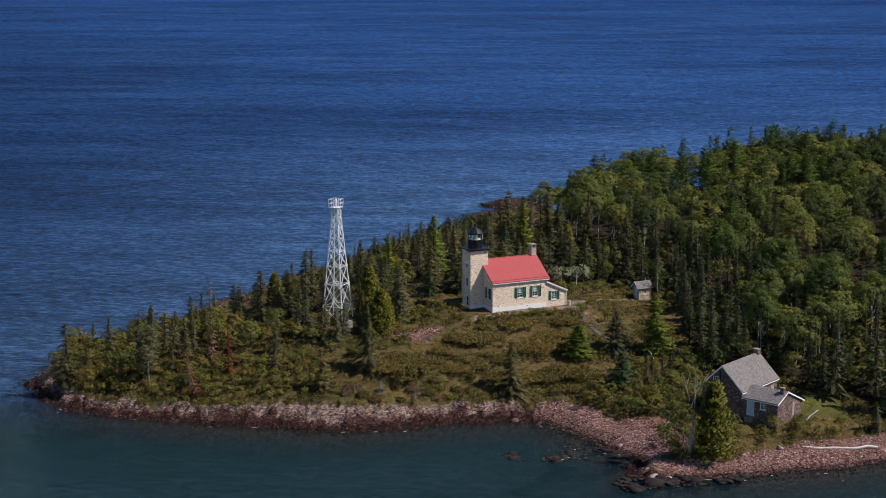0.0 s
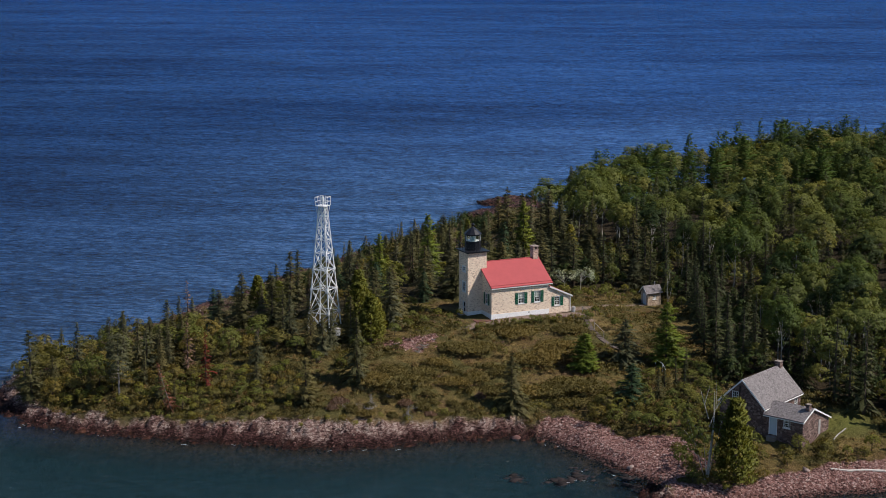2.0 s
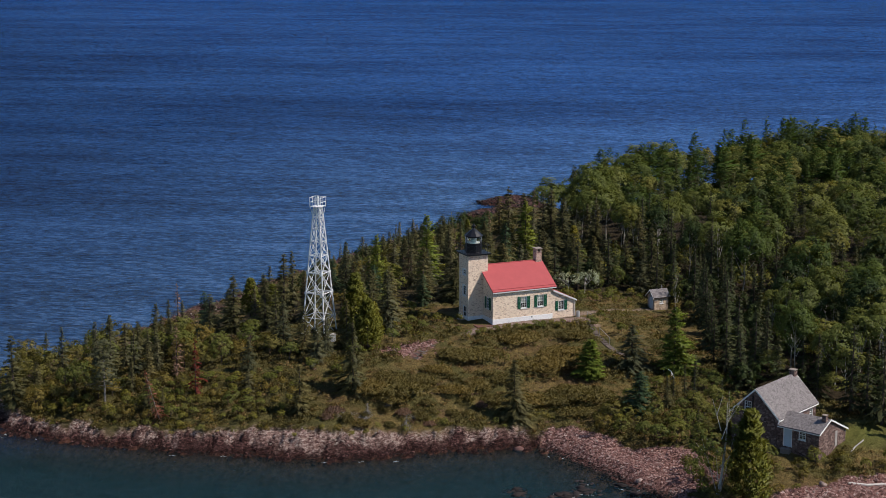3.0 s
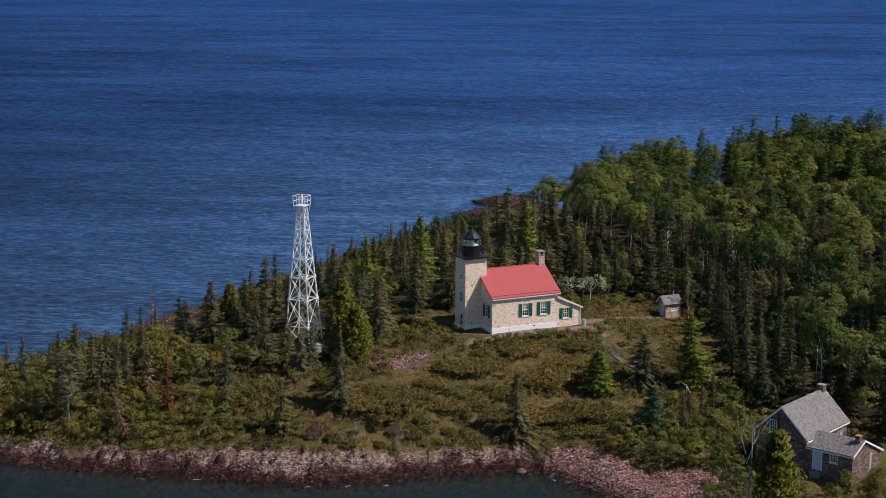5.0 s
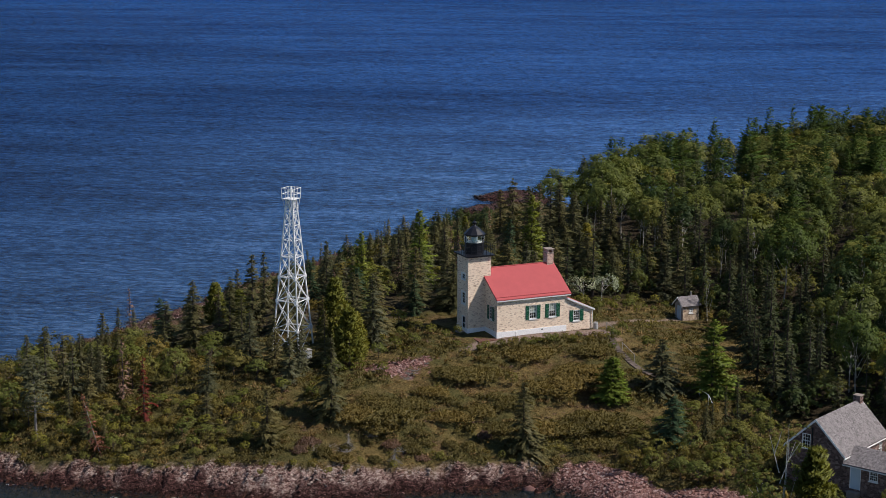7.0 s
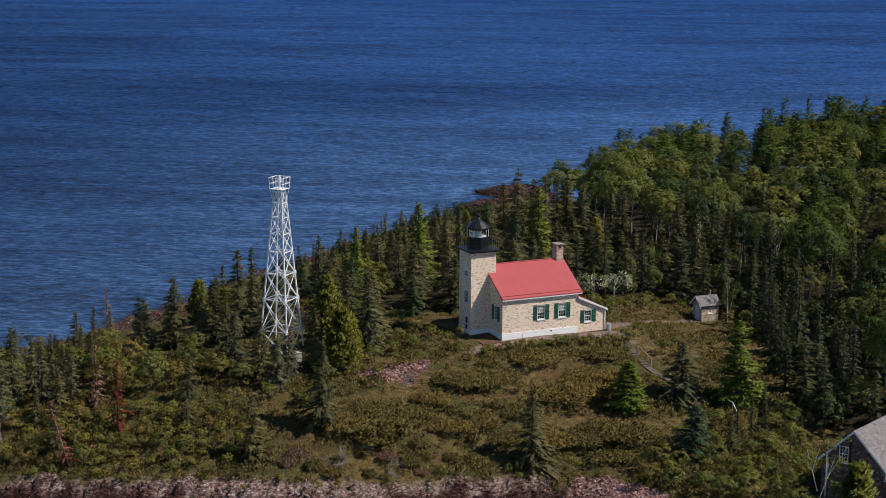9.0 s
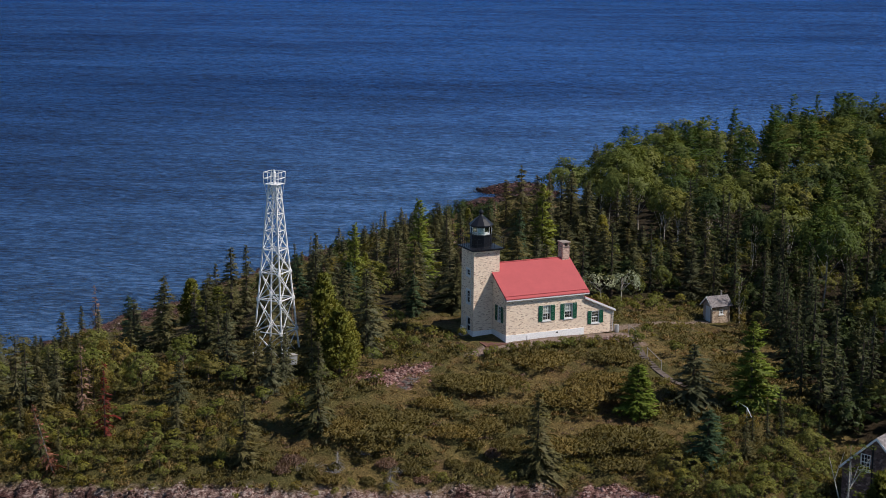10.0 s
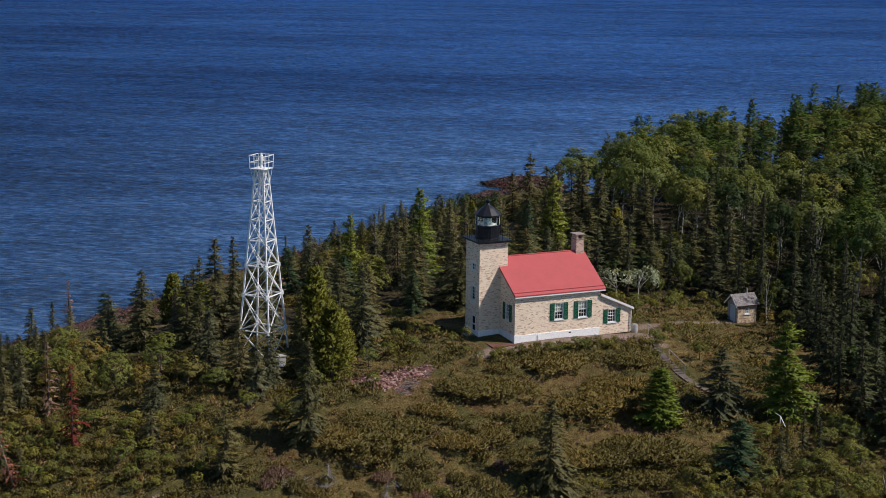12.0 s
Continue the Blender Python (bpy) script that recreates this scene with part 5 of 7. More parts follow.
part("rail", bar_mesh((0.3, 1.6, 0.9), (0.1, -0.5, 0.85), 0.035, sides=6), WHITE, low)
part("rail", bar_mesh((0.1, -0.5, 0.85), (0.0, -1.4, 0.2), 0.035, sides=6), WHITE, low)
part("rail_post", bar_mesh((0.1, -0.5, -0.3), (0.1, -0.5, 0.86), 0.035, sides=6), WHITE, low)
part("rail_post", bar_mesh((0.3, 1.6, -0.3), (0.3, 1.6, 0.9), 0.035, sides=6), WHITE, low)


# ---- plants: how each kind grows ----
def sprays(points, ways, lengths, widths, rng, droop):
    """Flat tapering sprays of needles or leaves: two triangles each, in places given by arrays."""
    side = np.cross(ways, np.array([0, 0, 1.0]))
    side /= np.linalg.norm(side, axis=1)[:, None] + 1e-6
    side += rng.normal(0, 0.35, side.shape)
    tip = points + ways * lengths[:, None]
    tip[:, 2] -= droop * lengths
    mid = points + ways * (lengths * 0.45)[:, None]
    a, b = mid + side * widths[:, None], mid - side * widths[:, None]
    n = len(points)
    verts = np.stack([points, a, tip, b], 1).reshape(-1, 3)
    i = np.arange(n) * 4
    return verts, np.concatenate([np.c_[i, i + 1, i + 2], np.c_[i, i + 2, i + 3]])


def dressed(verts, tris, soft, grain=0.35):
    """A crown's arrays with each leaf turned to face outwards, and normals between the crown's roundness and the leaf's own face."""
    soft = soft / (np.linalg.norm(soft, axis=1)[:, None] + 1e-6)
    face = np.cross(verts[tris[:, 1]] - verts[tris[:, 0]], verts[tris[:, 2]] - verts[tris[:, 0]])
    face /= np.linalg.norm(face, axis=1)[:, None] + 1e-9
    away = (face * soft[tris[:, 0]]).sum(1) < 0
    tris = tris.copy()
    tris[away] = tris[away][:, [0, 2, 1]]
    face[away] *= -1
    out = soft * (1 - grain)
    for k in range(3):
        out[tris[:, k]] = soft[tris[:, k]] * (1 - grain) + face * grain
    return verts, tris, out / (np.linalg.norm(out, axis=1)[:, None] + 1e-6)


def blades(points, normals, lengths, widths, rng):
    """Single pointed leaves, one triangle each, facing along the normals."""
    way = np.cross(normals, rng.normal(0, 1, normals.shape))
    way /= np.linalg.norm(way, axis=1)[:, None] + 1e-6
    side = np.cross(normals, way)
    verts = np.stack([points - side * widths[:, None], points + side * widths[:, None], points + way * lengths[:, None]], 1).reshape(-1, 3)
    return verts, np.arange(len(points) * 3).reshape(-1, 3)


def spruce_crown(seed, h, r, per_metre, around, bare=0.06, thin=0.0, power=0.85, twigs=10, gather=0.0, rise=0.0):
    """Drooping branches, long below and short above, each feathered with small hanging twigs."""
    rng = np.random.default_rng(seed)
    total = int(h * per_metre * around * 0.62)
    k = np.arange(total)[rng.random(total) >= thin]
    n = len(k)
    f = bare + (0.985 - bare) * (k / total) ** 1.12
    if gather:
        f = f + gather * np.sin(f * h * 7.0) / (h * 7.0)
    lean = rng.uniform(0, math.tau)
    wave = np.interp(f, np.linspace(0, 1, 24), rng.uniform(0.72, 1.2, 24))
    a = lean + k * 2.39996 + rng.normal(0, 0.25, n)
    lop = 1 + 0.18 * np.cos(a - lean) + 0.14 * np.sin(3 * a + f * 9)
    length = (r * (1 - f) ** power * wave + 0.05) * rng.uniform(0.55, 1.15, n) * lop
    out = np.c_[np.cos(a), np.sin(a), 0.25 - 0.6 * (1 - f) + rise + rng.normal(0, 0.1, n)]
    side = np.c_[-np.sin(a), np.cos(a), np.zeros(n)]
    start = np.c_[np.zeros(n), np.zeros(n), f * h + rng.normal(0, 0.1, n)]
    v1, t1 = sprays(start + out * 0.05, out, length, 0.1 * length + 0.03, rng, 0.1)
    m = n * twigs
    i = np.repeat(np.arange(n), twigs)
    s = rng.uniform(0.12, 1.0, m)
    reach = length[i]
    fan = rng.normal(0, 0.2, m) * reach * (1.15 - s)
    place = start[i] + out[i] * (reach * s)[:, None] + side[i] * fan[:, None]
    place[:, 2] -= 0.12 * reach * s * s + rng.uniform(-0.04, 0.12, m)
    way = out[i] * 0.7 + side[i] * (np.sign(fan) * rng.uniform(0.1, 1.0, m))[:, None] + np.c_[np.zeros((m, 2)), rng.uniform(-0.75, 0.15, m)]
    way /= np.linalg.norm(way, axis=1)[:, None]
    size = (0.19 + 0.1 * reach) * rng.uniform(0.6, 1.4, m)
    across = np.cross(way, np.array([0, 0, 1.0])) + rng.normal(0, 0.55, (m, 3))
    across *= (size * rng.uniform(0.15, 0.27, m) / (np.linalg.norm(across, axis=1) + 1e-6))[:, None]
    v2 = np.stack([place - across, place + across, place + way * size[:, None]], 1).reshape(-1, 3)
    t2 = np.arange(3 * m).reshape(-1, 3)
    v3, t3 = sprays(np.array([[0, 0, h * 0.92]]), np.array([[0.02, 0.02, 1.0]]), np.array([h * 0.08]), np.array([0.05]), rng, 0.0)
    verts, tris = np.concatenate([v1, v2, v3]), np.concatenate([t1, t2 + len(v1), t3 + len(v1) + len(v2)])
    flat = np.hypot(verts[:, 0], verts[:, 1])[:, None] + 0.05
    soft = np.c_[verts[:, :2] / flat, np.full(len(verts), 0.55)]
    return dressed(verts, tris, soft, 0.3)


def leaf_cloud(centres, radii, per, size, rng, upright=0.0, flat=0.8):
    """Many small leaf blades scattered through clumps."""
    n = len(centres) * per
    c = np.repeat(centres, per, 0)
    rr = np.repeat(radii, per)[:, None]
    off = rng.normal(0, 1, (n, 3))
    off /= np.linalg.norm(off, axis=1)[:, None] + 1e-6
    core = centres.mean(0) * np.array([1, 1, 0.8])
    away = c - core
    away /= np.linalg.norm(away, axis=1)[:, None] + 1e-6
    inward = (off * away).sum(1)[:, None]
    off = np.where(inward < -0.3, off - 2 * inward * away, off)
    place = c + off * rr * (rng.random((n, 1)) ** 0.3) * np.array([1, 1, flat])
    out = place - core
    out /= np.linalg.norm(out, axis=1)[:, None] + 1e-6
    face = out * 0.8 + off * 0.55 + np.array([0, 0, 0.35 - upright * 0.5]) + rng.normal(0, 0.28, (n, 3))
    face /= np.linalg.norm(face, axis=1)[:, None] + 1e-6
    length = size * rng.uniform(0.6, 1.4, n)
    verts, tris = blades(place, face, length, length * rng.uniform(0.3, 0.5, n), rng)
    soft = np.repeat(off * 0.7 + out * 0.75 + np.array([0, 0, 0.3]), 3, 0)
    return dressed(verts, tris, soft, 0.3)


def sprig_cloud(centres, radii, per, size, rng, flat=0.8):
    """Short pointed sprigs that stand up and outwards from low clumps."""
    n = len(centres) * per
    off = rng.normal(0, 1, (n, 3))
    off[:, 2] = np.abs(off[:, 2])
    off /= np.linalg.norm(off, axis=1)[:, None] + 1e-6
    place = np.repeat(centres, per, 0) + off * np.repeat(radii, per)[:, None] * (rng.random((n, 1)) ** 0.4) * np.array([1, 1, flat])
    way = off * 0.6 + np.array([0, 0, 0.5]) + rng.normal(0, 0.35, (n, 3))
    way /= np.linalg.norm(way, axis=1)[:, None] + 1e-6
    side = np.cross(way, rng.normal(0, 1, (n, 3)))
    side /= np.linalg.norm(side, axis=1)[:, None] + 1e-6
    length = size * rng.uniform(0.6, 1.4, n)
    w = side * (length * rng.uniform(0.2, 0.34, n))[:, None]
    verts = np.stack([place - w, place + w, place + way * length[:, None]], 1).reshape(-1, 3)
    return dressed(verts, np.arange(3 * n).reshape(-1, 3), np.repeat(off * 0.5 + np.array([0, 0, 0.6]), 3, 0), 0.25)


def mat_crown(seed, h, r, clumps, per, size):
    """A low spreading mat with an uneven edge and several rounded rises."""
    rng = np.random.default_rng(seed)
    a, f = rng.uniform(0, math.tau, clumps), np.sqrt(rng.random(clumps))
    edge = r * (0.8 + 0.14 * np.sin(2 * a + seed) + 0.1 * np.sin(5 * a + 2 * seed))
    x, y = np.cos(a) * f * edge, np.sin(a) * f * edge
    z = h * (0.75 * (1 - f ** 3) * (0.75 + 0.35 * ripple_field(x, y, 1.8, seed)) + 0.04)
    limbs = np.c_[x[:6], y[:6], z[:6] * 0.8]
    return sprig_cloud(np.c_[x, y, z], np.full(clumps, 0.24), per, size, rng), limbs


def broad_crown(seed, h, r, clumps, per, size, low=0.2):
    """A full, lumpy crown: clumps of leaves over an uneven egg, with a few gaps between the boughs."""
    rng = np.random.default_rng(seed)
    bumps = rng.normal(0, 1, (11, 3))
    bumps[:, 2] = np.abs(bumps[:, 2]) * 0.9 - 0.15
    bumps /= np.linalg.norm(bumps, axis=1)[:, None]
    swell = rng.uniform(0.1, 0.38, 11)
    d = rng.normal(0, 1, (clumps * 2, 3))
    d[:, 2] = np.where(rng.random(len(d)) < 0.55, np.abs(d[:, 2]), d[:, 2])
    d /= np.linalg.norm(d, axis=1)[:, None]
    near = np.exp((d @ bumps.T - 1) * 9.0)
    reach = 0.66 + (near * swell).max(1) + 0.1 * near.max(1)
    # the hollows between boughs carry few leaves
    keep = np.argsort(-(near.max(1) + rng.uniform(0, 0.75, len(d))))[:clumps]
    d, reach = d[keep], reach[keep] * rng.uniform(0.82, 1.04, clumps)
    mid, tall = h * (0.5 + 0.5 * low), h * (0.5 - 0.5 * low)
    centres = d * reach[:, None] * np.array([r, r, tall * 1.02]) + np.array([0, 0, mid])
    centres[:, 2] = np.clip(centres[:, 2], 0.03 * h, h)
    limbs = bumps[:7] * np.array([r, r, tall]) * 0.85 + np.array([0, 0, mid])
    return leaf_cloud(centres, rng.uniform(0.5, 1.0, clumps) * min(0.7, max(0.3, r * 0.25)), per, size, rng), limbs


def cedar_crown(seed, h, r, clumps, per, size):
    rng = np.random.default_rng(seed)
    f = rng.random(clumps) ** 0.8
    a = rng.uniform(0, math.tau, clumps)
    reach = r * np.minimum(1, (1 - f) * 1.6 + 0.12) * rng.uniform(0.6, 1.08, clumps)
    centres = np.c_[np.cos(a) * reach, np.sin(a) * reach, h * (0.03 + 0.95 * f)]
    return sprig_cloud(centres, np.full(clumps, 0.4), per, size, rng, 1.1)


def pine_crown(seed, h, r, whorls, around, low=0.25, size=0.4):
    """Level plates of long needles on separate limbs, open between."""
    rng = np.random.default_rng(seed)
    centres, radii, limbs = [], [], []
    for k in range(whorls):
        f = low + (1 - low) * min(0.98, (k + rng.uniform(0.0, 0.9)) / whorls)
        reach = r * 1.15 * max(0.12, 1.0 - f) ** 0.55 * rng.uniform(0.65, 1.1)
        for j in range(around):
            a = k * 1.9 + j * math.tau / around + rng.normal(0, 0.3)
            length = reach * rng.uniform(0.55, 1.1)
            rise = rng.uniform(0.05, 0.3)
            tip = np.array([math.cos(a) * length, math.sin(a) * length, f * h + rise * length + rng.normal(0, 0.25)])
            limbs.append(((0, 0, f * h), tuple(tip)))
            for s in (0.45, 0.7, 0.92):
                centres.append(np.array([math.cos(a), math.sin(a), rise]) * length * s + np.array([rng.normal(0, 0.12), rng.normal(0, 0.12), f * h + 0.08 + rng.normal(0, 0.16)]))
                radii.append(0.2 + 0.16 * length * (0.6 if s > 0.9 else 0.9))
    centres.append(np.array([0, 0, h * 0.97]))
    radii.append(0.35)
    return leaf_cloud(np.array(centres), np.array(radii), 11, size * 0.62, rng, 0.3, 0.5), limbs


def trunk_mesh(name, h, r, material, limbs=(), sides=6, bend=0.0, limb_r=0.3):
    """A tapered, slightly bent trunk with its limbs in one mesh."""
    bm = bmesh.new()
    pts = [Vector((bend * math.sin(f * 2.4), bend * 0.6 * math.sin(f * 3.1 + 1) - bend * 0.6 * math.sin(1), h * f)) for f in (-0.04, 0.3, 0.65, 1.0)]
    rs = [r * 1.15, r * 0.8, r * 0.5, r * 0.12]
    for p, q, a, b in zip(pts, pts[1:], rs, rs[1:]):
        bar(bm, p, q, a, b, sides)
    for p, q in limbs:
        bar(bm, p, q, r * limb_r, r * limb_r * 0.3, 4)
    mesh = bpy.data.meshes.new(name)
    bm.to_mesh(mesh)
    bm.free()
    mesh.materials.append(material)
    return mesh


class Plant:
    """One grown form: the arrays of its crown and the meshes that its copies share."""

    def __init__(self, kind, crown, height, material, trunk=None):
        self.kind, self.height, self.material, self.trunk = kind, height, material, trunk
        self.verts, self.tris, self.normals = crown
        self.mesh = mesh_of(kind + "_crown", self.verts, self.tris, [material], normals=self.normals)


def limb_set(lobe_c, h):
    return [((0, 0, h * 0.3 + 0.12 * h * (i % 3)), tuple(c)) for i, c in enumerate(lobe_c)]


PLANTS = {}
for i, (r, pm, ar, mat, bare, thin) in enumerate([(2.05, 2.6, 9, SPRUCE_A, 0.02, 0.05), (1.7, 2.6, 8, SPRUCE_B, 0.03, 0.1), (2.3, 2.6, 10, SPRUCE_B, 0.02, 0.06),
                                                  (1.45, 2.6, 8, SPRUCE_A, 0.06, 0.18), (1.9, 2.6, 9, SPRUCE_C, 0.02, 0.05)]):
    PLANTS["spruce", i] = Plant("spruce", spruce_crown(20 + i, 8.0, r, pm, ar, bare, thin, 0.95 if i % 2 else 0.8, 21), 8.0, mat, trunk_mesh("trunk", 7.8, 0.13, BARK_DARK))
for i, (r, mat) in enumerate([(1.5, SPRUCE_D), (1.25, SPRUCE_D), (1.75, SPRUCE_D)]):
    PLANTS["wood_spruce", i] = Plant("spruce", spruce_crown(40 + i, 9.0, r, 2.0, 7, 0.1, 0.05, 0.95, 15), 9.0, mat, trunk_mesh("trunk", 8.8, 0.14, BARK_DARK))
for i, (r, clumps, mat) in enumerate([(2.5, 115, ASPEN), (2.1, 105, BIRCH_LEAF), (2.8, 120, ASPEN_LIGHT), (2.4, 110, ASPEN_DARK)]):
    crown, lobe = broad_crown(60 + i, 9.0, r, clumps + 30, 20, 0.235, 0.22)
    PLANTS["aspen", i] = Plant("aspen", crown, 9.0, mat, trunk_mesh("trunk", 7.0, 0.075, BARK_PALE, limb_set(lobe, 9.0), bend=0.25))
for i, (r, clumps, mat) in enumerate([(1.5, 64, BIRCH_LEAF), (1.7, 68, HEATH_C), (1.3, 60, CEDAR)]):
    crown, lobe = broad_crown(80 + i, 3.4, r, clumps + 10, 19, 0.16, 0.0)
    PLANTS["bush", i] = Plant("bush", crown, 3.4, mat, trunk_mesh("stem", 2.4, 0.05, BARK_DARK, limb_set(lobe, 3.4), limb_r=0.6))
# Understorey bush in the darker leaves, its shade put into the colour.
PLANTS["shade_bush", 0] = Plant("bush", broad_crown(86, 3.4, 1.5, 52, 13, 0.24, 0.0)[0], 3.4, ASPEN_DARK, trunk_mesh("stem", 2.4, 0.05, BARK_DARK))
for i, (r, bare, power) in enumerate([(2.7, 0.2, 0.5), (2.4, 0.12, 0.6), (3.0, 0.3, 0.45)]):
    PLANTS["pine", i] = Plant("pine", spruce_crown(90 + i, 12.0, r * 1.05, 2.2, 7, bare, 0.1, power + 0.15, 22, 0.6, 0.3), 12.0, PINE, trunk_mesh("trunk", 11.8, 0.2, BARK_DARK))
for i, mat in enumerate((HEATH_A, HEATH_B, BROWN_DEAD)):
    crown, lobe = mat_crown(110 + i, 1.0, 3.0, 420, 8, 0.26)
    PLANTS["juniper", i] = Plant("juniper", crown, 1.0, mat, trunk_mesh("stem", 0.6, 0.03, BARK_DARK, limb_set(lobe, 1.0), limb_r=0.6))
PLANTS["young_pine", 0] = Plant("pine", spruce_crown(94, 9.0, 2.25, 3.4, 9, 0.0, 0.0, 0.68, 28, 0.5, 0.32), 9.0, YOUNG_PINE, trunk_mesh("trunk", 8.8, 0.14, BARK_DARK))
PLANTS["young_pine", 1] = Plant("pine", spruce_crown(96, 5.0, 1.35, 5.0, 9, 0.03, 0.0, 0.6, 24, 0.2, 0.35), 5.0, YOUNG_PINE, trunk_mesh("trunk", 4.8, 0.1, BARK_DARK))
PLANTS["cedar", 0] = Plant("cedar", cedar_crown(95, 9.8, 1.75, 360, 17, 0.36), 9.8, CEDAR, trunk_mesh("trunk", 9.0, 0.18, BARK_DARK))
crown, limbs = pine_crown(97, 8.5, 2.3, 12, 5, 0.3, 0.34)
PLANTS["scrag", 0] = Plant("pine", crown, 8.5, SPRUCE_A, trunk_mesh("trunk", 8.4, 0.1, BARK_GREY, limbs, limb_r=0.22))
PLANTS["red", 0] = Plant("spruce", spruce_crown(98, 7.0, 1.0, 2.8, 8, 0.02, 0.25), 7.0, RED_DEAD, trunk_mesh("trunk", 6.8, 0.1, BARK_DARK))
PLANTS["brown", 0] = Plant("spruce", spruce_crown(99, 7.0, 1.25, 2.2, 8, 0.12, 0.3, 0.85, 6), 7.0, BROWN_DEAD, trunk_mesh("trunk", 6.8, 0.1, BARK_DARK))
PLANTS["pink", 0] = Plant("spruce", spruce_crown(100, 6.5, 1.15, 2.6, 8, 0.05, 0.3, 0.85, 8), 6.5, PINK_DEAD, trunk_mesh("trunk", 6.3, 0.07, BARK_GREY))
BIRCH_LIMBS = [((0, 0, 3.0), (1.6, -0.6, 5.2)), ((0, 0, 4.4), (-1.8, 0.5, 6.6)), ((0.1, 0, 6.0), (1.7, 0.7, 9.4)), ((0, 0, 1.6), (-1.9, -0.9, 3.6)), ((0, 0, 7.0), (-1.2, -0.4, 10.6)), ((0.1, 0.1, -0.3), (1.3, -0.7, 7.0)), ((-0.1, 0, -0.3), (-2.4, 0.3, 7.6)),
               ((0, -0.1, -0.3), (-0.9, -1.0, 5.4)), ((1.0, 0.4, 8.0), (1.2, 1.1, 10.9)), ((0.9, 0.4, 7.8), (2.6, 0.5, 10.2)), ((-0.6, -0.2, 8.8), (-0.2, -0.7, 11.0)), ((0.8, -0.3, 4.2), (2.0, -1.3, 4.6)), ((-1.2, 0.2, 4.0), (-2.9, -0.4, 6.0))]
g = np.random.default_rng(101)
ends = np.array([q for p, q in BIRCH_LIMBS if q[2] < 9.5])
leafy_ends = np.repeat(ends, 17, 0) + g.normal(0, 1, (17 * len(ends), 3)) * np.array([0.55, 0.55, 0.75])
PLANTS["birch", 0] = Plant("birch", leaf_cloud(leafy_ends, np.full(len(leafy_ends), 0.4), 20, 0.21, g), 11.0, BIRCH_LEAF, trunk_mesh("trunk", 10.2, 0.17, BARK_PALE, BIRCH_LIMBS, bend=0.55, limb_r=0.32))
crown, lobe = broad_crown(104, 2.6, 1.8, 46, 8, 0.17, 0.25)
PLANTS["lilac", 0] = Plant("shrub", crown, 2.6, PALE_LEAF, trunk_mesh("stem", 2.0, 0.05, BARK_PALE, limb_set(lobe, 2.6), limb_r=0.6))
crown, lobe = broad_crown(103, 9.0, 1.9, 90, 17, 0.32)
PLANTS["gold", 0] = Plant("aspen", crown, 9.0, GOLD_LEAF, trunk_mesh("trunk", 7.6, 0.12, BARK_PALE, limb_set(lobe, 9.0), bend=0.2))

LABELS = {"spruce": ("dark green spruce with drooping branches", "tree"), "wood_spruce": ("dark green forest spruce", "tree"), "aspen": ("yellow-green aspen in the wood", "tree"),
          "bush": ("leafy green shrub on the slope", "shrub"), "pine": ("tall bright green white pine", "tree"), "young_pine": ("dense bright green young pine on the slope", "tree"), "juniper": ("low spreading mat of juniper on the heath", "shrub"), "cedar": ("dense columnar yellow-green cedar", "tree"),
          "scrag": ("open-crowned pine with bare grey trunk", "tree"), "red": ("dead spruce with bright red needles", "tree"), "brown": ("dead spruce with dry brown branches", "tree"),
          "pink": ("leaning dead spruce with pinkish dry needles", "tree"), "birch": ("birch with several pale leaning stems", "tree"), "lilac": ("pale-leaved shrub at the wood's edge", "shrub"),
          "gold": ("young aspen turning gold in the wood", "tree")}
planted = []


def plant(key, i, x, y, h, spread=1.0, lean=0.0, group="", rng=random):
    """Set one plant on the ground: an Empty with its trunk and crown."""
    p = PLANTS[key, 0 if key == "gold" else i]
    s = h / p.height
    m = pose(x, y, ground_at(x, y) - 0.05, lean, 0, rng.uniform(0, 360)) @ Matrix.Diagonal((s * spread, s * spread, s, 1))
    label, category = LABELS[key]
    root = new({"spruce": "spruce_tree", "wood_spruce": "spruce_tree", "aspen": "aspen_tree", "gold": "aspen_tree", "bush": "shrub", "lilac": "shrub", "juniper": "juniper_bush", "pine": "pine_tree", "young_pine": "pine_tree", "scrag": "pine_tree",
                "cedar": "cedar_tree", "birch": "birch_tree"}.get(key, "dead_spruce"))
    root.matrix_world = m
    tagged(root, label, category, group)
    if p.trunk:
        shared("stem" if category == "shrub" else "trunk", p.trunk, root, Matrix())
    shared("crown", p.mesh, root, Matrix())
    planted.append((x, y, 1.0 * spread * s))
    return root


# single trees of the open ground
for key, i, x, y, h, spread in [("spruce", 2, -7.0, -20.4, 7.4, 1.2), ("young_pine", 1, 5.6, -16.3, 4.8, 1.75), ("spruce", 0, 11.6, -16.3, 5.7, 2.1), ("young_pine", 0, 16.1, -19.3, 8.8, 1.3),
                                ("spruce", 4, 6.6, -26.7, 5.6, 2.3), ("spruce", 2, -23.4, -9.2, 8.9, 1.02), ("spruce", 1, -30.9, -10.9, 6.0, 1.6), ("spruce", 0, -25.0, -1.0, 5.4, 1.2),
                                ("spruce", 3, -23.5, -0.1, 4.6, 1.2), ("cedar", 0, -18.2, -1.0, 6.6, 1.3), ("cedar", 0, -17.6, 4.6, 8.0, 1.1), ("cedar", 0, -16.8, 0.8, 5.4, 1.4), ("red", 0, -40.8, -0.9, 7.2, 1.0), ("brown", 0, -41.4, 5.3, 7.0, 1.1)]:
    plant(key, i, x, y, h, spread)
plant("pink", 0, -46.2, -4.0, 6.6, 1.0, 18)
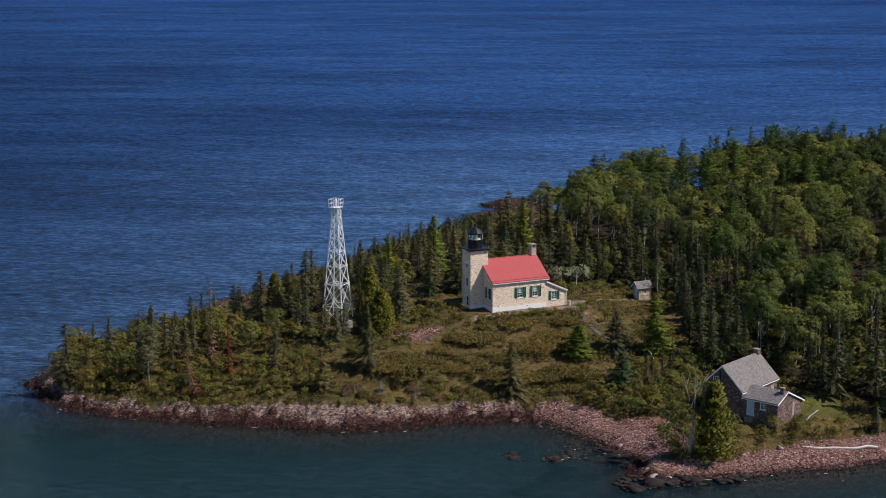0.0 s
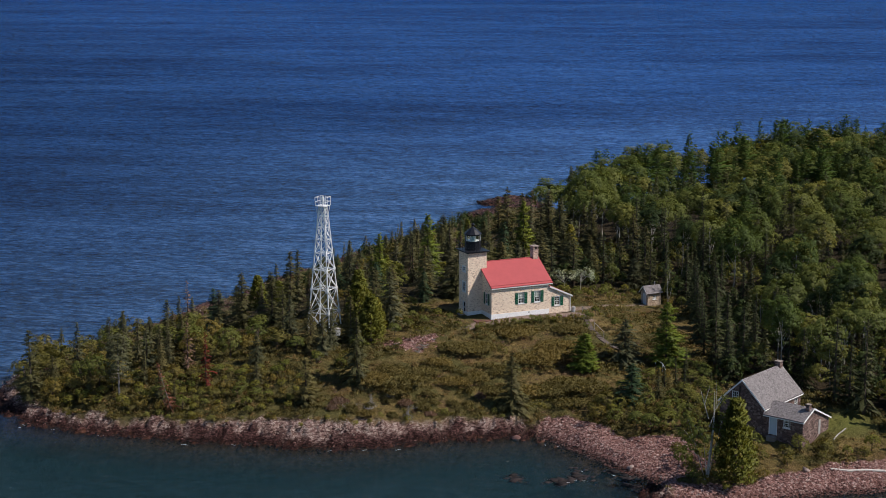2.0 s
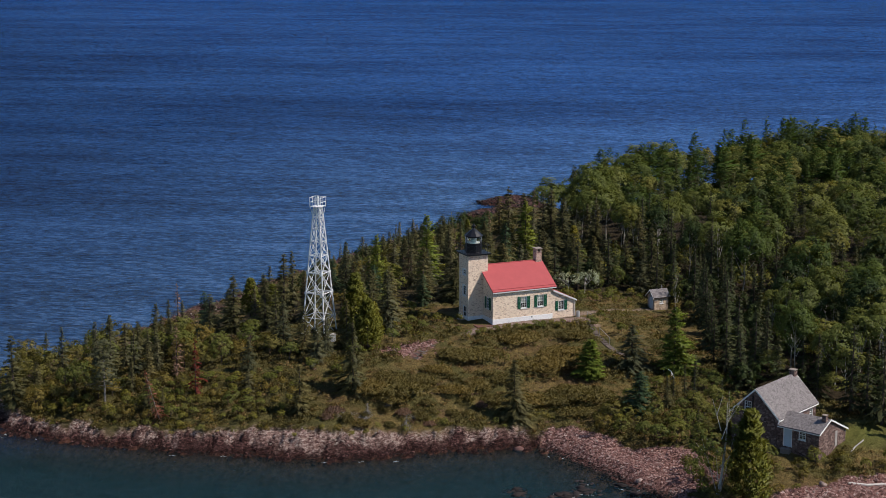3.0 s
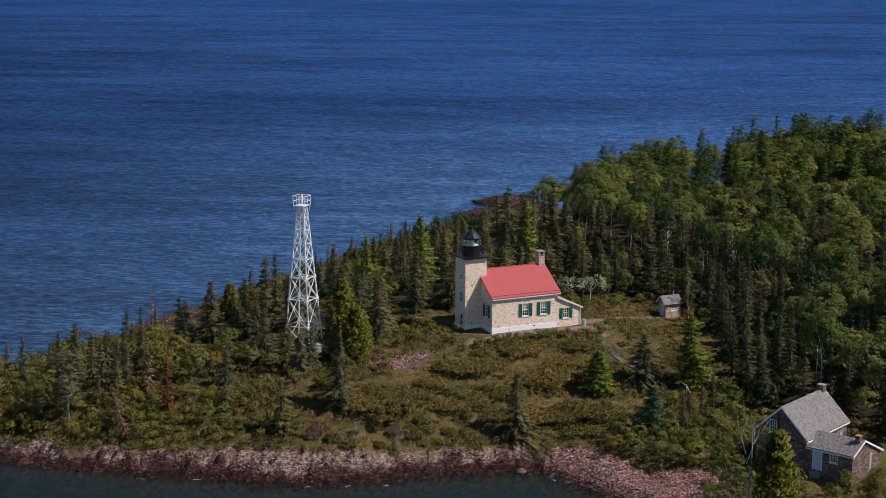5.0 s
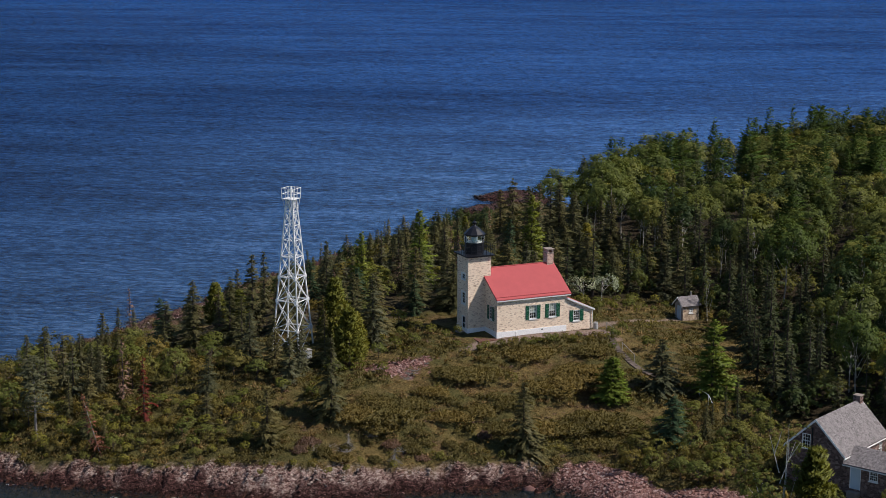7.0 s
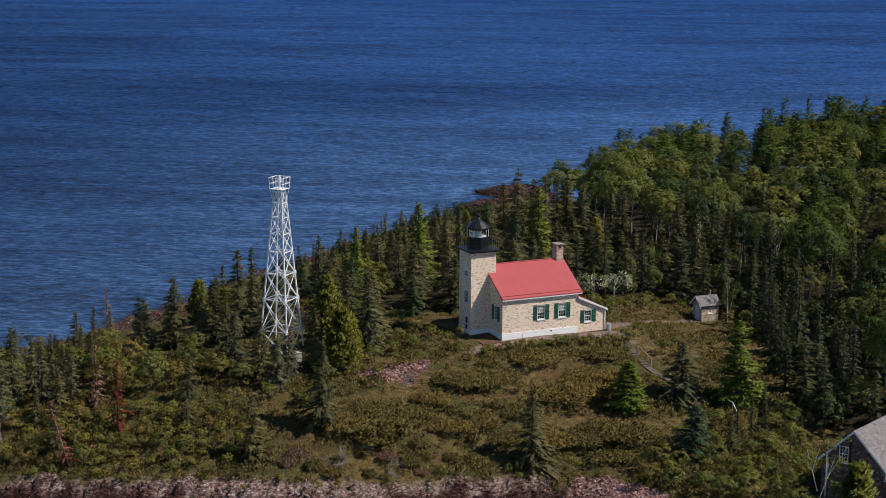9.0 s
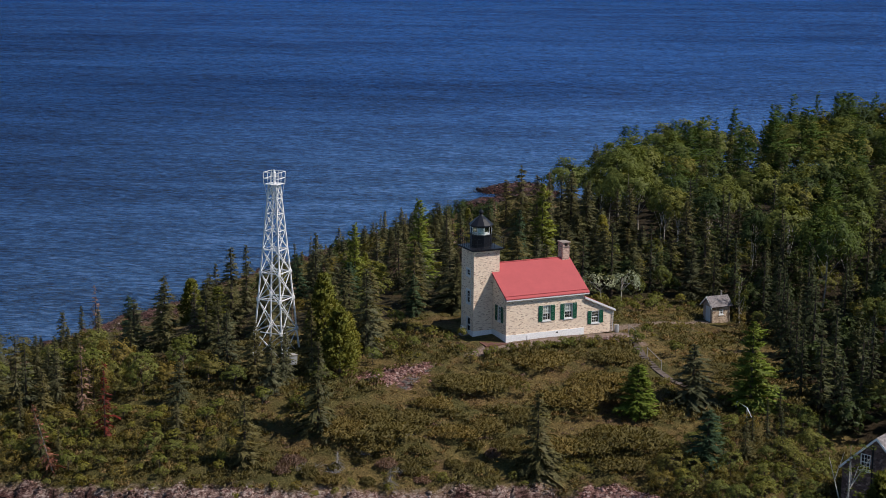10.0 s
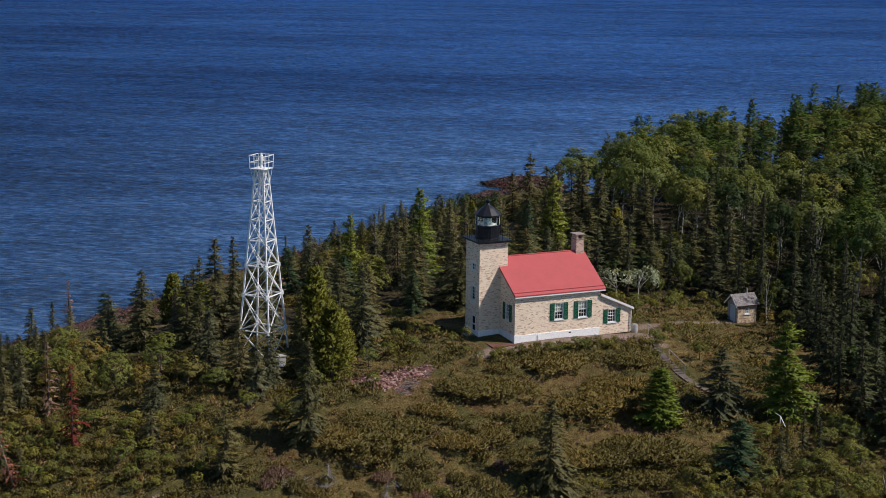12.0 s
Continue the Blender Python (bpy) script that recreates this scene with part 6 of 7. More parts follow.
plant("brown", 0, -33.5, 33.0, 6.8, 0.9)
for key, i, x, y, h, spread in [("scrag", 0, -51.2, 2.7, 8.8, 1.35), ("spruce", 1, -60.7, 11.0, 9.2, 1.40), ("spruce", 3, -53.7, 14.8, 7.0, 1.12), ("spruce", 3, -50.2, 11.1, 7.7, 1.05),
                                ("spruce", 1, -48.1, 12.2, 7.9, 1.12), ("spruce", 3, -46.0, 13.0, 6.0, 1.26), ("spruce", 3, -45.7, 9.7, 6.2, 1.26), ("spruce", 1, -42.6, 11.1, 5.8, 1.26),
                                ("spruce", 1, -46.8, -1.2, 5.1, 1.26), ("spruce", 0, -33.2, 1.3, 4.0, 1.60), ("spruce", 0, -34.9, -3.4, 3.0, 1.60), ("spruce", 1, -45.3, -2.2, 2.8, 1.40)]:
    plant(key, i, x, y, h, spread)
for key, i, x, y, h, spread in [("cedar", 0, 4.6, -52.9, 9.9, 1.12), ("birch", 0, 2.4, -50.6, 11.2, 1.0), ("wood_spruce", 0, 28.6, -44.5, 12.0, 1.1), ("wood_spruce", 2, 33.5, -46.5, 13.0, 1.1),
                                ("wood_spruce", 0, 34.0, -53.5, 12.0, 1.1), ("wood_spruce", 0, 27.4, -40.2, 11.0, 1.1), ("wood_spruce", 0, 31.8, -51.0, 10.5, 1.2), ("spruce", 2, 27.6, -54.4, 4.0, 1.2), ("wood_spruce", 0, 28.6, -41.6, 9.0, 1.2), ("lilac", 0, 19.4, 15.0, 3.2, 1.0), ("lilac", 0, 22.2, 15.2, 3.6, 0.9), ("bush", 0, 24.4, 15.6, 3.0, 0.8),
                                ("bush", 0, 28.6, 17.0, 3.6, 0.8), ("birch", 0, 31.4, 5.2, 5.4, 0.55), ("bush", 2, -3.6, 2.6, 1.5, 0.9), ("bush", 1, -3.4, -10.5, 1.6, 0.9)]:
    plant(key, i, x, y, h, spread)
# spruces crowding the foot of the steel tower
for x, y, h, i in [(-25.6, 2.0, 6.2, 2), (-22.9, 1.0, 5.2, 0), (-20.4, 0.6, 6.4, 1), (-27.4, 5.0, 6.4, 0), (-27.0, 9.0, 6.8, 1), (-13.4, 4.0, 8.4, 0), (-11.6, 7.4, 7.6, 2)]:
    plant("spruce", i, x, y, h, 1.2)
# dark spruces at the wood's edge, from the shed down the slope
for x, y, h in [(33.4, 1.2, 8.4), (31.2, -2.2, 8.0), (29.6, -5.2, 8.8), (27.6, -8.6, 8.2), (26.0, -11.6, 7.4), (24.4, -14.8, 7.8), (34.2, 4.8, 8.6), (32.2, -5.8, 9.4), (30.0, -9.4, 9.0), (28.2, -12.4, 9.2), (33.6, 9.6, 8.4), (22.6, -18.2, 7.0), (31.6, 10.8, 8.0), (27.4, 17.6, 8.2), (22.6, 18.2, 8.6), (18.4, 17.4, 8.0)]:
    plant("wood_spruce", int(h * 10) % 3, x, y, h, 1.35)
for x, y, h in [(21.5, -22.6, 8.6), (23.4, -26.2, 9.4), (20.6, -27.0, 7.4), (24.6, -20.6, 9.0)]:
    plant("wood_spruce", int(h * 10) % 3, x, y, h, 1.4)
# leafy shrubs between them
for x, y, h, i in [(-28.0, 1.0, 2.4, 0), (-29.6, 4.0, 3.0, 1), (-31.2, 7.0, 3.0, 0), (-30.0, 10.4, 3.0, 2), (-26.6, -3.0, 1.8, 2), (-20.4, -2.0, 2.0, 0), (-15.4, -3.8, 1.4, 2), (-14.2, 0.4, 1.8, 0),
                   (-11.8, 1.4, 1.5, 2), (-9.4, 1.6, 1.4, 0), (-24.0, -5.2, 1.5, 2), (-33.2, 4.8, 2.6, 1), (-35.2, 9.0, 3.0, 0), (-38.2, 6.0, 2.4, 1), (-8.0, 9.4, 2.2, 2), (-10.6, 10.8, 2.6, 0)]:
    plant("bush", i, x, y, h, 1.25)
# the row on the far side of the point
for x, y, h, i in [(-15.3, 36.0, 8.2, 1), (-20.8, 29.8, 7.2, 1), (-24.4, 26.0, 5.2, 3), (-35.3, 24.0, 5.2, 0), (-36.2, 27.9, 5.2, 1), (-6.6, 36.6, 8.2, 0), (-8.5, 38.6, 7.0, 3), (2.2, 39.1, 8.0, 3),
                   (1.4, 30.6, 8.0, 1), (12.6, 41.7, 8.2, 3), (15.6, 43.9, 8.0, 1), (23.1, 42.0, 12.4, 2), (33.9, 54.5, 8.2, 3), (14.7, 26.1, 9.4, 4), (-48.1, 21.6, 5.0, 3), (-46.2, 20.2, 6.0, 0)]:
    plant("spruce", i, x, y, h, 1.0)
plant("young_pine", 0, -5.2, 27.7, 9.2, 0.85)
plant("young_pine", 0, 5.4, 33.9, 10.4, 0.95)
plant("young_pine", 0, 24.6, 39.0, 10.6, 0.9)

NO_TREES = [(-4.5, -5.0, 14.5, 11.5), (26.0, 2.0, 33.0, 9.0), (-25.0, 3.5, -18.5, 11.0), (11.0, -15.0, 15.5, -3.0)]
STONE_YARD = [(8.5, -45.0), (20.0, -52.0), (27.5, -46.5), (25.5, -36.0), (18.0, -32.0), (9.5, -39.0)]


def clear_of(x, y, gap):
    if any(a < x < c and b < y < d for a, b, c, d in NO_TREES) or in_area(x, y, STONE_YARD):
        return False
    return all((x - px) ** 2 + (y - py) ** 2 > (gap * (0.55 + 0.45 * pr)) ** 2 for px, py, pr in planted)


def spread_over(outline, tries, gap, seed, margin=3.0):
    """Places in an area, none too near another, back from the shore."""
    rng = random.Random(seed)
    xs, ys = [p[0] for p in outline], [p[1] for p in outline]
    found = []
    for _ in range(tries):
        x, y = rng.uniform(min(xs), max(xs)), rng.uniform(min(ys), max(ys))
        if in_area(x, y, outline) and shore_distance(np.array([x]), np.array([y]))[0] > margin and clear_of(x, y, gap):
            found.append((x, y))
            planted.append((x, y, 1.0))
    return found


rng = random.Random(11)
for x, y in spread_over(POINT_THICKET, 420, 2.3, 1, 2.6):
    k = rng.random()
    if k < 0.3:
        plant("spruce", rng.choice((0, 1, 2, 3)), x, y, rng.uniform(3.4, 6.0), 1.1, rng=rng)
    else:
        plant("bush", rng.choice((0, 1, 1, 1, 2)), x, y, rng.uniform(2.4, 4.6), rng.uniform(0.9, 1.2), rng=rng)
for x, y in spread_over(MID_WOOD, 1300, 3.1, 2, 5.0):
    back = shore_distance(np.array([x]), np.array([y]))[0]
    clump = float(ripple_field(np.array([x]), np.array([y]), 13.0, 61)[0])
    h = min(max(3.4, 6.6 + 2.6 * clump + rng.gauss(0, 1.0)) + (0.8 if x > 20 else 0), 2.2 + 0.2 * back * rng.uniform(0.6, 1.4))
    if y < 10:
        h = rng.uniform(4.5, 7.0)
    if y > 20 and x < 36:
        h = min(h, rng.uniform(4.6, 7.0) if y < 42 else rng.uniform(3.4, 5.8))
    h = min(h, 9.5)
    k = rng.random() - 0.25 * clump
    if back < 9 and k > 0.25 or k > 0.84:
        plant("bush", rng.choice((0, 1, 2, 2)), x, y, min(h, rng.uniform(1.8, 4.4)), rng.uniform(1.0, 1.4), rng=rng)
    elif k > 0.79:
        plant("brown", 0, x, y, h * 0.9, rng=rng)
    elif k > 0.73:
        plant("cedar", 0, x, y, h * 0.85, rng.uniform(1.0, 1.4), rng=rng)
    else:
        plant("spruce", rng.choice((0, 0, 1, 1, 1, 2, 2, 2, 3, 4)), x, y, h, rng.uniform(1.2, 1.8) * min(1.5, (7.5 / max(h, 3.5)) ** 0.4), rng=rng)
thicket = []
BACK_STRIP = [(-11.0, 50.0), (0.0, 62.0), (12.0, 76.0), (27.0, 90.0), (38.0, 97.0), (46.0, 92.0), (44.0, 82.0), (36.0, 76.0), (20.0, 70.0), (6.0, 60.0), (-6.0, 46.0)]
for x, y in spread_over(BACK_STRIP, 900, 2.2, 15, 3.0):
    k = rng.random()
    if k < 0.5:
        thicket.append(("spruce", rng.choice((0, 1, 2, 3)), x, y, rng.uniform(3.0, 5.6) * (0.75 if x > 24 else 1.0)))
    else:
        thicket.append(("shade_bush", 0, x, y, rng.uniform(1.6, 3.2)))
for x, y in spread_over(FRONT_THICKET, 600, 1.7, 3, 1.5):
    if rng.random() < (0.4 if x > 12 else 0.08):
        plant("wood_spruce" if x > 12 else "spruce", 1, x, y, rng.uniform(3.0, 5.0), 1.3, rng=rng)
    else:
        plant("bush", rng.choice((0, 0, 0, 1, 2)), x, y, rng.uniform(1.5, 3.0), rng.uniform(1.0, 1.35), rng=rng)
scrub = random.Random(23)
FRONT_SCRUB = [(-59.5, 6.0), (-55.0, 3.0), (-49.0, -2.0), (-44.0, -6.0), (-38.0, -9.5), (-33.0, -11.5), (-29.5, -8.5), (-30.0, -2.0), (-37.0, 1.5), (-44.0, 4.5), (-52.0, 8.0), (-58.0, 12.0)]
for x, y in spread_over(FRONT_SCRUB, 1500, 1.25, 9, 2.2):
    tall = 1.25 if x > -43 else 1.8
    if scrub.random() < 0.45:
        plant("bush", scrub.choice((0, 1, 1, 2, 2)), x, y, tall * scrub.uniform(0.75, 1.4), scrub.uniform(1.1, 1.6), rng=scrub)
    else:
        thicket.append(("bush", scrub.choice((0, 1, 2, 2)), x, y, tall * scrub.uniform(0.8, 1.2)))
BANK = [(-60.0, 8.0), (-52.0, 0.0), (-44.0, -6.5), (-34.0, -13.0), (-26.0, -16.5), (-10.0, -19.5), (-8.0, -22.5), (-24.0, -19.5), (-34.0, -15.6), (-46.0, -7.4), (-58.0, 3.6)]
for x, y in spread_over(BANK, 900, 1.1, 16, 2.4):
    thicket.append(("bush", scrub.choice((0, 1, 2, 2)), x, y, scrub.uniform(0.5, 1.15)))
for x, y, h, i in [(3.5, -51.5, 2.0, 1), (6.5, -51.8, 1.8, 1), (0.8, -50.2, 1.8, 0), (10.2, -49.6, 1.9, 1), (13.2, -50.2, 1.8, 1), (15.5, -49.8, 2.2, 0), (18.0, -51.2, 2.0, 1), (11.6, -46.6, 1.9, 0), (20.0, -52.8, 1.6, 2),
                   (3.2, -43.2, 2.0, 1), (2.4, -45.6, 2.4, 0), (5.0, -45.4, 2.2, 1), (4.6, -48.4, 2.2, 0), (7.2, -48.6, 2.0, 1), (1.9, -48.2, 1.9, 1), (8.6, -46.8, 2.0, 2), (23.6, -52.6, 2.4, 2), (8.6, -50.6, 1.7, 1), (6.2, -47.0, 1.8, 2), (10.4, -47.6, 1.7, 1), (12.6, -51.6, 1.4, 1), (4.0, -46.8, 2.0, 2), (9.2, -44.6, 1.9, 0), (7.4, -43.6, 2.2, 1), (5.6, -41.6, 2.0, 2), (1.0, -52.0, 1.5, 1), (2.8, -54.0, 1.3, 2), (16.6, -52.6, 1.2, 1), (21.8, -53.6, 1.5, 1), (8.0, -53.6, 1.2, 1), (10.4, -53.4, 1.0, 0)]:
    plant("bush", i, x, y, h, 1.1)

# juniper mats over the meadow, and grey dry scrub above the ledges
mats = random.Random(29)
MEADOW = [(-28.0, -12.0), (-14.0, -15.0), (-5.0, -21.0), (2.0, -25.0), (12.0, -21.0), (22.0, -12.0), (29.0, -4.0), (25.0, 3.0), (14.5, -2.0), (0.0, -5.5), (-8.0, -1.0), (-15.0, 0.0), (-26.0, -4.0)]
for x, y in spread_over(MEADOW, 900, 2.4, 12, 3.0):
    if math.hypot((x + 12.6) / 6.5, (y + 2.6) / 5.0) < 1 or 8.8 < x < 18.0 and y > -17.0 or y > -5.5 and x > -6.0 or mat_share(np.array([x]), np.array([y]))[0] < 0.55:
        continue
    plant("juniper", 0, x, y, mats.uniform(0.5, 0.95), mats.uniform(1.0, 1.7), group="juniper on the meadow", rng=mats)
for x, y in spread_over([(-29.0, -15.0), (-20.0, -17.5), (-9.0, -20.5), (-9.0, -17.5), (-20.0, -13.5), (-28.0, -11.5)], 160, 1.5, 13, 2.4):
    plant("juniper", mats.choice((0, 0, 0, 2)), x, y, mats.uniform(0.4, 0.75), mats.uniform(0.5, 0.8), group="scrub above the ledges", rng=mats)
for x, y in spread_over([(13.8, 8.0), (20.0, 8.0), (27.0, 8.5), (33.0, 10.0), (24.0, 14.0), (14.0, 12.5)], 260, 1.5, 14, 3.0):
    plant("bush", mats.choice((0, 2, 2)), x, y, mats.uniform(0.9, 1.7), mats.uniform(1.0, 1.5), rng=mats)
# a hedge of low shrubs below the footway, and others along the paths
hedge = random.Random(17)
for k in range(26):
    x = -5.5 + 19.0 * (k + hedge.uniform(-0.4, 0.4)) / 25
    y = -2.1 - 0.09 * max(0.0, x) - hedge.uniform(0.0, 1.5)
    plant("bush", hedge.choice((0, 1, 1, 2)), x, y, hedge.uniform(0.8, 1.35), hedge.uniform(1.0, 1.5), rng=hedge)
for x, y, h, i in [(-6.6, 3.4, 1.6, 2), (-5.4, 2.0, 1.3, 2), (-7.6, 5.4, 1.6, 1), (-9.8, 4.4, 1.5, 0), (-12.6, 3.8, 1.4, 2), (-5.4, -1.0, 1.2, 2), (15.4, -1.6, 1.5, 2), (13.0, -3.2, 1.5, 0), (15.2, -7.4, 1.8, 2), (11.0, -7.0, 1.2, 0), (16.4, -9.0, 1.6, 2), (32.6, 3.4, 1.8, 0), (30.9, 4.6, 1.4, 1)]:
    plant("bush", i, x, y, h, 1.1, rng=hedge)

# the big wood: its near edge tree by tree, the depth of it as one mass
near, far = [], []
for x, y in spread_over(BIG_WOOD, 5200, 3.05, 4, 4.0):
    (near if x < 52 and len(near) < 230 else far).append((x, y))


def wood_pick(x, y):
    """Kind, form and height of a tree by where it stands in the wood."""
    k = rng.random()
    leafy = (0.42 if y < -8 and x < 60 else 0.14 if x < 42 else 0.46 if x < 66 and y < 55 else 0.46) + 0.4 * float(ripple_field(np.array([x]), np.array([y]), 40.0, 31)[0])
    if x > 64 and y > 40 and k < 0.27:
        return "pine", rng.choice((0, 1, 2)), rng.uniform(12.2, 15.4)
    if x > 45 and k < 0.06:
        return "pine", rng.choice((0, 1, 2)), rng.uniform(9.5, 12.0)
    if k < 0.1 + leafy:
        return ("gold" if rng.random() < 0.012 else "aspen"), rng.choice((0, 2, 2, 1)) if x < 80 and y > 40 else rng.choice((0, 2, 1, 3)), rng.uniform(7.5, 11.5) + (1.8 if x > 50 and y > 62 else 1.3 if x > 55 and y > 30 else 0.0)
    return "wood_spruce", rng.choice((0, 1, 2)), rng.uniform(7.0, 11.5)


for x, y in near:
    key, i, h = wood_pick(x, y)
    if x < 40:
        h *= 0.85
        if key == "aspen" and y > -8 and rng.random() < 0.75:
            key, i = "wood_spruce", rng.randrange(3)
    plant(key, i, x, y, h, rng.uniform(0.9, 1.2), rng=rng)


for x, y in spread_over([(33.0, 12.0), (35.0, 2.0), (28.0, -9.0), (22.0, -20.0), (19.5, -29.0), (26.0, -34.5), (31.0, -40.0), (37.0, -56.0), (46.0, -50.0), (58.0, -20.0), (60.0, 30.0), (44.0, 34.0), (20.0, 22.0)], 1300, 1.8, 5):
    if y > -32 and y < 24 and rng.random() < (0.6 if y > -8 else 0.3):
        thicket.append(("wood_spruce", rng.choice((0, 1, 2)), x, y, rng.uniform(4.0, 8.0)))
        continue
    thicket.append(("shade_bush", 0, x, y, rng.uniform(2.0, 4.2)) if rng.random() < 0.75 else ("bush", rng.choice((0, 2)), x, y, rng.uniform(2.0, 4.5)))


def build_far_wood():
    mats, verts, tris, slots, facing, offset = [], [], [], [], [], 0
    for key, i, x, y, h in thicket + [(key, i, x, y, h) for x, y in far for key, i, h in (wood_pick(x, y),)]:
        p = PLANTS[key, 0 if key == "gold" else i]
        if p.material not in mats:
            mats.append(p.material)
        s, a, w = h / p.height, rng.uniform(0, math.tau), rng.uniform(0.95, 1.25)
        c, sn = math.cos(a) * s * w, math.sin(a) * s * w
        v = np.c_[p.verts[:, 0] * c - p.verts[:, 1] * sn + x, p.verts[:, 0] * sn + p.verts[:, 1] * c + y, p.verts[:, 2] * s + float(ground_height(np.array([x]), np.array([y]))[0])]
        # deep in the wood the lower boughs have died back
        kept = p.tris[p.verts[p.tris[:, 0], 2] > (0.58 if x > 74 and -10 < y < 88 else 0.4 if x > 60 and -10 < y < 78 else 0.0) * p.height]
        used, kept = np.unique(kept, return_inverse=True)
        kept = kept.reshape(-1, 3)
        nrm = p.normals[used]
        verts.append(v[used])
        facing.append(np.c_[nrm[:, 0] * math.cos(a) - nrm[:, 1] * math.sin(a), nrm[:, 0] * math.sin(a) + nrm[:, 1] * math.cos(a), nrm[:, 2]])
        tris.append(kept + offset)
        slots.append(np.full(len(kept), mats.index(p.material)))
        offset += len(used)
    mesh = mesh_of("woodland", np.concatenate(verts), np.concatenate(tris), mats, np.concatenate(slots), normals=np.concatenate(facing))
    tagged(new("woodland", mesh), "dense mixed wood of spruce, aspen and pine", "woodland", kind="stuff")


build_far_wood()


# ---- low growth and stones ----
def scatter_mesh(name, forms, places, materials, label, category):
    """Many small copies of a few forms in one mesh; places: x, y, z, size, squash, turn, form, material."""
    verts, tris, slots, facing, offset = [], [], [], [], 0
    for x, y, z, size, squash, turn, form, slot in places:
        v, t = forms[form][:2]
        c, s = math.cos(turn) * size, math.sin(turn) * size
        if len(forms[form]) > 2:
            nrm, ca, sa = forms[form][2], math.cos(turn), math.sin(turn)
            facing.append(np.c_[nrm[:, 0] * ca - nrm[:, 1] * sa, nrm[:, 0] * sa + nrm[:, 1] * ca, nrm[:, 2]])
        verts.append(np.c_[v[:, 0] * c - v[:, 1] * s + x, v[:, 0] * s + v[:, 1] * c + y, v[:, 2] * size * squash + z])
        tris.append(t + offset)
        slots.append(np.full(len(t), slot))
        offset += len(v)
    mesh = mesh_of(name, np.concatenate(verts), np.concatenate(tris), materials, np.concatenate(slots), normals=np.concatenate(facing) if facing else None)
    return tagged(new(name, mesh), label, category, kind="stuff")


def tuft(seed, per, size):
    g = np.random.default_rng(seed)
    n = 8
    a = g.uniform(0, math.tau, n)
    rr = g.uniform(0.05, 0.85, n)
    return sprig_cloud(np.c_[np.cos(a) * rr, np.sin(a) * rr, g.uniform(0.0, 0.35, n)], np.full(n, 0.34), per, size, g)


def pebble_form(seed):
    """A small worn stone of eight faces."""
    g = np.random.default_rng(seed)
    c = np.array([(1, 0, 0), (-1, 0, 0), (0, 1, 0), (0, -1, 0), (0, 0, 1), (0, 0, -1)], float) * g.uniform(0.7, 1.25, 3) + g.normal(0, 0.15, (6, 3))
    return c, np.array([(0, 2, 4), (2, 1, 4), (1, 3, 4), (3, 0, 4), (2, 0, 5), (1, 2, 5), (3, 1, 5), (0, 3, 5)])


def build_heath():
    g = np.random.default_rng(5)
    n = 19000
    x = np.r_[g.uniform(-62, 36, 17500), g.uniform(-62, 0, 1500)]
    y = np.r_[g.uniform(-56, 16, 17500), g.uniform(16, 66, 1500)]
    d = shore_distance(x, y)
    r = rock_share(x, y, d)
    patch = ripple_field(x, y, 14.0, 21)
    keep = (d > 2.0) & (r < 0.5) & ~in_area(x, y, COBBLE_BEACH) & ~in_area(x, y, LOWER_BEACH) & (near_line(x, y, FOOTWAY) > 0.4) & (near_line(x, y, TRAIL) > 0.2) & (near_line(x, y, [(*p, 0.45) for p in STEPS_WAY]) > 0.25)
    for a, b, c, e in ((-3.4, -1.9, 13.5, 9.0), (27.8, 5.4, 31.0, 8.2)):
        keep &= ~((x > a) & (x < c) & (y > b) & (y < e))
    keep &= ~(in_area(x, y, MID_WOOD) & (y > 13)) & ~in_area(x, y, BIG_WOOD)
    keep &= ~((np.hypot(x - 24.5, y + 45.5) < 4.0) | in_area(x, y, [(11, -43), (16, -50), (22, -47), (22, -36), (18, -35)]))
    keep &= (np.hypot((x + 13.2) / 3.8, (y + 2.9) / 2.2) > g.uniform(0.4, 1.1, n))
    keep &= g.random(n) < np.clip(0.95 + 0.6 * patch, 0.35, 1)
    x, y, patch = x[keep], y[keep], patch[keep]
    z = surface_height(x, y) - 0.06
    mat, draw = mat_share(x, y), g.random(len(x))
    shrub = ripple_field(x, y, 9.0, 22) + g.normal(0, 0.2, len(x)) > 0.55
    slot = np.where(mat + g.normal(0, 0.15, len(x)) > 0.5, np.where(draw < 0.86, 0, 1), np.where(draw < 0.6, 1, np.where(draw < 0.9, 0, 3)))
    slot = np.where(shrub & (draw < 0.6), 2, slot)
    slot = np.where((y > 20) & (x < 14) & (g.random(len(x)) < 0.55), 3, slot)
    size = g.uniform(0.4, 0.85, len(x)) * (0.7 + 0.4 * mat)
    forms = [tuft(200 + i, 6, 0.34) for i in range(8)]
    turn = g.uniform(0, math.tau, len(x))
    form = g.integers(0, 8, len(x))
    squash = g.uniform(0.6, 1.05, len(x)) * (0.6 + 0.4 * mat)
    scatter_mesh("heath", forms, zip(x, y, z, size, squash, turn, form, slot), [HEATH_A, HEATH_B, HEATH_C, BROWN_DEAD], "low juniper, heath and huckleberry scrub", "heath")


build_heath()
PEBBLES = [pebble_form(330 + i) for i in range(8)]


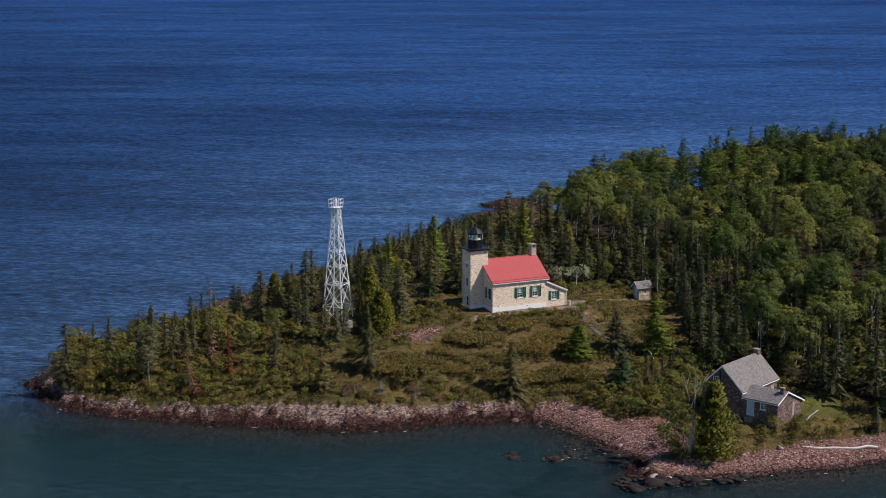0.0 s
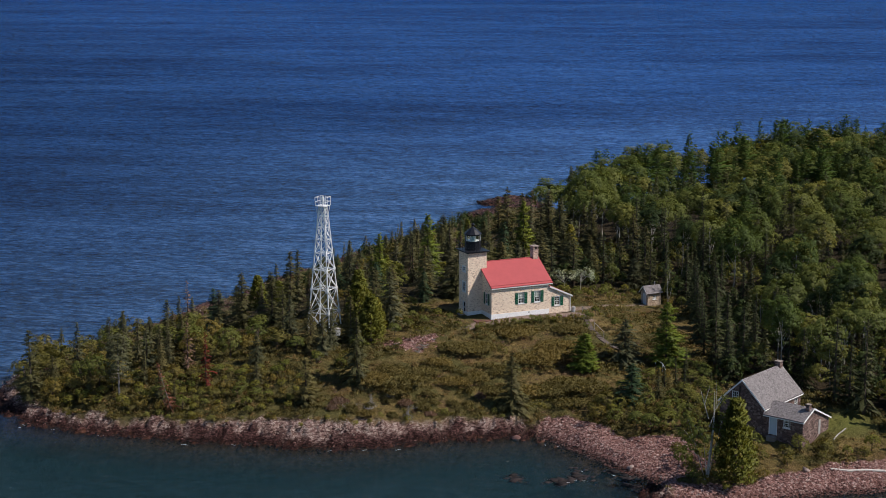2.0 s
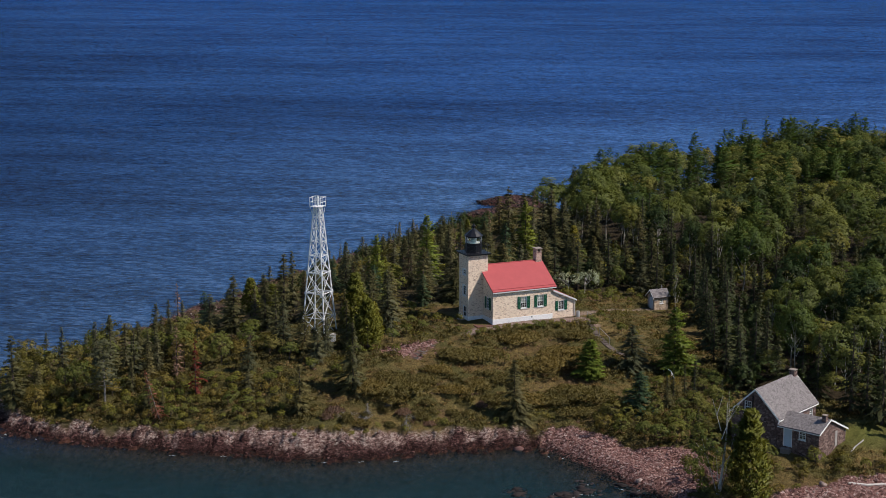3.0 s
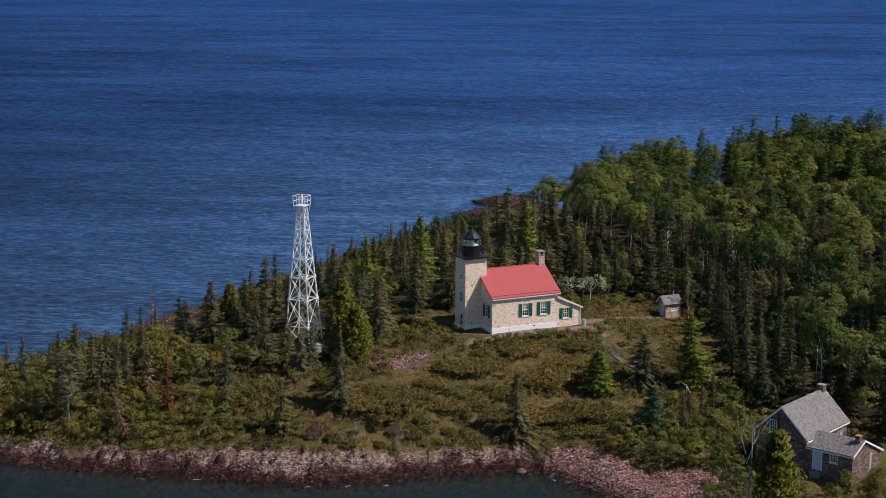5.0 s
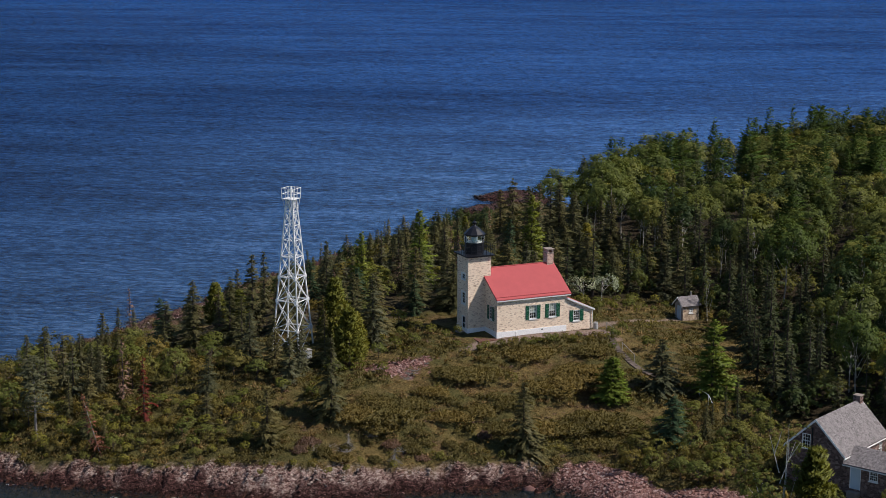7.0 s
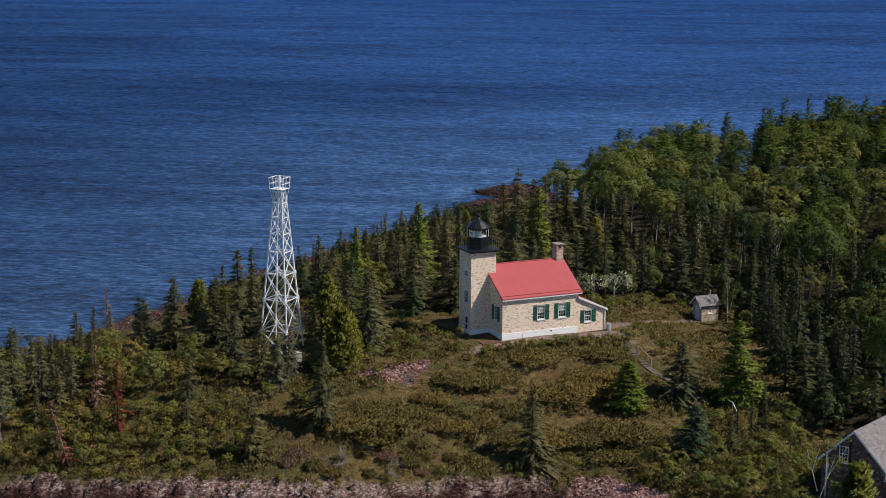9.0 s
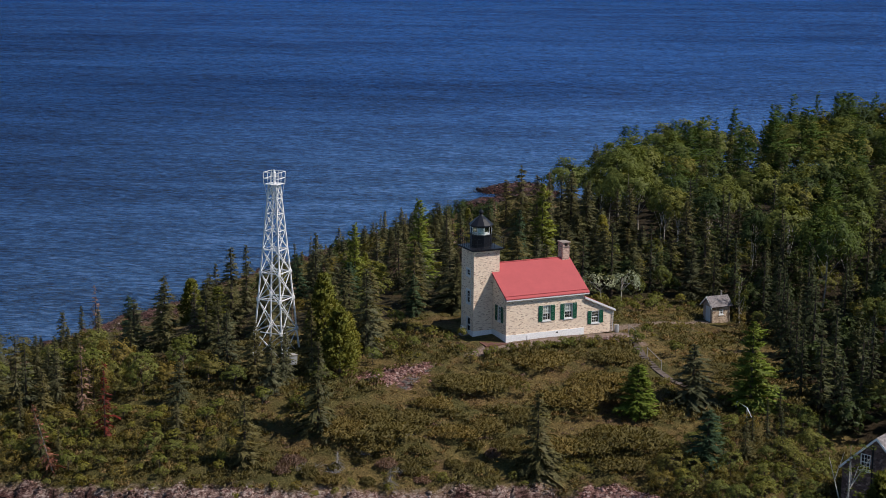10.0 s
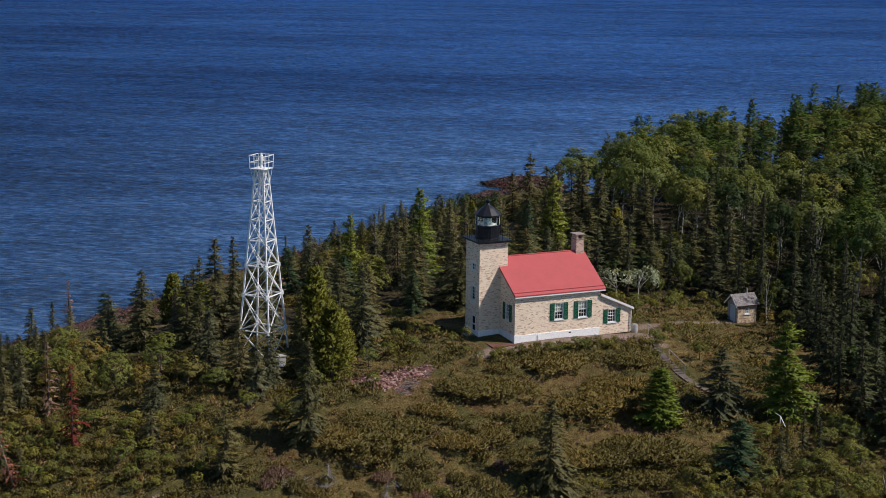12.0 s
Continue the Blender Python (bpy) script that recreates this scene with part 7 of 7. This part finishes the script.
def block_form(seed):
    """A squared slab broken along its joints."""
    g = np.random.default_rng(seed)
    c = np.array([(x, y, z) for z in (-1, 1) for y in (-1, 1) for x in (-1, 1)], float)
    c = c * (1, g.uniform(0.5, 0.9), g.uniform(0.3, 0.6)) + g.normal(0, 0.16, c.shape)
    c[4:, :2] *= g.uniform(0.6, 0.95)
    c = c @ np.array(Matrix.Rotation(g.normal(0, 0.3), 3, "X") @ Matrix.Rotation(g.normal(0, 0.3), 3, "Y"))
    f = [(0, 2, 3), (0, 3, 1), (4, 5, 7), (4, 7, 6), (0, 1, 5), (0, 5, 4), (1, 3, 7), (1, 7, 5), (3, 2, 6), (3, 6, 7), (2, 0, 4), (2, 4, 6)]
    return c, np.array(f)


BLOCKS = [block_form(360 + i) for i in range(10)]


def build_shore_stones():
    g = np.random.default_rng(6)
    n = 56000
    x, y = np.r_[g.uniform(-66, 4, 50000), g.uniform(-62, 12, 4000), g.uniform(42, 80, 2000)], np.r_[g.uniform(-58, 24, 50000), g.uniform(24, 86, 4000), g.uniform(103, 136, 2000)]
    d = shore_distance(x, y)
    r = rock_share(x, y, d)
    keep = (r > 0.4) & (d > -0.9) & ((d < 8) | (y > 95)) & (g.random(n) < 0.85) & ~in_area(x, y, COBBLE_BEACH) & ~in_area(x, y, LOWER_BEACH)
    x, y, d = x[keep], y[keep], d[keep]
    z = surface_height(x, y)
    size = 0.05 + 0.11 * g.random(len(x)) ** 2
    pale = ripple_field(x, y, 6.0, 41) + 0.18 * g.normal(0, 1, len(x))
    far_out = y > 95
    size = np.where(far_out, 0.12 + 0.35 * g.random(len(x)) ** 2, size)
    slot = np.where((z < 0.35) | far_out & (g.random(len(x)) < 0.85), 2, np.where(~far_out & (pale > 0.2 - 0.45 * (x > -36)) & (d > 1.7), 1, 0))
    turn = 0.5 + 0.5 * g.normal(0, 1, len(x))
    places = zip(x, y, z - 0.25 * size, size, g.uniform(0.5, 1.0, len(x)), turn, g.integers(0, 10, len(x)), slot)
    scatter_mesh("shore_rocks", BLOCKS, places, [SHORE_ROCK, PALE_ROCK, WET_ROCK], "broken purple-brown rock along the waterline", "rocks")


def build_cobbles():
    g = np.random.default_rng(7)
    n = 30000
    x, y = g.uniform(-8, 30, n), g.uniform(-61, -23, n)
    d = shore_distance(x, y)
    keep = (in_area(x, y, COBBLE_BEACH) | in_area(x, y, LOWER_BEACH)) & (d > -1.2)
    x, y = np.r_[x[keep], g.normal(-13.2, 1.8, 300)], np.r_[y[keep], g.normal(-2.8, 0.9, 300)]
    z = surface_height(x, y)
    size = 0.05 + 0.15 * g.random(len(x)) ** 2.5
    slot = np.where(z < 0.25, 1, np.where(g.random(len(x)) < 0.04, 2, 0))
    places = zip(x, y, z + size * 0.15, size, g.uniform(0.5, 0.9, len(x)), g.uniform(0, math.tau, len(x)), g.integers(0, 8, len(x)), slot)
    scatter_mesh("beach_cobbles", PEBBLES, places, [COBBLE, WET_ROCK, PALE_ROCK], "beach of pink and red cobbles", "cobbles")


def build_border_stones():
    """Loose grey stones piled along the edge of the footway."""
    g = np.random.default_rng(12)
    n = 130
    x = g.uniform(9.6, 13.2, n)
    y = -1.75 - 0.12 * (x - 9.6) + g.normal(0, 0.22, n)
    size = g.uniform(0.07, 0.2, n)
    places = zip(x, y, surface_height(x, y) + 0.12, size, g.uniform(0.6, 1.0, n), g.uniform(0, math.tau, n), g.integers(0, 10, n), g.integers(0, 2, n))
    scatter_mesh("border_stones", BLOCKS, places, [PALE_ROCK, SHORE_ROCK], "loose grey stones along the footway", "stones")


build_shore_stones()
build_cobbles()
build_border_stones()


def build_cove_ledges():
    g = np.random.default_rng(8)
    cove = [(-18.5, -36.5), (-10.0, -37.2), (-5.0, -37.6), (-2.5, -43.0), (-1.0, -47.0), (-5.0, -48.5), (-8.0, -43.0), (-14.0, -41.5)]
    spit = [(-10.0, -52.6), (-6.0, -51.0), (1.0, -53.6), (6.0, -56.6), (5.0, -58.6), (-4.0, -56.8), (-9.5, -56.0)]
    x, y = g.uniform(-19, 7, 2600), g.uniform(-59, -36, 2600)
    u = ripple_field(x, y, 5.0, 51)
    keep = (in_area(x, y, cove) & (u > 0.2)) | (in_area(x, y, spit) & (u > -0.15))
    x, y, u = x[keep], y[keep], u[keep]
    size = g.uniform(0.2, 0.7, len(x)) * np.clip(0.6 + u, 0.4, 1.3)
    z = g.uniform(-0.1, -0.01, len(x)) + np.where(in_area(x, y, spit), 0.1 + 0.2 * np.clip(u, 0, 1), 0)
    slot = np.where((z > 0.25) & (g.random(len(x)) < 0.35), 1, 0)
    places = zip(x, y, z, size, g.uniform(0.14, 0.3, len(x)), 0.5 + 0.25 * g.normal(0, 1, len(x)), g.integers(0, 10, len(x)), slot)
    scatter_mesh("cove_ledges", BLOCKS, places, [WET_ROCK, PALE_ROCK], "low wet black ledges awash in the cove", "rocks")


build_cove_ledges()


def boulder(x, y, size, form, material, label, squash=0.7, sink=0.25, name="boulder", turn=0.0):
    v, t = BLOCKS[form]
    ob = new(name, mesh_of(name, v * size * np.array([1, 1, squash]), t, [material]))
    ob.matrix_world = pose(x, y, max(ground_at(x, y), -0.2) + size * squash * (0.5 - sink), 0, 0, turn)
    return tagged(ob, label, "rock")


boulder(14.0, -53.3, 0.42, 1, PALE_ROCK, "large pale boulder standing on the beach", 1.3, 0.1)
boulder(-2.0, -41.4, 0.5, 2, PALE_ROCK, "pale boulder at the water's edge", 0.7)
boulder(-4.0, -53.1, 0.85, 4, PALE_ROCK, "broad pale lichen-covered rock at the water's edge", 0.45, 0.3, turn=30)
boulder(-2.5, -53.8, 0.6, 7, PALE_ROCK, "pale rock at the water's edge", 0.5, 0.3, turn=75)
boulder(-8.4, -24.6, 0.7, 3, SHORE_ROCK, "reddish boulder off the ledge", 0.6)
for x, y, s, f in [(-5.2, -54.2, 1.5, 0), (-7.0, -55.0, 1.2, 4), (-3.2, -53.4, 1.1, 5), (-8.6, -54.0, 0.9, 6), (-1.0, -53.8, 0.8, 7), (1.5, -56.4, 0.9, 2), (3.6, -57.4, 1.0, 1), (6.4, -56.8, 0.8, 3)]:
    boulder(x, y, s, f, WET_ROCK, "low dark wet rock in the shallows", 0.3, 0.35, "wet_rock", s * 90)


def log(pts, r, material, label, name="driftwood_log"):
    ob = thing(name, (pts[0][0], pts[0][1], 0), label, "log")
    bm = bmesh.new()
    p = [Vector((x - pts[0][0], y - pts[0][1], ground_at(x, y) + r * 0.8 + dz)) for x, y, dz in pts]
    for i, (a, b) in enumerate(zip(p, p[1:])):
        bar(bm, a, b, r * (1 + 0.1 * i), r * (1 + 0.1 * (i + 1)), 8)
    part("log_stem", bm, material, ob)
    return ob


log([(16.6, -54.3, 0.0), (18.4, -55.15, 0.06), (20.4, -55.75, 0.02), (22.6, -56.75, 0.0), (24.4, -56.95, 0.12), (25.6, -57.5, 0.1)], 0.12, DRIFT, "long bleached driftwood log on the beach")
log([(20.6, -49.4, 0.05), (21.8, -48.5, 0.12), (23.4, -47.9, 0.16)], 0.075, GREY_WOOD, "grey fallen log by the lawn")


def dead_branches(x, y, size, seed, label):
    g = random.Random(seed)
    ob = thing("dead_branches", (x, y, ground_at(x, y)), label, "branches")
    bm = bmesh.new()
    for _ in range(22):
        a, e = g.choice((0.4, 2.6, 4.4)) + g.gauss(0, 0.5), g.uniform(0.02, 0.5)
        length = size * g.uniform(0.5, 1.2)
        tip = Vector((math.cos(a) * math.cos(e), math.sin(a) * math.cos(e), math.sin(e))) * length
        start = Vector((g.uniform(-0.2, 0.2), g.uniform(-0.2, 0.2), 0.05))
        bar(bm, start, start + tip, 0.022, 0.008, 4)
        mid = start + tip * 0.6
        bar(bm, mid, mid + Vector((g.uniform(-0.4, 0.4), g.uniform(-0.4, 0.4), g.uniform(0, 0.4))) * size * 0.6, 0.02, 0.008, 4)
    part("branch_tangle", bm, DEAD_WOOD, ob)


for i, (x, y, s) in enumerate([(-12.6, -4.9, 0.9), (-11.9, -4.2, 0.7), (-13.4, -5.6, 0.6), (-15.4, -3.0, 0.6), (-10.2, -3.4, 0.5), (-18.6, -16.8, 1.4), (-20.6, -13.6, 0.9), (-16.4, -12.6, 0.7), (-26.0, -13.8, 1.5), (-24.0, -15.0, 1.2)]):
    dead_branches(x, y, s, i, "bleached grey dead branches lying on the heath")


def dead_bush(x, y, h, seed):
    """A dead little spruce: a short stem hung with bare drooping branches."""
    g = random.Random(seed)
    ob = thing("dead_shrub", (x, y, ground_at(x, y)), "bare grey dead shrub with drooping branches on the bank", "shrub")
    part("stem", bar_mesh((0, 0, -0.1), (0.05, 0.02, h), 0.05, 0.012, 5), DEAD_WOOD, ob)
    bm = bmesh.new()
    for k in range(70):
        f = g.uniform(0.2, 0.98)
        a, reach = g.uniform(0, math.tau), h * 0.75 * (1.05 - f) * g.uniform(0.6, 1.1)
        p = Vector((0, 0, h * f))
        q = p + Vector((math.cos(a) * reach, math.sin(a) * reach, -0.55 * reach))
        bar(bm, p, q, 0.022, 0.008, 3)
    part("branches", bm, DEAD_WOOD, ob)


dead_bush(-20.2, -18.3, 1.9, 3)
dead_bush(-23.6, -14.4, 1.5, 5)


def build_foam():
    """Thin broken foam where the swell meets the ledges."""
    g = np.random.default_rng(9)
    line = np.array(SHORE_FRONT[:27], float)
    verts, tris = [], []
    cove = [(-9.6, -41.6), (-10.6, -42.0), (-7.2, -39.2), (-12.0, -40.4), (-4.6, -42.0), (-8.6, -42.3)]
    for j in range(30):
        k = int(g.integers(0, len(line) - 1))
        p = line[k] + (line[k + 1] - line[k]) * g.random() + g.normal(0, 0.35, 2) + np.array([-0.3, -0.9])
        if j < len(cove):
            p = np.array(cove[j])
        way = (line[k + 1] - line[k]) / np.linalg.norm(line[k + 1] - line[k])
        nrm = np.array([-way[1], way[0]])
        length, wide = g.uniform(0.3, 1.0), g.uniform(0.02, 0.05)
        base = len(verts)
        steps = 7
        for i in range(steps):
            f = i / (steps - 1) - 0.5
            c = p + way * f * length + nrm * g.normal(0, 0.06)
            w = wide * (1 - abs(f) * 1.7) * g.uniform(0.5, 1.3) + 0.01
            verts += [(*(c + nrm * w), 0.035), (*(c - nrm * w), 0.03)]
        for i in range(steps - 1):
            a = base + 2 * i
            tris += [(a, a + 1, a + 3), (a, a + 3, a + 2)]
    tagged(new("foam", mesh_of("foam", np.array(verts), np.array(tris), [FOAM])), "broken white foam along the ledges", "foam", kind="stuff")


build_foam()
